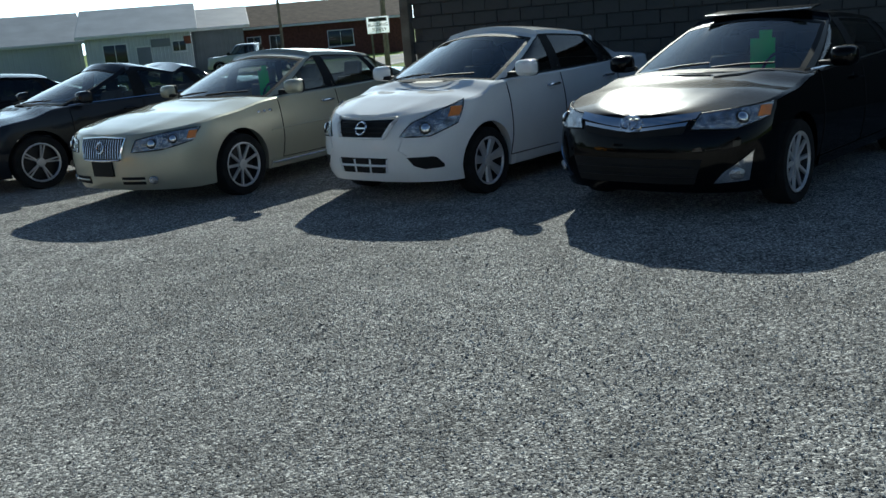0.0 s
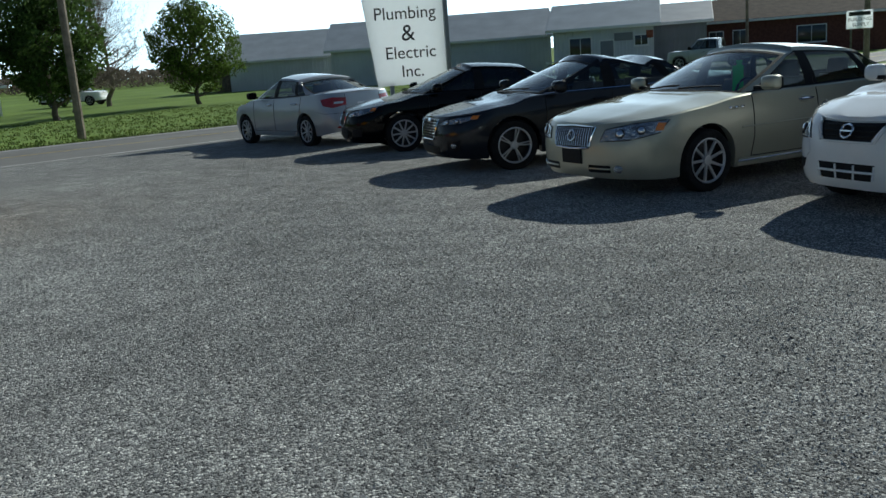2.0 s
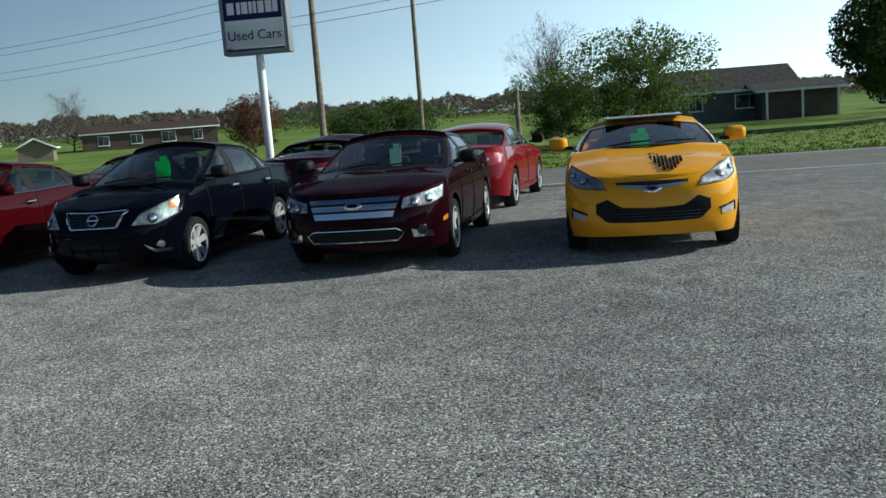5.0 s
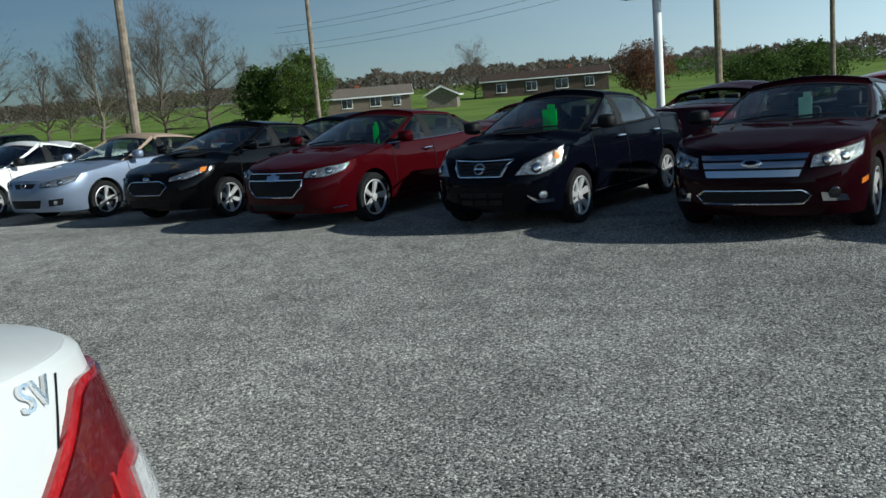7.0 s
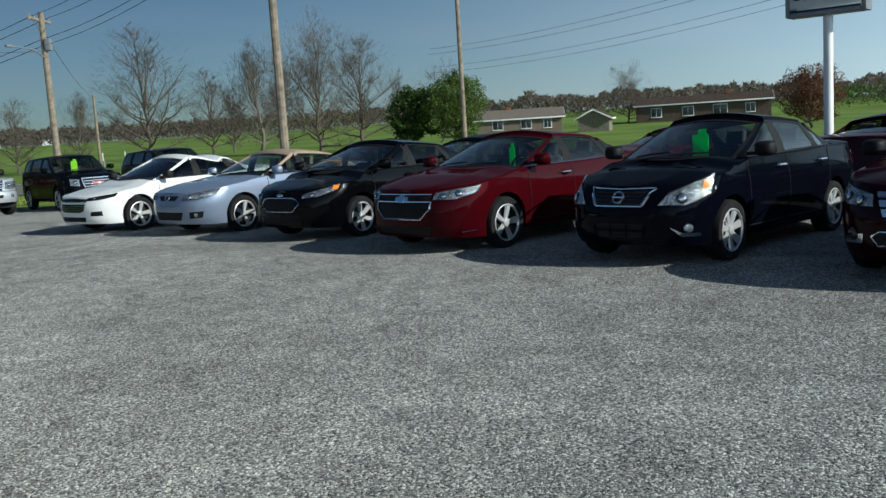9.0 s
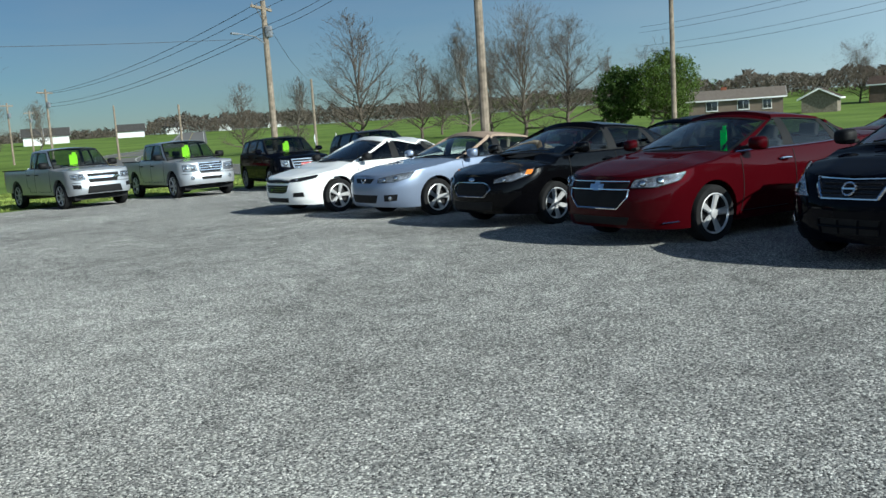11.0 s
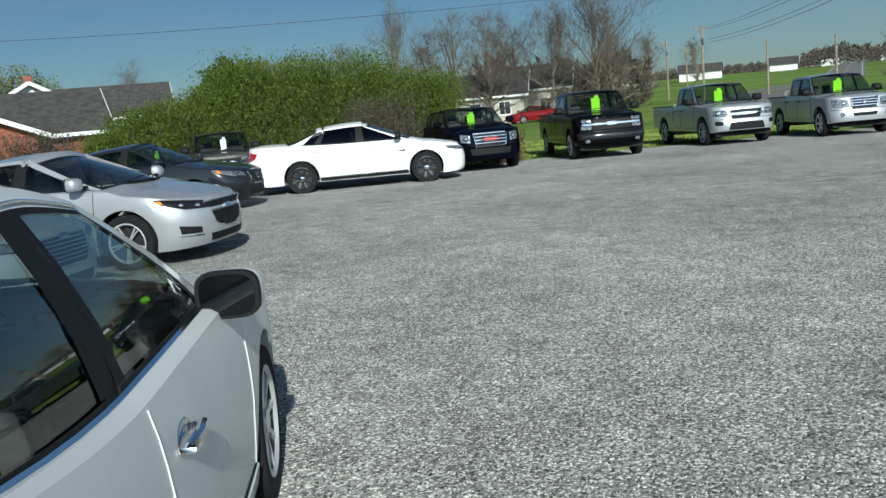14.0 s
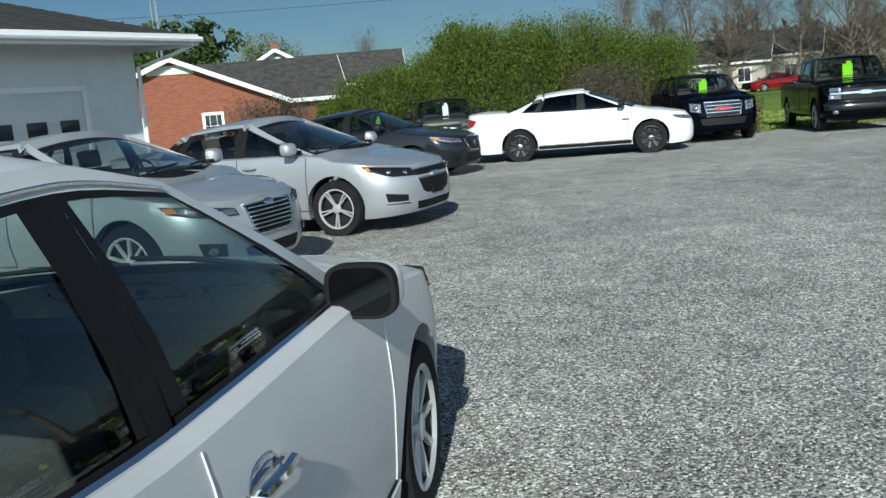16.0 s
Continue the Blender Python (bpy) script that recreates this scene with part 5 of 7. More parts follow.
# places of the cars: front axle x, y, heading
AT = dict(
    glossy_black=(1.94, 7.39, -131.6),
    compact=(-0.31, 8.79, -129.6),
    champagne=(-2.95, 9.84, -123.3),
    hexgrille=(-5.75, 11.78, -135.0),
    midsize=(-8.94, 14.40, -138.4),
    wedge=(-13.70, 17.06, 156.6),
    vel=(-9.84, 4.65, -23.3),
    maroon=(-10.93, 1.85, -22.5),
    blueblack=(-12.05, -0.90, -23.6),
    redsplit=(-13.25, -3.73, -23.0),
    trapezoid=(-14.77, -6.52, -19.0),
    softtop_car=(-16.06, -9.47, -19.6),
    whitefast=(-16.80, -12.40, -18.0),
    front=(-21.74, -21.65, 72.4),
    colo=(-18.80, -22.96, 78.7),
    silv=(-14.70, -22.91, 77.4),
    terrain=(-11.17, -22.92, 85.9),
    largewhite=(-9.13, -21.42, 170.0),
    brightsilver=(-3.21, -12.01, 153.4),
    near=(-2.88, -4.12, -101.5),
    bluegrey=(-4.10, -19.20, 155.0),
    palesilver=(-1.70, -9.10, 155.0),
    oldpickup=(-4.60, -25.00, 86.0),
    tailred=(-18.50, 5.40, 153.0),
    purp=(-19.85, 2.95, 153.0),
    red2=(-21.30, -0.45, 153.0),
    dark2=(-22.70, -5.10, 153.0),
    red3=(-25.20, -8.90, 153.0),
    suv1=(-23.90, -19.60, 62.0),
    suv2=(-26.80, -18.00, 62.0),
)

# ---- the cars ----
TW5, TW9 = ("twin", 5, ALLOY), ("single", 9, ALLOY)
CARS = []


def car(*a, **k):
    c = Car(*a, **k)
    CARS.append(c)
    return c


# row in front of the block wall
glossy_black = car("black_sedan", "glossy black sedan with bright headlamps parked by the block wall", "car", *AT["glossy_black"], sedan(2.776, 4.805, 1.82, 1.47, .96, P_BLACK, .74, .96, 1.03, wheel=("single", 10, ALLOY), front=f_glossy_black, rear=r_sedan, tag=(TAGGREEN, .25, .22, .38), moulding=CHROME, ws_glass=WINDOW))
box("sunroof_panel", .34, .95, .015, pose(-1.40, 0, 1.445, 0, 5, 0), GLOSSBLACK, glossy_black.ob, "raised dark glass sunroof panel", .008)
compact = car("white_sedan", "white compact sedan with black grille and tinted side windows", "car", *AT["compact"], sedan(2.6, 4.455, 1.695, 1.514, .82, P_WHITE, .77, 1.00, 1.05, xa=-.30, wheel=("wide", 7, ALLOY), rt=.31, front=f_compact, rear=r_sedan, glass=TINTED, handle=CHROME))
champagne = car("champagne_sedan", "champagne metallic large sedan with upright chrome slat grille", "car", *AT["champagne"], sedan(2.936, 5.16, 1.875, 1.473, 1.03, P_CHAMP, .73, .95, 1.02, xa=-.55, wheel=("single", 9, ALLOY), front=f_champagne, rear=r_sedan, seat=SEATBEIGE, handle=CHROME, tag=(TAGGREEN, .25, .16, .32)))
hexgrille = car("dark_grey_sedan", "dark grey sedan with hexagonal chrome grille and split-spoke wheels", "car", *AT["hexgrille"], sedan(2.85, 4.87, 1.852, 1.476, .94, P_GREY, .73, .97, 1.04, roof0=.92, back=.85, wheel=("twin", 5, ALLOY), rt=.34, front=f_hexgrille, rear=r_sedan, moulding=CHROME))
midsize = car("black_sedan", "black midsize sedan parked nose out on gravel", "car", *AT["midsize"], sedan(2.775, 4.865, 1.83, 1.47, .97, P_BLACK, .74, .97, 1.03, wheel=("single", 10, ALLOY), rt=.335, front=f_midsize, rear=r_sedan, glass=TINTED))
WEDGE = dict(wheel=("single", 9, ALLOY), rt=.32, front=f_wedge, rear=r_sedan, handle=CHROME, mirror_paint=BLACK)
wedge = car("silver_sedan", "silver compact sedan facing the road with red tail lamps", "car", *AT["wedge"], sedan(2.7, 4.63, 1.76, 1.495, .93, P_SILVER, .75, .98, 1.05, **WEDGE))
# row along the road
vel = car("yellow_hatchback", "bright yellow sporty hatchback with black pixel sticker on hood", "car", *AT["vel"], hatch(2.65, 4.22, 1.79, 1.40, .86, P_YELLOW, .77, 1.02, wheel=("twin", 5, ALLOY), rt=.33, front=f_yellowhatch, rear=r_sedan, tag=(TAGGREEN, -.08, .20, .34), mirror_size=1.05, rear_glass=TINTED))
box("sunroof_panel", .50, .92, .015, pose(-1.45, 0, 1.372, 0, 3, 0), GLOSSBLACK, vel.ob, "raised dark glass sunroof panel", .008)
maroon = car("maroon_sedan", "dark maroon sedan with three-bar chrome grille", "car", *AT["maroon"], sedan(2.728, 4.84, 1.834, 1.445, .98, P_MAROON, .78, .97, 1.03, wheel=("wide", 6, ALLOY), front=f_threebar, rear=r_sedan, tag=(TAGPALE, .05, .14, .32), mirror_paint=BLACK))
blueblack = car("black_sedan", "blue-black compact sedan with green price tag in windscreen", "car", *AT["blueblack"], sedan(2.6, 4.455, 1.695, 1.514, .82, P_NAVY, .77, 1.00, 1.05, xa=-.30, wheel=("wide", 7, ALLOY), rt=.31, front=f_compact, rear=r_sedan, tag=(TAGGREEN, -.05, .20, .34), handle=CHROME, mirror_paint=BLACK))
redsplit = car("red_sedan", "dark red sedan with large black chrome-edged grille", "car", *AT["redsplit"], sedan(2.737, 4.865, 1.854, 1.463, .95, P_RED, .76, .97, 1.05, wheel=("wide", 5, ALLOY), front=f_splitgrille, rear=r_sedan, tag=(TAGGREEN, .25, .10, .30), moulding=CHROME, handle=CHROME))
trapezoid = car("black_sedan", "black compact sedan with white hubcaps and trapezoid grille", "car", *AT["trapezoid"], sedan(2.648, 4.534, 1.824, 1.466, .88, P_BLACK, .74, .98, 1.06, xa=-.22, roof0=.95, wheel=("wide", 6, ALLOY), rt=.315, front=f_trapezoid, rear=r_sedan))
softtop_car = car("blue_convertible", "silver-blue convertible with raised tan canvas top", "car", *AT["softtop_car"], sedan(2.72, 4.89, 1.816, 1.42, .98, P_BLUE, .73, .94, 1.00, xa=-.50, back=.50, xc=-2.95, wheel=("wide", 5, ALLOY), front=f_softtop_car, rear=r_sedan, roof_paint=CANVAS, soft_top=True, seat=SEATBEIGE))
whitefast = car("white_sedan", "white fastback sedan with black lamp bezels and tinted windows", "car", *AT["whitefast"], sedan(2.83, 4.92, 1.854, 1.46, .93, P_WHITE, .70, .95, 1.04, roof0=.92, back=.85, wheel=("wide", 5, ALLOY), rt=.335, front=f_fastback, rear=r_sedan, glass=TINTED, mirror_paint=BLACK))
# trucks at the grass edge
colo = car("silver_pickup", "silver extended-cab pickup truck with black bumper intake", "pickup truck", *AT["colo"], pickup(3.26, 5.4, 1.886, 1.785, .95, P_SILVER, 1.08, 1.16, wheel=("single", 7, ALLOY), front=lambda s: f_truck(s, None, .5, "wideface"), tag=(TAGLIME, -.05, .24, .36)))
front = car("silver_pickup", "silver crew-cab pickup truck with heavy chrome grille", "pickup truck", *AT["front"], pickup(3.2, 5.25, 1.85, 1.78, .88, P_SILVER, 1.08, 1.16, ext=False, cab_end=-2.6, wheel=("wide", 6, ALLOY), front=lambda s: f_truck(s, None, .5, "chromeface"), tag=(TAGLIME, 0, .24, .36)))
silv = car("black_pickup", "black full-size pickup truck with chrome grille bar", "pickup truck", *AT["silv"], pickup(3.64, 5.78, 1.96, 1.87, .98, P_BLACK, 1.13, 1.22, cab_end=-2.5, wheel=("wide", 5, ALLOY), front=lambda s: f_truck(s, None, .5, "barred"), tag=(TAGLIME, .05, .24, .38)))
terrain = car("dark_blue_suv", "dark blue compact sport utility vehicle with chrome-framed grille", "suv", *AT["terrain"], suv(2.857, 4.7, 1.85, 1.68, .95, P_NAVY, 1.02, 1.14, wheel=("wide", 5, ALLOY), front=f_terrain, rear=None, tag=(TAGLIME, 0, .20, .32)))
largewhite = car("white_police_sedan", "plain white large sedan with black steel wheels and chrome caps", "car", *AT["largewhite"], sedan(2.868, 5.15, 1.936, 1.54, 1.0, P_WHITE, .80, 1.03, 1.10, roof0=.90, back=.80, wheel=("steel", 8, STEELBLACK), rt=.355, front=f_largewhite, rear=r_sedan, glass=TINTED, sill_mat=BLACK, sill=.24, mirror_paint=BLACK))
for w in [o for o in largewhite.ob.children if o.name.startswith("wheel")]:
    bm = bmesh.new()
    bmesh.ops.create_uvsphere(bm, u_segments=16, v_segments=8, radius=.075, matrix=Matrix.Diagonal((1, .5, 1, 1)) @ Matrix.Identity(4))
    o = bm_ob("hub_cap", bm, CHROME, w, "chrome centre cap")
    o.matrix_local = pose(0, .085, 0)
brightsilver = car("silver_sedan", "bright silver compact sedan with black-bezel headlamps", "car", *AT["brightsilver"], sedan(2.7, 4.666, 1.79, 1.458, .90, P_SILVER, .73, .95, 1.04, xa=-.28, roof0=.95, back=.75, wheel=("twin", 5, ALLOY), rt=.33, front=f_brightsilver, rear=r_sedan, moulding=CHROME))
bluegrey = car("dark_blue_sedan", "dark blue-grey sedan with lime price tag in windscreen", "car", *AT["bluegrey"], sedan(2.775, 4.865, 1.83, 1.47, .97, P_GREY, .75, .97, 1.03, wheel=TW9, front=f_midsize, rear=r_sedan, tag=(TAGLIME, -.2, .18, .32)))
palesilver = car("silver_sedan", "pale silver compact sedan with dark grille behind the white one", "car", *AT["palesilver"], sedan(2.648, 4.534, 1.824, 1.466, .88, P_SILVER, .74, .98, 1.06, xa=-.22, roof0=.95, wheel=TW9, front=f_hexgrille, rear=r_sedan))
# its door seams are coloured white: the highlight along the door edge, painted in
near = car("white_sedan", "pearl white compact sedan with chrome handles and waist moulding", "car", *AT["near"], sedan(2.7, 4.66, 1.76, 1.51, .93, P_PEARL, .73, .93, 1.16, post=-1.66, **{**WEDGE, "handle_drop": .14, "rear": r_near, "moulding": CHROME, "mirror_paint": P_PEARL, "glass": CLEARGLASS, "mirror": (-.66, .985), "mirror_size": .98, "mirror_out": -.025, "bowl": CHROME, "crown": .085, "rear_len": .38, "rear_n": 4.4, "top_trim": CHROME, "seam": PAPER, "seam_r": .0018}))
oldpickup = car("olive_pickup", "old olive-grey small pickup truck beside the hedge", "pickup truck", *AT["oldpickup"], pickup(2.75, 4.8, 1.72, 1.62, .80, P_OLIVE, 1.0, 1.06, cab_end=-2.1, wheel=TW5, rt=.34, front=f_smalltruck, tag=(PAPER, .1, .16, .34)))
# second row, seen over the first
tailred = car("red_sedan", "bright red sedan parked tail towards the lot", "car", *AT["tailred"], sedan(2.8, 4.845, 1.83, 1.455, .96, P_BRIGHTRED, .74, .97, 1.04, wheel=TW5, front=f_midsize, rear=r_sedan))
purp = car("wine_red_sedan", "wine-red sedan with writing on its rear window", "car", *AT["purp"], sedan(2.8, 4.845, 1.83, 1.455, .96, P_PURPLE, .74, .97, 1.06, back=.85, wheel=TW5, front=f_midsize, rear=r_sedan))
red2 = car("red_sedan", "red sedan parked behind the first row", "car", *AT["red2"], sedan(2.74, 4.8, 1.83, 1.45, .95, P_RED, .74, .97, 1.04, wheel=TW5, front=f_splitgrille, rear=r_sedan))
dark2 = car("dark_blue_sedan", "dark blue sedan parked behind the first row", "car", *AT["dark2"], sedan(2.74, 4.8, 1.83, 1.47, .95, P_NAVY, .74, .97, 1.04, wheel=TW5, front=f_splitgrille, rear=r_sedan))
red3 = car("red_sedan", "dark red sedan behind the convertible", "car", *AT["red3"], sedan(2.74, 4.8, 1.83, 1.40, .95, P_RED, .74, .97, 1.04, wheel=TW5, front=f_splitgrille, rear=r_sedan))
suv1 = car("dark_blue_suv", "dark blue crossover with lime price tag beside the trucks", "suv", *AT["suv1"], suv(2.8, 4.7, 1.86, 1.69, .93, P_NAVY, 1.0, 1.12, wheel=TW5, front=f_dark_suv, tag=(TAGLIME, 0, .20, .32), glass=TINTED))
suv2 = car("black_suv", "black crossover behind the white fastback sedan", "suv", *AT["suv2"], suv(2.8, 4.8, 1.9, 1.72, .93, P_BLACK, 1.0, 1.14, wheel=TW5, front=f_dark_suv, glass=TINTED))


# ---- ground, road, lot ----
def sheet(name, pts_rows, material, lift, kind_label, cat):
    """A sheet over the land through rows of (x, y) points."""
    nu, nv = len(pts_rows), len(pts_rows[0])
    V = [(x, y, ground_z(x, y) + lift) for row in pts_rows for x, y in row]
    ob = mesh_ob(name, V, grid_faces(nu, nv), material, smooth=180)
    return tagged(ob, kind_label, cat, "", "structure")


rad = [0, 3, 6, 9, 12, 15, 18, 22, 26, 30, 35, 40, 48, 58, 70, 85, 105, 130, 160, 200, 250, 320, 420, 600, 900, 1600, 3000]
rows_ = [[(-4 + r * math.cos(2 * math.pi * k / 96), -1 + r * math.sin(2 * math.pi * k / 96)) for k in range(97)] for r in rad]
sheet("ground", rows_[::-1], GRASS, 0.0, "spring-green mown grass field reaching to the horizon", "grass")


def road_mid(u):
    """Middle of the road: straight past the lot, bending right far to the south."""
    x, y = -20.1, 15.0
    dx, dy = 0.36, 0.933
    if u >= -75:
        return x + dx * u, y + dy * u
    v = -75 - u
    a = math.atan2(-dy, -dx) - min(v / 260.0, 0.35)
    return x - dx * 75 + v * math.cos(a), y - dy * 75 + v * math.sin(a)


def road_rows(o0, o1, u0=-420, u1=260, step=4, n=4):
    out = []
    for u in np.arange(u0, u1, step):
        a, b = road_mid(u), road_mid(u + 1)
        t = Vector((b[0] - a[0], b[1] - a[1])).normalized()
        nn = Vector((-t.y, t.x))
        out.append([(a[0] + nn.x * (o0 + (o1 - o0) * k / n), a[1] + nn.y * (o0 + (o1 - o0) * k / n)) for k in range(n + 1)])
    return out


sheet("road", road_rows(3.6, -3.6), ASPHALT, 0.022, "worn grey asphalt two-lane road", "road")
for nm, o in (("road_line", -3.05), ("road_line", 3.05)):
    sheet(nm, road_rows(o + .06, o - .06, n=1), LINE, 0.027, "faded white painted edge line", "road marking")
sheet("road_line", road_rows(.16, .06, n=1), mat("yellow_line_paint", (.55, .40, .06), .7, 0, .2, 4), 0.027, "faded yellow centre line", "road marking")

# gravel lot with an uneven edge
LOT = [(-13.7, 21.5), (-18.4, 9), (-21.5, 1), (-25.4, -9), (-28.2, -16), (-25.5, -23.2), (-17.5, -25.0), (-12.5, -25.2), (-8.5, -25.6), (-3, -27.5), (4, -27.0), (14, -22), (18, -8), (18, 8), (9, 16), (0, 19), (-6, 21), (-11, 22.5)]
def lot_rows():
    c = Vector((-6.0, -2.0))
    N = 220
    per = []
    L = [Vector(p) for p in LOT]
    d = [0]
    for a, b in zip(L, L[1:] + L[:1]):
        d.append(d[-1] + (b - a).length)
    for k in range(N + 1):
        s = d[-1] * (k % N) / N
        for i in range(len(L)):
            if d[i] <= s <= d[i + 1]:
                p = L[i].lerp(L[(i + 1) % len(L)], (s - d[i]) / (d[i + 1] - d[i]))
                break
        w = noise.noise(Vector((p.x * .6, p.y * .6, 3))) * .45 + noise.noise(Vector((p.x * 3, p.y * 3, 8))) * .12
        p = p + (p - c).normalized() * w
        per.append(p)
    out = []
    for f in (0.0, .15, .3, .45, .6, .72, .82, .9, .95, .98, 1.0):
        out.append([(c.x + (p.x - c.x) * f, c.y + (p.y - c.y) * f) for p in per])
    return out[::-1]
sheet("gravel_lot", lot_rows(), GRAVEL, 0.030, "grey crushed limestone gravel parking lot", "gravel")


# loose chips lying on the lot, thickest where people walk
def chips(n, cx, cy, r0, r1, a0, a1, full, seed):
    """Four-sided sharp chips with sunken feet, thinning out past the radius `full`."""
    rg = np.random.default_rng(seed)
    rr = np.sqrt(rg.uniform(r0 * r0, r1 * r1, n * 4))
    rr = rr[rg.random(n * 4) < np.minimum(1.0, (full / rr) ** 2.2)][:n]
    m = len(rr)
    an = np.radians(rg.uniform(a0, a1, m))
    x, y = cx + rr * np.cos(an), cy + rr * np.sin(an)
    z = np.array([ground_z(a, b) for a, b in zip(x, y)]) + .030
    size = rg.uniform(.0036, .0070, m) * np.where(rg.random(m) < .04, 1.5, 1.0)
    spin = rg.uniform(0, 6.3, m)
    V = np.zeros((m, 5, 3))
    for k in range(4):
        a = spin + k * math.pi / 2 + rg.uniform(-.5, .5, m)
        q = size * rg.uniform(.6, 1.3, m)
        V[:, k] = np.stack([x + q * np.cos(a), y + q * np.sin(a), z - size * .15], 1)
    V[:, 4] = np.stack([x + rg.uniform(-.6, .6, m) * size, y + rg.uniform(-.6, .6, m) * size, z + size * rg.uniform(.35, .95, m)], 1)
    o = np.arange(m)[:, None] * 5
    F = np.concatenate([o + np.array([[k, (k + 1) % 4, 4]]) for k in range(4)])
    return V.reshape(-1, 3), F


CHIP = mat("limestone_chip", (.36, .355, .34), .9, 0, .1, 3, spec=.2)
cn, cl = CHIP.node_tree.nodes, CHIP.node_tree.links
geo = cn.new("ShaderNodeNewGeometry")
cr = cn.new("ShaderNodeValToRGB")
cr.color_ramp.elements[0].color, cr.color_ramp.elements[1].color = (.05, .05, .053, 1), (.74, .725, .68, 1)
cl.new(geo.outputs["Random Per Island"], cr.inputs[0])
cl.new(cr.outputs[0], cn["Principled BSDF"].inputs["Base Color"])
cn["Principled BSDF"].inputs["Diffuse Roughness"].default_value = 0.38
cv, cf = chips(210000, -1.8, 0.1, 1.3, 10.0, 10, 310, 4.6, 3)
tagged(mesh_ob("loose_gravel", cv.tolist(), cf.tolist(), CHIP, smooth=0), "loose grey limestone chips scattered over the lot", "gravel", "", "stuff")


# grass tufts along the verge and the lot's edge
def tufts(name, places, material, h0, h1, seed, blades=5):
    rnd = random.Random(seed)
    V, F = [], []
    for x, y in places:
        z = ground_z(x, y)
        for b in range(blades):
            a = rnd.uniform(0, 6.3)
            h = rnd.uniform(h0, h1)
            px, py = x + rnd.uniform(-.12, .12), y + rnd.uniform(-.12, .12)
            w = .02 + h * .08
            o = len(V)
            V += [(px - w * math.sin(a), py + w * math.cos(a), z), (px + w * math.sin(a), py - w * math.cos(a), z), (px + h * .5 * math.cos(a), py + h * .5 * math.sin(a), z + h)]
            F.append((o, o + 1, o + 2))
    return tagged(mesh_ob(name, V, F, material, smooth=0), "short green grass blades along the verge", "grass", "", "stuff")


BLADE = mat("grass_blade", (.24, .30, .07), .8, 0, .35, .4, spec=.2)
rnd = random.Random(5)
pl = []
for i in range(16000):
    u = rnd.uniform(-50, 45)
    a, b = road_mid(u), road_mid(u + 1)
    t = Vector((b[0] - a[0], b[1] - a[1])).normalized()
    o = 3.75 + rnd.random() ** 2 * 22
    pl.append((a[0] - t.y * o, a[1] + t.x * o))
for i in range(5000):
    pl.append((rnd.uniform(-34, -8), rnd.uniform(-40, -25.8)))
tufts("grass_verge", pl, BLADE, .03, .08, 6)


# ---- trees ----
BARK = mat("bark", (.13, .105, .085), .95, 0, .2, 6, .6, 30, spec=.1)
BARKPALE = mat("pale_bark", (.20, .17, .14), .95, 0, .2, 6, .5, 30, spec=.1)
def leaf_mat(name, c, c2):
    m = mat(name, c, .75, 0, .3, 1.2, color2=c2, spec=.2)
    n, l = m.node_tree.nodes, m.node_tree.links
    g = n.new("ShaderNodeNewGeometry")
    b = n["Principled BSDF"]
    old = b.inputs["Base Color"].links[0].from_socket
    hs = n.new("ShaderNodeHueSaturation")
    mr = n.new("ShaderNodeMapRange")
    mr.inputs[3].default_value, mr.inputs[4].default_value = .55, 1.45
    l.new(g.outputs["Random Per Island"], mr.inputs[0])
    l.new(mr.outputs[0], hs.inputs["Value"])
    l.new(old, hs.inputs["Color"])
    l.new(hs.outputs[0], b.inputs["Base Color"])
    # thin leaves let part of the light through
    tr = n.new("ShaderNodeBsdfTranslucent")
    l.new(hs.outputs[0], tr.inputs["Color"])
    mx = n.new("ShaderNodeMixShader")
    mx.inputs[0].default_value = .42
    l.new(b.outputs[0], mx.inputs[1])
    l.new(tr.outputs[0], mx.inputs[2])
    out = next(q for q in n if q.type == "OUTPUT_MATERIAL")
    l.new(mx.outputs[0], out.inputs["Surface"])
    return m
LEAF = leaf_mat("spring_leaf", (.10, .15, .03), (.05, .08, .015))
LEAFDARK = leaf_mat("dark_leaf", (.07, .115, .028), (.04, .065, .016))
LEAFPALE = leaf_mat("pale_blossom_leaf", (.20, .22, .10), (.10, .12, .05))
LEAFRED = leaf_mat("russet_leaf", (.16, .07, .04), (.09, .045, .03))
HEDGE = leaf_mat("hedge_leaf", (.13, .175, .028), (.06, .09, .015))
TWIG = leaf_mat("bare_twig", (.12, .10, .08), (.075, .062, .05))


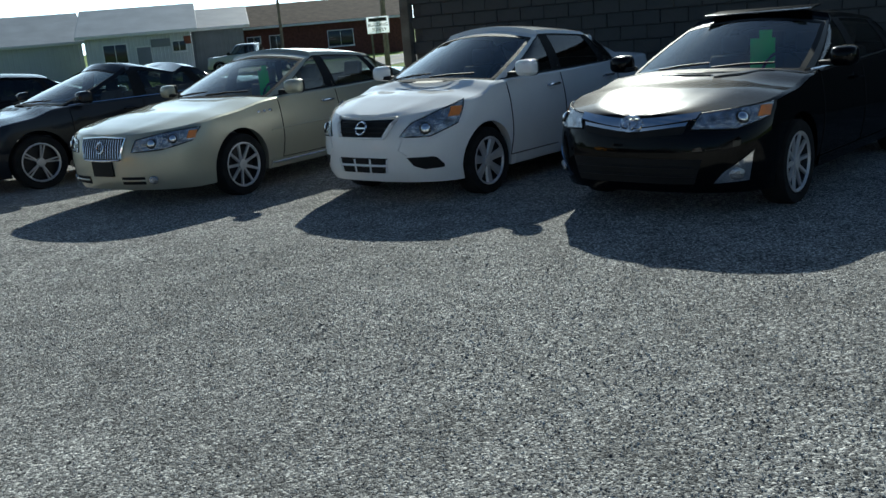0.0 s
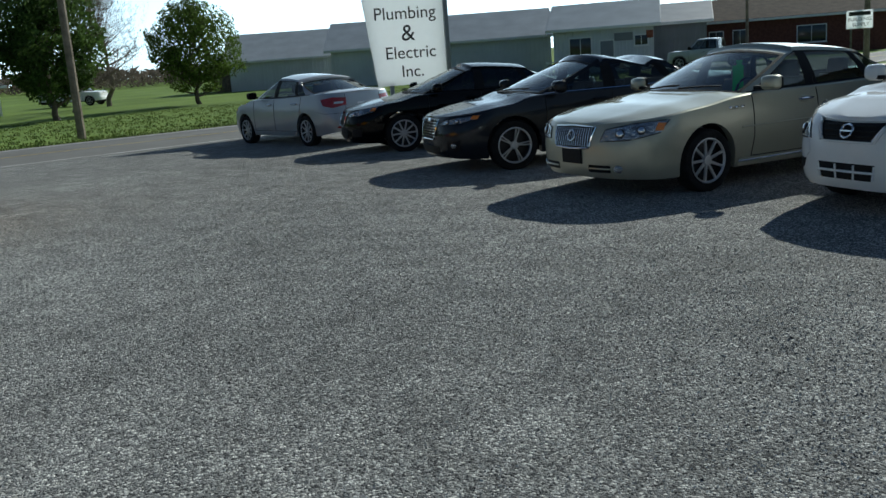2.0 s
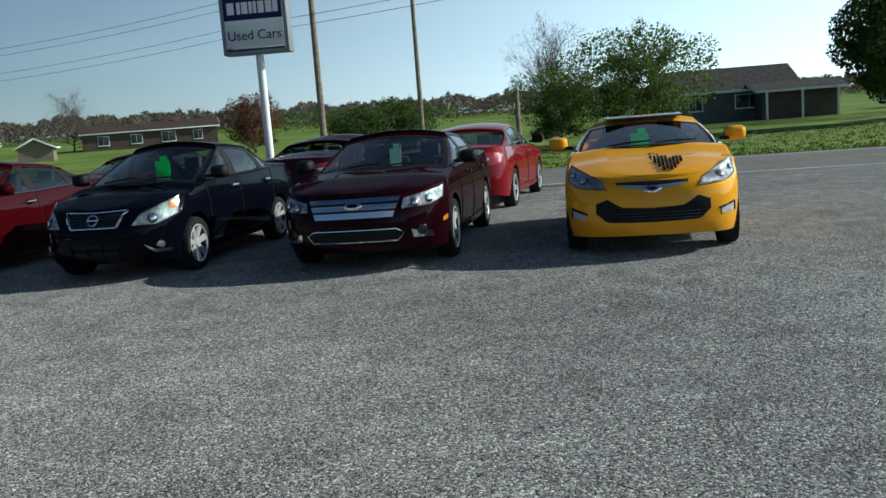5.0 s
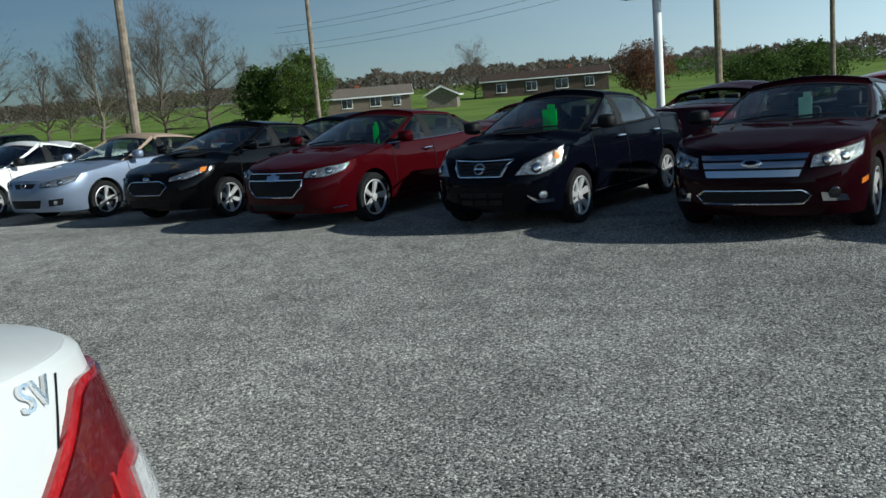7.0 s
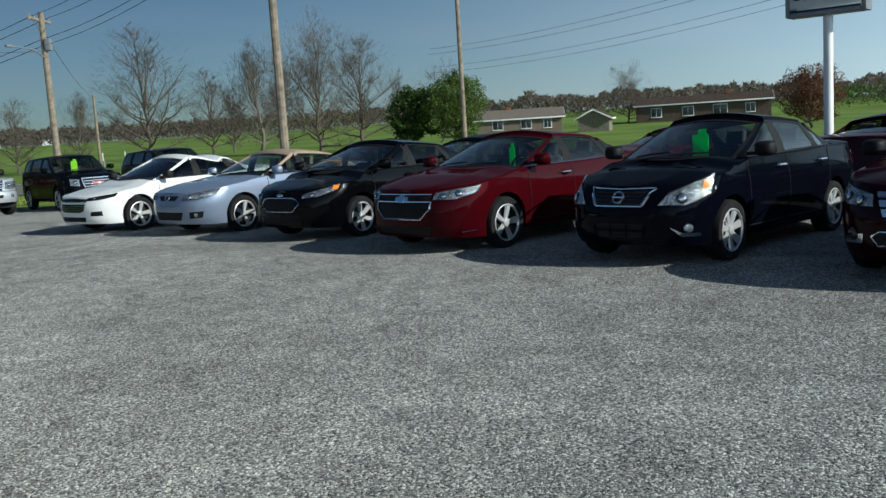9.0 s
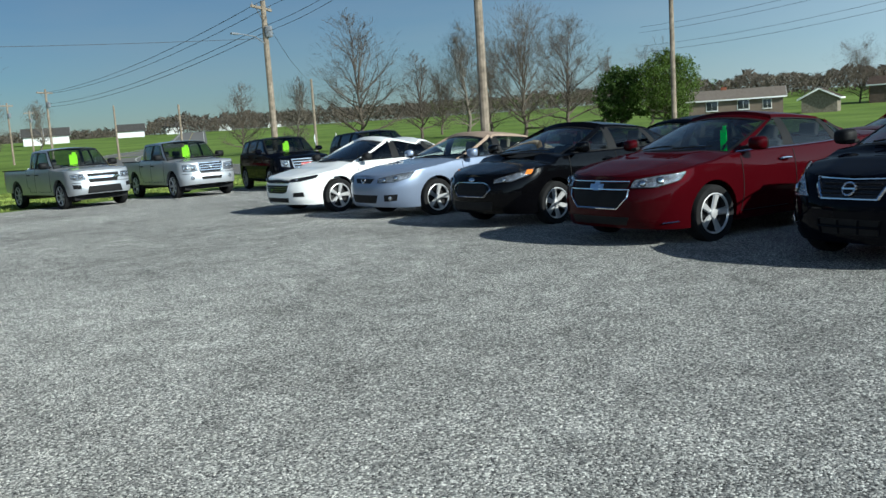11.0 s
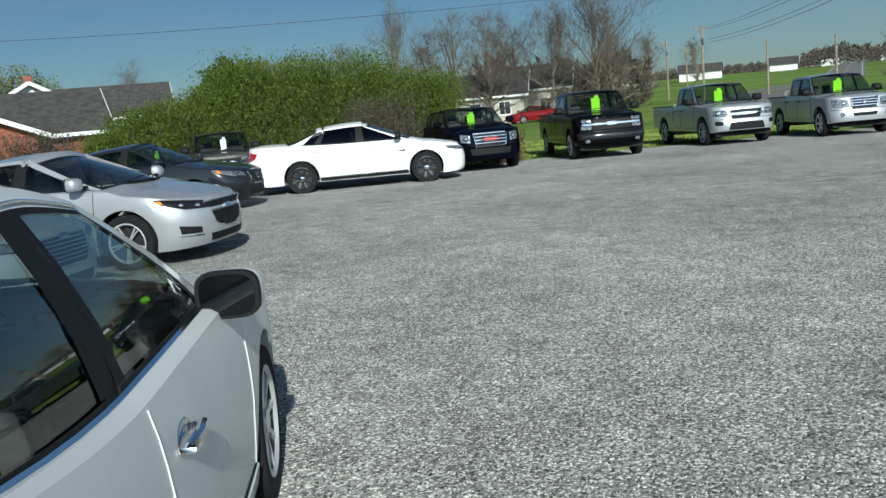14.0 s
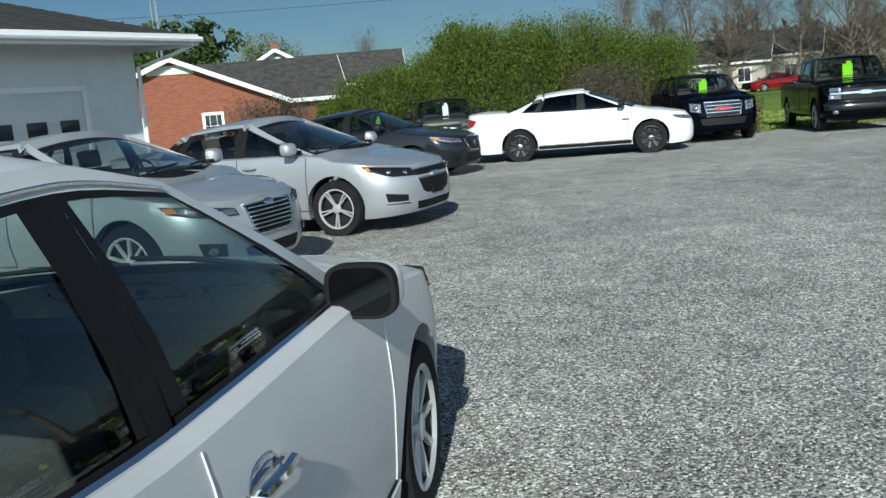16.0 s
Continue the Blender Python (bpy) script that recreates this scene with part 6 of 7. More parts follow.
def tree(name, h, spread, seed, leafmat=None, leaves=0, first=.18, limbs=22, tr=None, leaf=.16, bark=None, lift=.9, label="", category="tree", twigs=5, haze=0):
    """A leader with limbs up its whole length, branches and twigs on them; leaf clumps sit along the twigs. spread: half width over height."""
    rnd = random.Random(seed)
    V, F, ends = [], [], []
    r0 = tr or h * .02
    lead = [Vector((0, 0, -.2))]
    n = 9
    for i in range(n):
        lead.append(lead[-1] + Vector((rnd.gauss(0, .018) * h, rnd.gauss(0, .018) * h, (h * .58 + .2) / n)))
    tube(V, F, lead, [r0 * (1 - .92 * (i / n) ** .8) + .008 for i in range(n + 1)], 8)
    def branch(p, d, ln, r, lev):
        pts, rr = [p.copy()], [r]
        m = 5 if lev == 0 else 3
        q, dd = p.copy(), d.copy()
        for i in range(m):
            dd = (dd + Vector((rnd.gauss(0, .14), rnd.gauss(0, .14), rnd.gauss(.05, .10)))).normalized()
            q = q + dd * ln / m
            pts.append(q.copy())
            rr.append(max(.011, r * (1 - .8 * (i + 1) / m)))
            if lev >= 1:
                ends.append(q.copy())
        tube(V, F, pts, rr, 5 if lev == 0 else 3)
        if lev < 2:
            for k in range(twigs + (2 if lev == 0 else 0)):
                t = rnd.uniform(.25, 1.0)
                i = min(m - 1, int(t * m))
                b = pts[i].lerp(pts[i + 1], t * m - i)
                a = rnd.uniform(0, 6.283)
                side = Vector((math.cos(a), math.sin(a), rnd.uniform(-.1, .6)))
                branch(b, (dd * .7 + side * .8).normalized(), ln * rnd.uniform(.32, .55) * (1.1 - .4 * t), max(.006, rr[i] * .5), lev + 1)
    for k in range(limbs):
        t = first + (1 - first) * ((k + rnd.random()) / limbs)
        i = min(n - 1, int(t * n))
        p = lead[i].lerp(lead[i + 1], t * n - i)
        a = k * 2.4 + rnd.uniform(-.5, .5)
        u = (t - first) / (1 - first)
        ln = h * spread * (.80 + .25 * u) * rnd.uniform(.75, 1.15)
        el = lift * (.30 + 1.0 * u ** 1.3) + rnd.gauss(0, .15)
        d = Vector((math.cos(a) * math.cos(el), math.sin(a) * math.cos(el), math.sin(el)))
        branch(p, d, ln, r0 * .45 * (1 - .6 * u), 0)
    top = max(v.z for v in V)
    k = h / top
    V = [v * k for v in V]
    e = thing(name, Matrix(), label, category)
    mesh_ob("trunk", V, F, bark or BARK, e, smooth=60)
    if haze:
        # fine outer twigs filling a rounded crown
        TV, TF = [], []
        for i in range(haze):
            if i % 3:
                c = rnd.choice(ends) * k + Vector((rnd.gauss(0, 1), rnd.gauss(0, 1), rnd.gauss(0, 1))) * h * .02
            else:
                q = Vector((rnd.gauss(0, 1), rnd.gauss(0, 1), rnd.gauss(0, 1))).normalized()
                rr = (.92 + .25 * noise.noise(q * 2.4 + Vector((seed, 0, 0)))) * rnd.random() ** .35
                c = Vector((q.x * spread * 1.0, q.y * spread * 1.0, .60 + q.z * .40)) * h * rr + Vector((0, 0, h * .58 * (1 - rr)))
            d = (c - Vector((0, 0, h * .35))).normalized() + Vector((rnd.gauss(0, .45), rnd.gauss(0, .45), rnd.gauss(.25, .4)))
            d = d.normalized() * h * rnd.uniform(.025, .06)
            w = d.orthogonal().normalized() * rnd.uniform(.006, .012)
            o = len(TV)
            TV += [c - w, c + w, c + d]
            TF.append((o, o + 1, o + 2))
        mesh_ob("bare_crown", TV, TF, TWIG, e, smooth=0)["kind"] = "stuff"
    if leafmat and leaves:
        LV, LF = [], []
        for i in range(leaves):
            if i % 20 < 9:
                c = rnd.choice(ends) * k
                c = c + Vector((rnd.gauss(0, 1), rnd.gauss(0, 1), rnd.gauss(0, .8))) * h * .022
            else:
                # outer shell of the rounded crown, broken by gaps
                q = Vector((rnd.gauss(0, 1), rnd.gauss(0, 1), rnd.gauss(0, 1))).normalized()
                lump = noise.noise(q * 2.6 + Vector((seed, 0, 0)))
                if lump < -.22:
                    continue
                rr = (.90 + .30 * lump) * rnd.random() ** .22
                c = Vector((q.x * spread * 1.12, q.y * spread * 1.12, .55 + q.z * .43)) * h * rr + Vector((0, 0, h * .53 * (1 - rr)))
            s = leaf * rnd.uniform(.5, 1.3)
            nn = Vector((rnd.gauss(0, 1), rnd.gauss(0, 1), rnd.gauss(0, 1))).normalized()
            a = nn.orthogonal().normalized() * s
            b = nn.cross(a) * rnd.uniform(.5, .9)
            o = len(LV)
            LV += [c - a, c + b, c + a, c - b]
            LF.append((o, o + 1, o + 2, o + 3))
        mesh_ob("crown", LV, LF, leafmat, e, smooth=0)
    return e


def at_polar(az, d, c=(-3, 0)):
    x, y = c[0] + d * math.cos(radians(az)), c[1] + d * math.sin(radians(az))
    return x, y


def plant(e, az, d, s=1.0, rot=0, sink=.0):
    x, y = at_polar(az, d)
    e.matrix_world = pose(x, y, ground_z(x, y) - sink, 0, 0, rot) @ Matrix.Diagonal((s, s, s, 1))
    return e


def copy_at(e, az, d, s=1.0, rot=0):
    x, y = at_polar(az, d)
    o = copy_thing(e, pose(x, y, ground_z(x, y), 0, 0, rot))
    o.scale = (s, s, s)
    return o


grn = tree("leafy_tree", 8.6, .36, 11, LEAFDARK, 30000, .15, 26, .20, .105, label="round dark green leafy tree in the grass field", lift=1.1)
plant(grn, 139.0, 50, .92, 20)
pear = tree("leafy_tree", 6.6, .42, 12, LEAF, 24000, .17, 24, .17, .075, label="light green spring tree with pale blossom on a lawn", lift=1.0)
plant(pear, 130.9, 58, 1.02, 70)
will = tree("leafy_tree", 6.0, .66, 13, LEAF, 22000, .10, 24, .16, .070, label="wide half-leafed green tree beyond the road", lift=.9, haze=6000)
plant(will, 153.5, 42, .95, 40)
copy_at(will, 158.5, 46, .72, 140)
rust = tree("russet_tree", 5.6, .5, 14, LEAFRED, 12000, .10, 20, .16, .08, label="russet budding tree beside the brick house", haze=5000)
plant(rust, 178.8, 84, 1.0, 10)
bush = tree("green_bush", 3.4, .62, 15, LEAFDARK, 18000, .02, 22, .10, .065, label="broad dark green bush beyond the road", category="bush", lift=.7)
plant(bush, 171.5, 44, .85, 0)
copy_at(bush, 169.3, 47, .95, 90)
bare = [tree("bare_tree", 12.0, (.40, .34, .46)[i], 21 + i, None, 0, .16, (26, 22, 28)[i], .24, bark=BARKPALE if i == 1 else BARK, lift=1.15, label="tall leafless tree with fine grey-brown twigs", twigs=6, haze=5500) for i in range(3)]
for i, (b, az, d, s) in enumerate(((bare[0], -140.8, 84, 1.06), (bare[1], -104.6, 84, 1.02), (bare[2], -151.0, 86, 1.12))):
    plant(b, az, d, s, 50 * i)
for i, (az, d, s) in enumerate(((-144.6, 110, .88), (-147.6, 100, 1.06), (-149.0, 110, 1.0), (-153.8, 100, 1.05), (-156.0, 120, .85), (-170.5, 150, .85), (-107.6, 92, .95), (-113.8, 80, .86), (-116.4, 80, 1.14), (-109.9, 82, .84), (-117.6, 92, .80), (-111.6, 90, .95), (-100.8, 110, .85), (-119.3, 150, .85), (-116.8, 160, .85), (-133.6, 92, .60), (-137.0, 96, .66), (-97.0, 100, .72), (138.4, 62, .95), (136.6, 70, .90), (159.5, 66, .72), (117.5, 90, .55), (-122, 190, .8), (-158.8, 110, .85), (-105.9, 98, .85), (-88.0, 70, .62), (-145.9, 125, .85))):
    copy_at(bare[i % 3], az, d, s, 37 * i)
ever = tree("evergreen_tree", 7.0, .32, 31, LEAFDARK, 9000, .08, 24, .16, .15, label="dark evergreen among the bare trees", lift=.5)
plant(ever, -157.0, 92, .95)
copy_at(pear, -159.8, 90, 1.15, 33)
copy_at(ever, -94.0, 62, .95, 60)
copy_at(ever, -77.3, 52, 1.05, 10)
copy_at(ever, -75.4, 56, 1.0, 70)
pale = tree("leafy_tree", 7.0, .42, 41, LEAFPALE, 12000, .16, 22, .15, .08, label="pale budding tree behind the houses")
plant(pale, -82.2, 66, 1.02)
copy_at(pale, -98.0, 58, .85, 50)
copy_at(pale, -96.0, 60, .85, 80)


# far woods: brown-grey and green bands of many small clumps
def woods(name, az0, az1, d, h0, h1, n, material, seed, label, size=1.2):
    rnd = random.Random(seed)
    V, F = [], []
    for i in range(n):
        az = rnd.uniform(az0, az1)
        dd = d * rnd.uniform(.9, 1.25)
        x, y = at_polar(az, dd)
        hh = h0 + (h1 - h0) * (.5 + .5 * noise.noise(Vector((az * .55, seed, 0))) + .45 * noise.noise(Vector((az * 2.6, seed, 5))))
        z = ground_z(x, y) + hh * rnd.random() ** .7
        s = size * rnd.uniform(.25, .7)
        a = rnd.uniform(0, 6.3)
        t = Vector((math.cos(a), math.sin(a), rnd.gauss(0, .7))) * s * .24
        u = Vector((rnd.gauss(0, .6), rnd.gauss(0, .6), rnd.uniform(.2, 1))) * s * rnd.uniform(.6, 1.3)
        c = Vector((x, y, z))
        o = len(V)
        V += [c - t, c + t, c + u]
        F.append((o, o + 1, o + 2))
    return tagged(mesh_ob(name, V, F, material, smooth=0), label, "woods", "", "stuff")


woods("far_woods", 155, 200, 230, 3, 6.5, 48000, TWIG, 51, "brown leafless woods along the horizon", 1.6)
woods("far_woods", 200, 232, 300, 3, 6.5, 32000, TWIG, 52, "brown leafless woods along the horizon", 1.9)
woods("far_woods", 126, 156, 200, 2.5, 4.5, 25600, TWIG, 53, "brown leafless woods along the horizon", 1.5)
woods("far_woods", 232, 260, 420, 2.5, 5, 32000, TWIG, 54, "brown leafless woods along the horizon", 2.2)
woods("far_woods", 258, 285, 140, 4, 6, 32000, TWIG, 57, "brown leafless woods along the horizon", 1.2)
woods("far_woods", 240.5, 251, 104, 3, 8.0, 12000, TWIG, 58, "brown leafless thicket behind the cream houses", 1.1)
woods("far_greens", 166, 178, 190, 2.5, 4.5, 5000, LEAFDARK, 55, "dark green cedar belt along the horizon", 1.2)
woods("far_greens", 196, 215, 250, 3, 6, 2500, LEAF, 56, "budding green woods along the horizon", 1.2)


# hedge behind the parked cars: upright twigs with young leaves
def hedge(name, x0, y0, x1, y1, h, depth, n, seed, material, twig, label, profile=False):
    rnd = random.Random(seed)
    V, F, TV, TF = [], [], [], []
    d = Vector((x1 - x0, y1 - y0, 0))
    nn = Vector((-d.y, d.x, 0)).normalized()
    for i in range(n):
        t = rnd.random()
        w = rnd.gauss(0, .42)
        b = Vector((x0, y0, 0)) + d * t + nn * max(-1, min(1, w)) * depth
        b.z = ground_z(b.x, b.y)
        hh = h * (.82 + .22 * noise.noise(Vector((t * 14, seed, 0)))) * (1 - .28 * min(1, abs(w)) ** 2) * rnd.uniform(.80, 1.08)
        if profile:
            hh *= min(1.0, .50 + 1.15 * t) * (1 - .55 * max(0, t - .62))
        lean = Vector((rnd.gauss(0, .13), rnd.gauss(0, .13), 1))
        if rnd.random() < (.08 if profile else .6):
            tube(TV, TF, [b, b + lean * hh * .55, b + lean * hh], [.012, .008, .003], 3)
        for k in range(26 if profile else 14):
            f = 1 - rnd.random() ** 1.5 * .95
            p = b + lean * hh * f + Vector((rnd.gauss(0, .10), rnd.gauss(0, .10), rnd.gauss(0, .05)))
            s = rnd.uniform(.022, .050)
            a = rnd.uniform(0, 6.3)
            u = Vector((math.cos(a) * .5, math.sin(a) * .5, rnd.uniform(.4, 1.2))) * s * 1.5
            v = Vector((-math.sin(a), math.cos(a), rnd.gauss(0, .3))) * s * .6
            o = len(V)
            V += [p, p + u * .5 + v, p + u, p + u * .5 - v]
            F.append((o, o + 1, o + 2, o + 3))
    e = thing(name, Matrix(), label, "hedge")
    e["kind"] = "stuff"
    mesh_ob("foliage", V, F, material, e, smooth=0)["kind"] = "stuff"
    mesh_ob("twigs", TV, TF, twig, e, smooth=0)["kind"] = "stuff"
    return e


hedge("hedge", -.9, -31.2, -12.6, -29.8, 4.4, 1.2, 9500, 61, HEDGE, TWIG, "tall untrimmed hedge with yellow-green spring leaves", True)
hedge("bare_shrub", -8.8, -27.6, -10.6, -27.6, 2.6, .5, 420, 62, TWIG, TWIG, "leafless brown twiggy shrub at the hedge's end")
hedge("bare_shrub", 1.6, -29.4, -.6, -29.4, 2.5, .5, 360, 63, TWIG, TWIG, "leafless brown twiggy shrub before the hedge")
hedge("russet_shrub", -13.2, -26.6, -12.4, -24.4, 1.15, .4, 420, 64, LEAFRED, TWIG, "low russet-leaved shrub beside the black pickup")


# ---- buildings ----
BLOCK = mat("dark_painted_block", (.095, .092, .088), .9, 0, .12, 2, .35, 40, spec=.15)
MORTAR = mat("mortar", (.10, .10, .098), .95, 0, .1, 6)
WHITEWALL = mat("white_painted_wall", (.64, .65, .65), .75, 0, .06, 1.2, .1, 30)
SIDING = mat("white_metal_siding", (.62, .64, .66), .45, 0.1, .06, .8)
METALROOF = mat("galvanised_roof", (.50, .52, .52), .4, .35, .1, .8)
GREYMETAL = mat("grey_metal_siding", (.22, .23, .25), .5, .2, .1, .9)
SHINGLE = mat("asphalt_shingle", (.075, .071, .068), .95, 0, .25, 3, .5, 25, spec=.1)
BROWNROOF = mat("brown_shingle", (.075, .055, .045), .95, 0, .25, 2, .5, 25, spec=.1)
BRICK = mat("red_brick", (.28, .095, .058), .9, 0, .25, 5, .3, 40, color2=(.16, .055, .04), spec=.15)
def brickwork(m):
    """Courses and joints of brick over a wall's length and height."""
    n, l = m.node_tree.nodes, m.node_tree.links
    b = n["Principled BSDF"]
    tc = n.new("ShaderNodeTexCoord")
    sp = n.new("ShaderNodeSeparateXYZ")
    ad = n.new("ShaderNodeMath")
    cb = n.new("ShaderNodeCombineXYZ")
    br = n.new("ShaderNodeTexBrick")
    br.inputs["Scale"].default_value = 1.0
    br.inputs["Brick Width"].default_value, br.inputs["Row Height"].default_value = .21, .075
    br.inputs["Mortar Size"].default_value = .010
    br.inputs["Color1"].default_value, br.inputs["Color2"].default_value = (.31, .085, .042, 1), (.20, .056, .030, 1)
    br.inputs["Mortar"].default_value = (.20, .135, .105, 1)
    l.new(tc.outputs["Object"], sp.inputs[0])
    l.new(sp.outputs[0], ad.inputs[0])
    l.new(sp.outputs[1], ad.inputs[1])
    l.new(ad.outputs[0], cb.inputs[0])
    l.new(sp.outputs[2], cb.inputs[1])
    l.new(cb.outputs[0], br.inputs["Vector"])
    l.new(br.outputs["Color"], b.inputs["Base Color"])


brickwork(BRICK)
TRIM = mat("white_trim_paint", (.78, .78, .77), .6, 0, .04, 2)
WOODGREY = mat("weathered_wood", (.22, .19, .15), .9, 0, .25, 4, .4, 40, spec=.15)
POLEWOOD = mat("utility_pole_wood", (.27, .22, .17), .9, 0, .25, 5, .4, 60, spec=.15)


def frame_m(x, y, yaw, z=None):
    return pose(x, y, ground_z(x, y) if z is None else z, 0, 0, yaw)


def house(name, m, w, d, h, rise, wall, roof, label, over=.45, windows=(), doors=(), chimney=None, gable=True):
    """A gabled house: w along local x (ridge), d along y, front face at local y = 0 looking to -y. windows: (x, z, w, h)."""
    e = thing(name, m, label, "house")
    V = [(-w / 2, 0, -.3), (w / 2, 0, -.3), (w / 2, d, -.3), (-w / 2, d, -.3), (-w / 2, 0, h), (w / 2, 0, h), (w / 2, d, h), (-w / 2, d, h), (-w / 2, d / 2, h + rise), (w / 2, d / 2, h + rise)]
    F = [(0, 1, 5, 4), (2, 3, 7, 6), (1, 2, 6, 9, 5), (3, 0, 4, 8, 7)]
    mesh_ob("wall", V, F, wall, e, smooth=0)
    k = rise / (d / 2)
    t = .14
    ex, ey = w / 2 + over, over
    V, F = [], []
    for sgn in (0, 1):
        y0, y1 = (-ey, d / 2) if not sgn else (d + ey, d / 2)
        z0 = h - k * ey
        o = len(V)
        for zz in (0, t):
            V += [(-ex, y0, z0 + zz + .02), (ex, y0, z0 + zz + .02), (ex, y1, h + rise + zz + .02), (-ex, y1, h + rise + zz + .02)]
        F += [(o, o + 1, o + 2, o + 3), (o + 4, o + 7, o + 6, o + 5), (o, o + 4, o + 5, o + 1), (o + 1, o + 5, o + 6, o + 2), (o + 3, o + 2, o + 6, o + 7), (o, o + 3, o + 7, o + 4)]
    mesh_ob("roof", V, F, roof, e, smooth=0)
    box("fascia", 2 * ex, .04, .18, pose(0, -ey - .02, h - k * ey + .05), TRIM, e)
    for sx in (-1, 1):
        ln = math.hypot(d / 2 + ey, rise + k * ey)
        for sy in (0, 1):
            ang = math.degrees(math.atan2(rise, d / 2)) * (1 if not sy else -1)
            yy = (-ey + d / 2) / 2 if not sy else (d + ey + d / 2) / 2
            box("barge_board", .05, ln, .2, pose(sx * (ex + .01), yy, h + rise / 2 - k * ey / 2 + .04, ang, 0, 0), TRIM, e)
    for wx, wz, ww, wh in windows:
        win = box("window", ww + .14, .07, wh + .14, pose(wx, -.015, wz), TRIM, e)
        box("pane", ww, .03, wh, pose(0, -.03, 0), HOUSEGLASS, win, bevel=.003)
        box("glazing_bar", .035, .03, wh, pose(0, -.042, 0), TRIM, win, bevel=.004)
        box("window_sill", ww + .24, .12, .05, pose(0, -.06, -wh / 2 - .09), TRIM, win, bevel=.006)
    for dx, dw, dh, dm in doors:
        o = box("door", dw, .06, dh, pose(dx, -.02, dh / 2), dm, e)
        box("door_frame", dw + .16, .03, dh + .08, pose(0, .012, .04), TRIM, o)
    if chimney:
        cx, cy, ch = chimney
        box("chimney", .7, .5, ch, pose(cx, cy, h + rise * .6 + ch / 2), BRICK, e)
    return e


def ribs(e, w, h, n, material, y=-.015, x0=0, z0=0):
    V, F = [], []
    for i in range(n):
        x = x0 - w / 2 + w * (i + .5) / n
        o = len(V)
        for dx, dy in ((-.03, 0), (-.012, -.02), (.012, -.02), (.03, 0)):
            V += [(x + dx, y + dy, z0 + .02), (x + dx, y + dy, z0 + h)]
        for j in range(3):
            F.append((o + 2 * j, o + 2 * j + 2, o + 2 * j + 3, o + 2 * j + 1))
    o = mesh_ob("siding_rib", V, F, material, e, smooth=0)
    o["kind"] = "stuff"


# block wall building behind the first row
WX, WY, WYAW = -.55, 15.4, -30.0
WLEN, WHT = 19.0, 3.15
bw = thing("block_building", pose(WX, WY, ground_z(WX, WY), 0, 0, WYAW), "low building of dark painted concrete blocks", "building")
box("wall_core", WLEN, 9.0, WHT + .3, pose(WLEN / 2 + .01, 4.62, WHT / 2 - .15), MORTAR, bw, bevel=.01)
box("roof_edge", WLEN + .3, 9.4, .16, pose(WLEN / 2, 4.6, WHT + .07), BROWNROOF, bw)
box("corner_post", .16, .16, WHT, pose(-.06, .02, WHT / 2), WOODGREY, bw)
blk = bmesh.new()
box_bm(blk, .392, .10, .192, Matrix(), .008, 1)
blk_me = bpy.data.meshes.new("block")
blk.to_mesh(blk_me)
blk.free()
blk_me.materials.append(BLOCK)
blk_half = blk_me.copy()
for v in blk_half.vertices:
    v.co.x *= .49
BLOCKS = (bw, blk_me, blk_half)

# white garage building beside the lot
GX, GY, GYAW = 2.15, -21.2, 60.0
gb = thing("garage_building", frame_m(GX, GY, GYAW), "white painted garage building with shingle roof and roller door", "building")
gl = 12.0
V = [(0, 0, -.3), (gl, 0, -.3), (gl, -9, -.3), (0, -9, -.3), (0, 0, 3.3), (gl, 0, 3.3), (gl, -9, 3.3), (0, -9, 3.3)]
mesh_ob("wall", V, [(0, 4, 5, 1), (1, 5, 6, 2), (2, 6, 7, 3), (3, 7, 4, 0)], WHITEWALL, gb, smooth=0)
V = [(-.7, 1.25, 3.32), (gl + .7, 1.25, 3.32), (gl + .7, -4.5, 5.1), (3.6, -4.5, 5.1), (-.7, -9.7, 3.32), (gl + .7, -9.7, 3.32)]
mesh_ob("roof", V, [(0, 1, 2, 3), (4, 3, 2, 5), (0, 3, 4)], SHINGLE, gb, smooth=0)
box("soffit", gl + 1.4, 10.9, .04, pose(gl / 2, -4.25, 3.29), TRIM, gb)
box("fascia", gl + 1.4, .05, .24, pose(gl / 2, 1.26, 3.28), TRIM, gb)
box("fascia", .05, 10.9, .24, pose(-.72, -4.25, 3.28), TRIM, gb)
V, F = [], []
tube(V, F, [(-.70, 1.36, 3.28), (gl + .7, 1.36, 3.3)], [.065, .065], 8)
mesh_ob("gutter", V, F, TRIM, gb)
V, F = [], []
tube(V, F, [(-.55, 1.30, 3.2), (-.30, .75, 2.98), (-.02, .08, 2.8), (-.02, .06, .1)], [.045] * 4, 8)
mesh_ob("downpipe", V, F, TRIM, gb)
k = math.atan2(1.78, 5.75)
for i in range(24):
    f = i / 24
    box("shingle_course", gl + 1.4 - 4.3 * f, .27, .018, pose(gl / 2 + 2.15 * f, 1.25 - 5.75 * f - .12, 3.345 + 1.78 * f + .045, -math.degrees(k) + 1.5, 0, 0), SHINGLE, gb, bevel=.004)
gd = box("garage_door", 2.75, .06, 2.3, pose(2.95, .0, 1.15), WHITEWALL, gb, "white sectional garage door with small dark windows")
for i in range(4):
    box("door_panel", 2.7, .03, .52, pose(0, .035, -.87 + .57 * i), WHITEWALL, gd, bevel=.015)
for i in range(4):
    box("door_window", .46, .03, .30, pose(-.98 + .78 * i, .045, .48), HOUSEGLASS, gd)
box("door_frame", 3.0, .05, .12, pose(2.95, .03, 2.4), TRIM, gb)
box("door_frame", .12, .05, 2.4, pose(1.50, .03, 1.2), TRIM, gb)

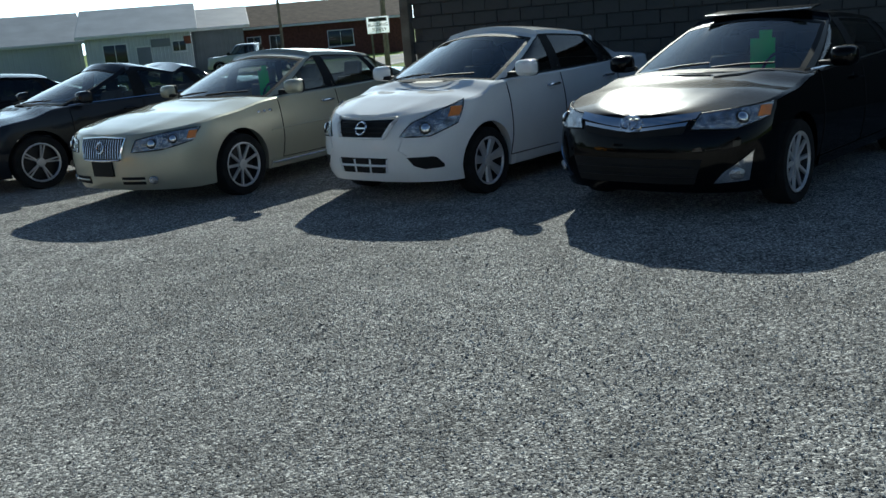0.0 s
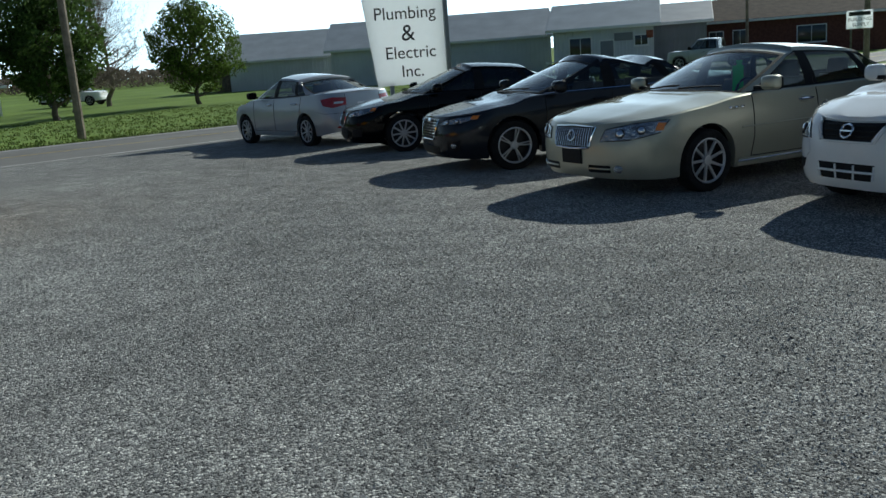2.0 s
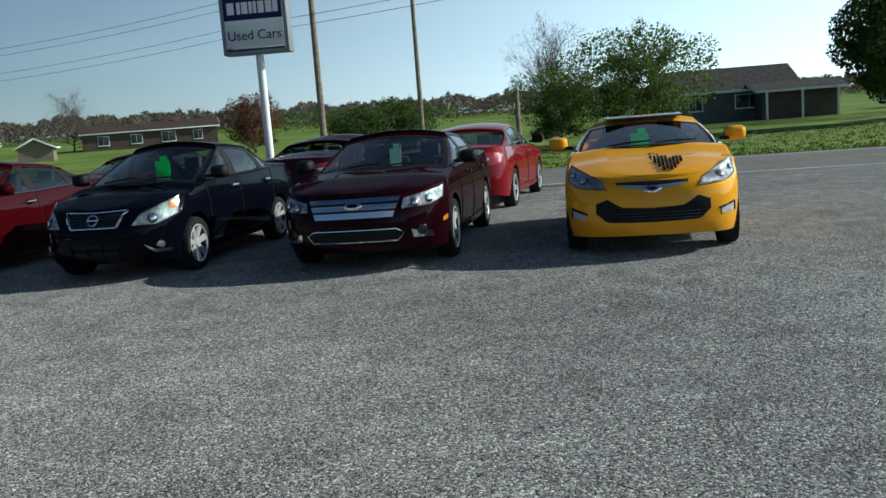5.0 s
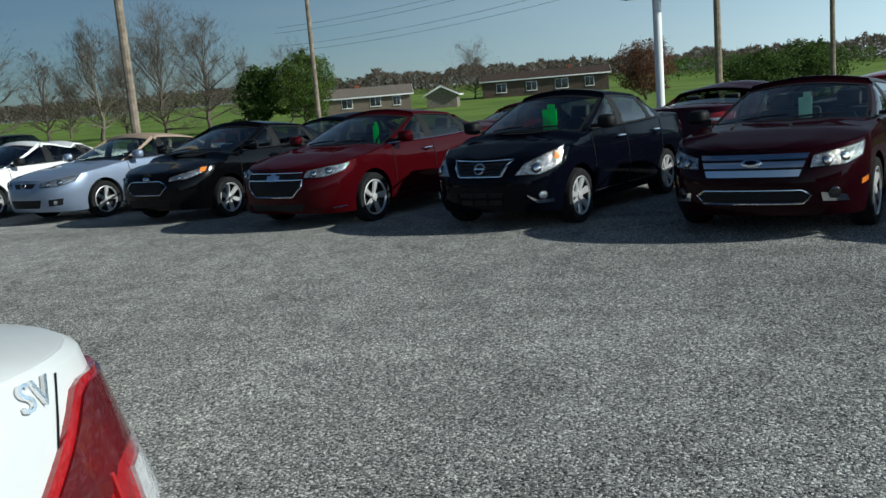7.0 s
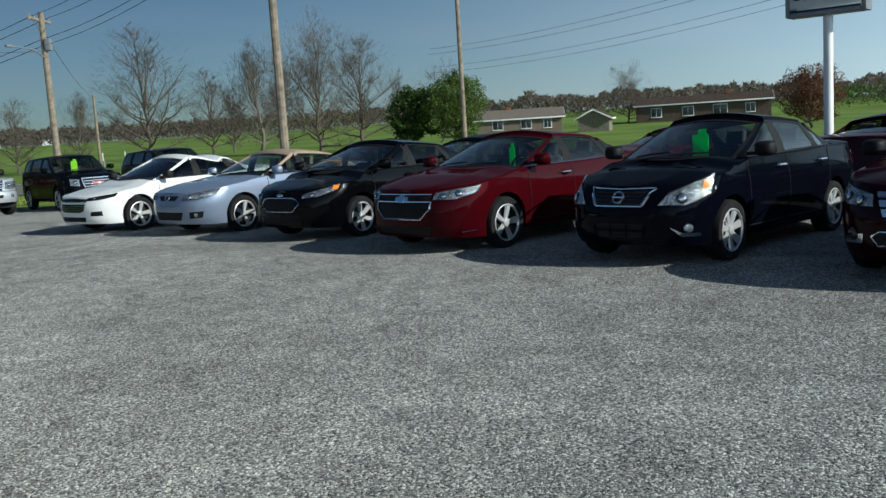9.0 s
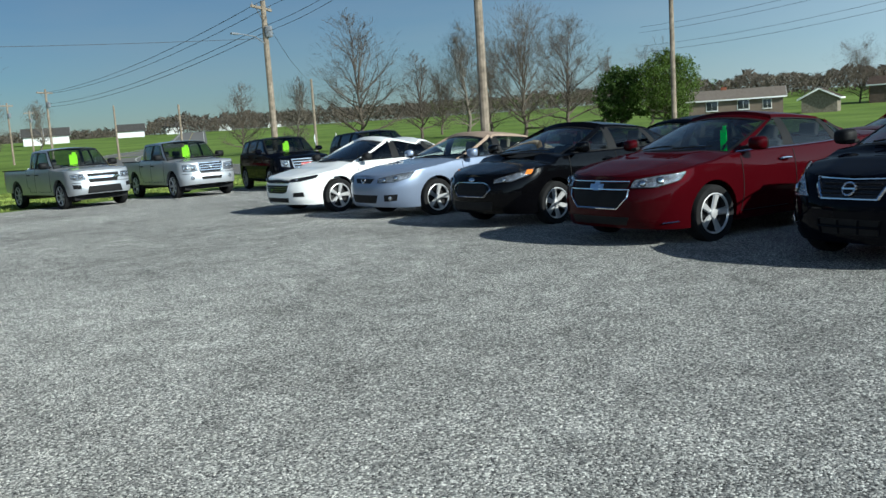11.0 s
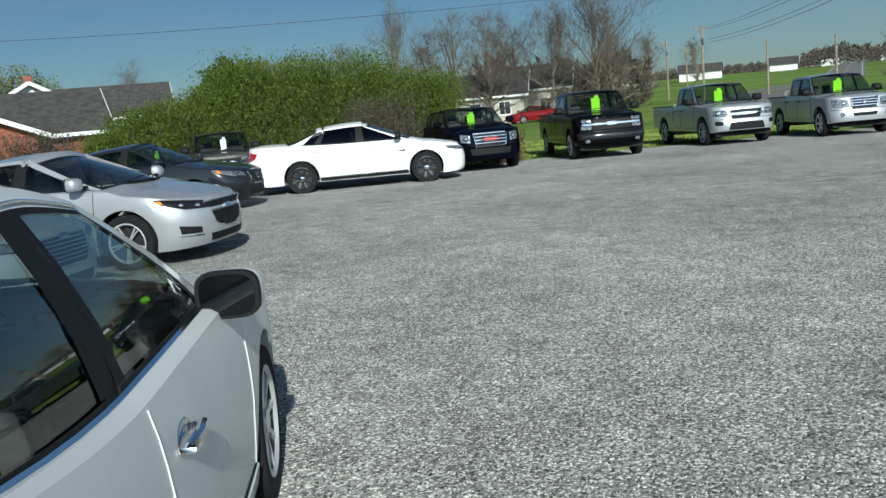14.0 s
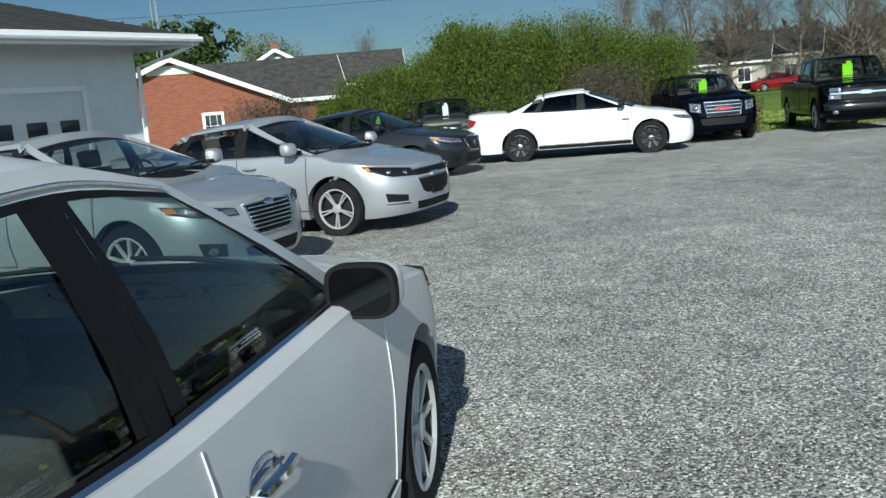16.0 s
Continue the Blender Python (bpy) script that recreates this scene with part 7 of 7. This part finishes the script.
# brick house with white gables behind the hedge
def gable_to(az, d, w, dep, c=(-3.8, -.8)):
    """Pose of a house whose gable end looks to c from that bearing and distance."""
    gx, gy = at_polar(az, d + w / 2, c)
    yx, yy = math.cos(radians(az + 90)), math.sin(radians(az + 90))
    return frame_m(gx - yx * dep / 2, gy - yy * dep / 2, az)


bh = house("brick_house", gable_to(-75.7, 42, 10, 9.2), 10, 9.2, 2.35, 1.95, BRICK, SHINGLE, "red brick house with white gable trim and grey shingle roof")
box("gable_panel", .05, 2.0, .38, pose(-5.03, 4.6, 3.9), TRIM, bh, "white boarded gable peak")
for yy in (3.0, 6.4):
    gw = box("window", .09, .95, 1.2, pose(-5.02, yy, 1.35), TRIM, bh, "white framed window with small panes")
    box("pane", .03, .70, .95, pose(-.04, 0, 0), HOUSEGLASS, gw)
    for q in (-.15, .15):
        box("glazing_bar", .03, .02, .95, pose(-.055, q, 0), TRIM, gw, bevel=.003)
    box("glazing_bar", .03, .70, .02, pose(-.055, 0, 0), TRIM, gw, bevel=.003)
bh2 = house("white_house", gable_to(-82.0, 56, 8, 4.8), 8, 4.8, 3.9, 1.35, WHITEWALL, SHINGLE, "white gabled house with dark shingle roof and brick chimney", chimney=(-.5, 2.4, 1.2))
def wing(name, az, d, w, dep, h, rise, wall, label):
    """A house wing whose ridge runs across the line of sight from the lot."""
    x, y = at_polar(az, d, (-3.8, -.8))
    return house(name, frame_m(x, y, az - 90), w, dep, h, rise, wall, SHINGLE, label)


wing("brick_house", -80.2, 44.5, 8.5, 8.0, 2.35, 1.9, BRICK, "main wing of the red brick house with shingle roof")
wing("white_house", -86.0, 60, 7.5, 7.0, 3.2, 1.9, WHITEWALL, "low main wing of the white house behind the hedge")
# slim lattice mast behind the garage
mx, my = at_polar(-75.3, 46, (-3.8, -.8))
ms = thing("radio_mast", frame_m(mx, my, 0), "slim steel lattice aerial mast", "mast")
V, F = [], []
for k in range(3):
    a = 2.1 * k
    tube(V, F, [(.16 * math.cos(a), .16 * math.sin(a), -.1), (.16 * math.cos(a), .16 * math.sin(a), 9)], [.022, .022], 4)
    for i in range(22):
        b = 2.1 * (k + 1)
        tube(V, F, [(.16 * math.cos(a), .16 * math.sin(a), .4 * i), (.16 * math.cos(b), .16 * math.sin(b), .4 * i + .2)], [.01, .01], 3)
mesh_ob("lattice", V, F, GREYMETAL, ms)

# houses beyond the road and fields
def put(az, d):
    x, y = at_polar(az, d)
    return x, y
x, y = put(148.5, 68)
h1 = house("ranch_house", frame_m(x, y, 148.5 - 90 + 14), 9.0, 7, 2.3, 1.5, mat("dark_siding", (.12, .13, .135), .8, 0, .15, 1), SHINGLE, "low dark ranch house with hipped grey roof", windows=((1.2, 1.4, 1.9, .9), (-2.6, 1.4, .9, .9)), chimney=(-1.0, 3.5, .6))
x, y = put(144.6, 67)
h1b = house("carport", frame_m(x, y, 148.5 - 90 + 14), 5.2, 5, 2.0, .45, mat("brown_siding", (.10, .075, .06), .8, 0, .15, 1), SHINGLE, "dark carport joined to the ranch house")
for dx in (-2.4, 0, 2.4):
    box("post", .14, .14, 2.0, pose(dx, -.5, 1.0), TRIM, h1b)
x, y = put(-175.0, 146)
# brick darkened in its base colour to stand for the front's shade
h2 = house("brick_ranch_house", frame_m(x, y, 185 - 90), 20.0, 9.0, 2.7, 1.1, mat("shaded_brick", (.085, .06, .045), .9, 0, .2, 2), BROWNROOF, "long low brick ranch house with dark roof", windows=((-7, 1.5, 1.5, 1.3), (-2.2, 1.5, 1.6, 1.3), (2.6, 1.5, 2.0, 1.4), (7, 1.5, 1.3, 1.3)), chimney=(4, 4.2, 1.1))
# slab added over the end wall, its brighter brick standing for sunlight
box("sunlit_end_wall", .10, 8.4, 2.8, pose(-10.08, 4.4, 1.3), BRICK, h2, "orange-red brick end wall, coloured as lit by the sun")
x, y = put(-163.8, 128)
h3 = house("bungalow", frame_m(x, y, 196 - 90), 12.0, 8, 2.2, 1.2, mat("tan_siding", (.17, .13, .10), .8, 0, .1, 1), mat("tan_shingle", (.17, .14, .115), .95, 0, .2, 3), "tan bungalow with porch and brown roof", windows=((-3, 1.4, 1.4, 1.2), (1, 1.4, 1.4, 1.2), (4, 1.3, 1.0, 1.1)), chimney=(-1.5, 4, 1.0))
x, y = put(-169.5, 120)
h4 = house("shed", frame_m(x, y, 185), 4.0, 4.0, 1.8, 1.0, WOODGREY, BROWNROOF, "small weathered gabled shed")
x, y = put(-109.6, 84)
h5 = house("white_house", frame_m(x, y, 160 - 5), 6.5, 9.0, 2.6, 2.0, mat("cream_siding", (.46, .43, .36), .8, 0, .12, 1), SHINGLE, "cream gabled house among bare trees", windows=((-1.2, 1.4, 1.0, 1.1), (1.5, 1.4, 1.0, 1.1)))
x, y = put(-112.2, 90)
h6 = house("white_house", frame_m(x, y, 158 - 5), 7.5, 9.0, 3.0, 2.2, mat("cream_siding_2", (.50, .47, .40), .8, 0, .12, 1), SHINGLE, "cream gabled house among bare trees", windows=((1.5, 1.4, 1.0, 1.1),))
for az, d, w, hh in ((-122.9, 250, 7, 1.8), (-121.6, 240, 5, 1.9), (-129.5, 300, 6, 2), (-132.5, 310, 5, 2), (-127.0, 280, 9, 1.6), (-135.5, 320, 6, 2), (-117.8, 230, 6, 2)):
    x, y = put(az, d)
    house("white_house", frame_m(x, y, az + 180 + 90 + 180), w * .8, 8, hh, 1.8, WHITEWALL, SHINGLE, "small white house on the far hillside", windows=((0, 1.5, 1.2, 1.2),))

# trades buildings beyond the first row
def shed(name, az, d, yaw, w, dep, h, rise, wall, roof, label, **k):
    x, y = put(az, d)
    e = house(name, frame_m(x, y, yaw), w, dep, h, rise, wall, roof, label, **k)
    return e
s1 = shed("metal_building", 105.6, 62, 15, 6.6, 9, 3.0, 1.6, SIDING, METALROOF, "white metal shop building with a sloping galvanised roof", windows=((-1.5, 1.75, 1.4, 1.15), (2.5, 1.95, .8, .6)), doors=((.25, .85, 2.05, GREYMETAL),))
ribs(s1, 6.5, 2.9, 28, SIDING)
box("shop_sign", 1.2, .04, .5, pose(1.35, -.04, 2.25), GREYMETAL, s1, "small dark notice board")
box("shop_sign", .45, .04, .5, pose(3.05, -.04, 2.3), BRICK, s1, "small red notice board")
for i in range(5):
    box("porch_rail", .06, .06, .9, pose(-3.6 + i * .9, -1.4, .45), TRIM, s1)
box("porch_rail", 3.8, .05, .08, pose(-1.8, -1.4, .9), TRIM, s1)
box("porch_rail", 3.8, .05, .08, pose(-1.8, -1.4, .45), TRIM, s1)
s2 = shed("metal_building", 102.2, 68, 13, 6.0, 12, 3.0, 1.4, GREYMETAL, GREYMETAL, "dark grey ribbed metal shed")
ribs(s2, 5.9, 2.9, 20, GREYMETAL)
s3 = shed("metal_building", 116.0, 70, 27, 17, 10, 2.9, 2.0, SIDING, METALROOF, "long low white metal warehouse with pale roof")
ribs(s3, 16.8, 2.8, 50, SIDING)
s4 = shed("metal_building", 124.8, 84, 35, 14, 12, 2.7, 2.4, SIDING, METALROOF, "white metal barn with a low rounded roof")
ribs(s4, 13.8, 2.6, 40, SIDING)
s5 = shed("open_shed", 128.6, 86, 38, 6.0, 8, 2.6, .8, WOODGREY, METALROOF, "open-fronted pole shed with stacked timber")
for i in range(7):
    box("timber", .25, .3, 2.2, pose(-2.6 + i * .85, -.2, 1.1), POLEWOOD, s5)
s6 = shed("brick_store", 95.6, 76, 6, 14.5, 12, 2.9, 1.75, mat("dark_red_brick", (.15, .055, .04), .9, 0, .25, 5), BROWNROOF, "brown-roofed brick store with low canopy", windows=((-5, 1.5, 1.0, 1.2), (-3.2, 1.5, 1.0, 1.2), (2, 1.5, 2.0, 1.2)))
x, y = put(100.5, 60)
lot2 = sheet("far_forecourt", [[(x - 10 + i * 3, y - 2 + j * 2.0) for j in range(5)] for i in range(12)], ASPHALT, .02, "pale asphalt forecourt before the store", "pavement")

# ---- signs ----
def text(name, body, size, m, material, parent, ext=.006, label=""):
    cu = bpy.data.curves.new(name, "FONT")
    cu.body, cu.size, cu.extrude = body, size, ext
    cu.align_x, cu.align_y = "CENTER", "CENTER"
    ob = new(name, cu)
    dg = bpy.context.evaluated_depsgraph_get()
    me = bpy.data.meshes.new_from_object(ob.evaluated_get(dg))
    bpy.data.objects.remove(ob)
    me.materials.clear()
    me.materials.append(material)
    o = new(name, me)
    o.parent = parent
    o.matrix_local = m
    if label:
        o["label"] = label
    return o


SIGNWHITE = paper("white_acrylic_sign", (.88, .90, .91), .66)
sx, sy = -13.73, 23.48
syaw = math.degrees(math.atan2(sy, sx)) - 90 + 6
ps = thing("trade_sign", pose(sx, sy, ground_z(sx, sy), 0, 0, syaw), "tall white plumbing and electric trade sign with black letters", "sign")
V, F = [], []
for yy in (-.09, .09):
    V += [(-1.00, yy, .98), (1.05, yy, 1.0), (1.05, yy, 4.7), (-1.42, yy, 4.7)]
F = [(0, 1, 2, 3), (4, 7, 6, 5), (0, 4, 5, 1), (1, 5, 6, 2), (2, 6, 7, 3), (3, 7, 4, 0)]
mesh_ob("panel", V, F, SIGNWHITE, ps, smooth=0)
box("side_frame", .12, .26, 3.9, pose(1.13, 0, 2.8), GREYMETAL, ps)
for q in (-.6, .7):
    box("post", .12, .12, 1.2, pose(q, 0, .45), GREYMETAL, ps)
sv_q, sv_z = -(near.stot - .585), near.ztop(near.xr) - .022
sv_n = near.N(sv_q, sv_z)
sv_t = Vector((0, 0, 1)).cross(sv_n).normalized()
sv_m = Matrix((sv_t, sv_n.cross(sv_t), sv_n)).transposed().to_4x4()
sv_m.translation = near.P(sv_q, sv_z) + sv_n * .006
text("trim_badge", "SV", .068, sv_m, CHROME, near.ob, .004, "chrome trim letters")
for i, (wd, dx) in enumerate(((.16, -.58), (.10, -.36), (.18, -.18), (.16, .06), (.12, .26), (.14, .46))):
    box("name_bar", wd, .02, .34 if i in (0, 2, 3) else .24, pose(dx - .05, -.105, 3.62), INK, ps)
text("lettering", "Plumbing", .50, pose(-.08, -.10, 3.02, 90, 0, 0), INK, ps)
text("lettering", "&", .66, pose(-.02, -.10, 2.45, 90, 0, 0), INK, ps)
text("lettering", "Electric", .50, pose(.02, -.10, 1.90, 90, 0, 0), INK, ps)
text("lettering", "Inc.", .48, pose(.04, -.10, 1.36, 90, 0, 0), INK, ps)

SIGNBLUE = paper("blue_acrylic_sign", (.016, .026, .13), .4)
lx, ly = -20.65, 1.05
ls = thing("dealer_sign", pose(lx, ly, ground_z(lx, ly) + .22, 0, 0, 72), "blue and white used cars box sign on a pale steel pole", "sign")
for sgn in (-1, 1):
    box("cabinet_side", .09, .42, 1.75, pose(sgn * .665, 0, 3.92), GREYMETAL, ls, bevel=.03)
    box("cabinet_edge", 1.24, .42, .08, pose(0, 0, 3.92 + sgn * .835), GREYMETAL, ls, bevel=.02)
box("back_panel", 1.24, .02, 1.60, pose(0, .20, 3.92), SIGNWHITE, ls, bevel=.004)
box("cabinet_rail", 1.24, .03, .10, pose(0, -.20, 3.70), TRIM, ls, bevel=.004)
V, F = [], []
tube(V, F, [(0, 0, -.4), (0, 0, 3.1)], [.085, .085], 14)
mesh_ob("pole", V, F, TRIM, ls)
box("blue_panel", 1.24, .02, .95, pose(0, -.215, 4.22), SIGNBLUE, ls, bevel=.004)
box("white_panel", 1.24, .02, .46, pose(0, -.215, 3.42), SIGNWHITE, ls, bevel=.004)
for wd, dx in ((.15, -.46), (.08, -.29), (.13, -.16), (.07, -.03), (.07, .06), (.13, .19), (.13, .35), (.11, .49)):
    box("name_bar", wd, .015, .24, pose(dx, -.232, 3.98), TRIM, ls, bevel=.01)
text("lettering", "Used Cars", .27, pose(0, -.228, 3.42, 90, 0, 0), SIGNBLUE, ls)
box("stripe", 1.24, .016, .035, pose(0, -.218, 3.14), SIGNBLUE, ls, bevel=.003)

bx, by = at_polar(94.0, 40, (0, 0))
bs = thing("supply_sign", pose(bx, by, ground_z(bx, by), 0, 0, 4), "small white building supply sign with black letters", "sign")
box("panel", .95, .06, .70, pose(0, 0, 2.1), SIGNWHITE, bs)
box("name_bar", .78, .02, .15, pose(0, -.04, 2.32), INK, bs)
text("lettering", "BUILDING", .19, pose(0, -.035, 2.10, 90, 0, 0), INK, bs)
text("lettering", "SUPPLY", .19, pose(.05, -.035, 1.90, 90, 0, 0), INK, bs)
box("post", .08, .08, 1.9, pose(-.3, .03, .85), WOODGREY, bs)

# ---- poles and wires ----
def upole(name, x, y, h, r, arm=True, lamp_arm=None, label="weathered wooden utility pole", yaw=20):
    e = thing(name, frame_m(x, y, yaw), label, "utility pole", "utility poles along the road")
    V, F = [], []
    tube(V, F, [(0, 0, -.2), (0, 0, h * .5), (0, 0, h)], [r, r * .88, r * .72], 10)
    mesh_ob("pole", V, F, POLEWOOD, e)
    if arm:
        box("crossarm", 2.2, .11, .13, pose(0, -.1, h - .35), POLEWOOD, e)
        V, F = [], []
        for q in (-1, -.5, .5, 1):
            tube(V, F, [(q, -.1, h - .30), (q, -.1, h - .14)], [.035, .02], 6)
        mesh_ob("insulator", V, F, GREYMETAL, e)
        V, F = [], []
        tube(V, F, [(-.6, -.1, h - .38), (0, -.1, h - .9), (.6, -.1, h - .38)], [.02] * 3, 5)
        mesh_ob("brace", V, F, GREYMETAL, e)
        box("transformer", .3, .3, .55, pose(.05, .22, h - 1.5), GREYMETAL, e, bevel=.08)
    if lamp_arm:
        V, F = [], []
        tube(V, F, [(0, 0, lamp_arm), (.8, -.2, lamp_arm + .35), (2.0, -.5, lamp_arm + .42)], [.035, .03, .025], 6)
        mesh_ob("lamp_arm", V, F, GREYMETAL, e)
        box("lamp_head", .5, .16, .1, pose(2.2, -.55, lamp_arm + .4, 0, 0, -14), GREYMETAL, e, bevel=.04)
    return (x, y, ground_z(x, y) + h)


PD = upole("utility_pole", -35.6, -32.0, 8.4, .17, True, 6.3)
PC = upole("utility_pole", -25.9, -13.8, 9.6, .145, False)
PS = upole("slim_pole", -35.8, -11.6, 8.8, .10, False, label="slim wooden service pole")
PA = upole("utility_pole", -43.5, 4.3, 9.6, .17, False)
PB = upole("slim_pole", -43.5, 9.0, 9.4, .12, False, label="slim dark wooden pole")
PR = upole("utility_pole", -24.3, 20.3, 9.0, .14, False)
upole("short_post", -36.5, 11.6, 2.7, .12, False, label="short leaning wooden post")
xs = at_polar(-138.0, 82)
PE = upole("utility_pole", xs[0], xs[1], 6.6, .14, False)
for az, d, h in ((-122.6, 95, 7.6), (-126.2, 110, 6.2), (-129.9, 92, 5.4), (-121.6, 150, 7.0), (-120.5, 120, 7.4)):
    x, y = at_polar(az, d)
    upole("utility_pole", x, y, h, .13, az > -123)
x, y = at_polar(99.9, 58, (0, 0))
upole("slim_pole", x, y, 9.0, .10, False, label="slim dark wooden pole")
x, y = at_polar(93.6, 41.5, (0, 0))
upole("slim_pole", x, y, 6.0, .13, False, label="slim dark wooden pole")
WIRE = mat("wire", (.02, .02, .022), .5, .3, .1, 3)


def wire(a, b, sag, r=.012):
    V, F = [], []
    a, b = Vector(a), Vector(b)
    pts = []
    for i in range(17):
        t = i / 16
        p = a.lerp(b, t)
        p.z -= sag * 4 * t * (1 - t)
        pts.append(p)
    tube(V, F, pts, [r] * 17, 4)
    o = mesh_ob("overhead_wire", V, F, WIRE, smooth=60)
    return tagged(o, "thin black overhead power line", "wire", "overhead lines")


def up(p, dz, dx=0):
    return (p[0] + dx, p[1], p[2] + dz)
for dz, dx in ((-.2, -.5), (-.2, .5), (-1.2, 0), (-1.5, 0)):
    wire(up(PD, dz, dx), up(PC, dz, dx), .45)
    wire(up(PC, dz, dx), (-14.0 + dx, 17.0, 8.6 + dz), .5)
    x, y = at_polar(-122.6, 95)
    wire(up(PD, dz, dx), (x + dx, y, ground_z(x, y) + 7.4 + dz), .7, .016)
for dz, dx in ((0, 0), (-.4, .3), (-1.3, 0), (-1.7, 0)):
    wire(up(PR, dz, dx), (-45.5 + dx, 1.5, 7.9 + dz), .35)
    wire((-45.5 + dx, 1.5, 7.9 + dz), (-64.0 + dx, -24.0, 7.3 + dz), .5)
wire(up(PC, -.1), up(PS, -.2), .2)
wire(up(PS, -.3), up(PA, -.3), .4)
wire(up(PA, -.3), up(PB, -.3), .1)
wire(up(PD, -1.8), (16.0, -52.0, 7.2), .8, .014)
wire(up(PD, -.8), up(PE, -.2), .5)

# small white roadside notices, a mailbox and far parked vehicles
for x, y, w in ((-38.5, -30.5, .5), (-33.0, -27.0, .45)):
    e = thing("road_sign", frame_m(x, y, 40), "small white roadside notice on a thin post", "sign")
    box("plate", w, .03, w * .75, pose(0, 0, 1.6), PAPER, e)
    box("post", .05, .05, 1.5, pose(0, .03, .75), GREYMETAL, e)
x, y = at_polar(-111.4, 79)
car("red_sedan", "bright red car parked before a cream house", "car", x, y, 10, sedan(2.7, 4.6, 1.76, 1.45, .9, P_BRIGHTRED, wheel=TW5, gravel=0, far=True), group="distant parked vehicles")
x, y = at_polar(137.5, 78)
car("white_pickup", "white pickup truck parked by the trees", "pickup truck", x, y, 20, pickup(3.3, 5.5, 1.9, 1.8, .95, P_WHITE, wheel=TW5, gravel=0, far=True), group="distant parked vehicles")
x, y = at_polar(100.6, 58)
car("silver_pickup", "silver pickup truck parked by the brick store", "pickup truck", x, y, 175, pickup(3.3, 5.5, 1.9, 1.8, .95, P_SILVER, wheel=TW5, gravel=0, far=True), group="distant parked vehicles")

# ---- blocks of the dark wall ----
bw_, full_, half_ = BLOCKS
for r in range(15):
    for c in range(20):
        x = .2 + c * .4 + (.2 if r % 2 else 0)
        o = new("block", full_)
        o.parent = bw_
        o.matrix_local = pose(x, .085 + .004 * ((c * 7 + r * 3) % 3), .1 + r * .2)
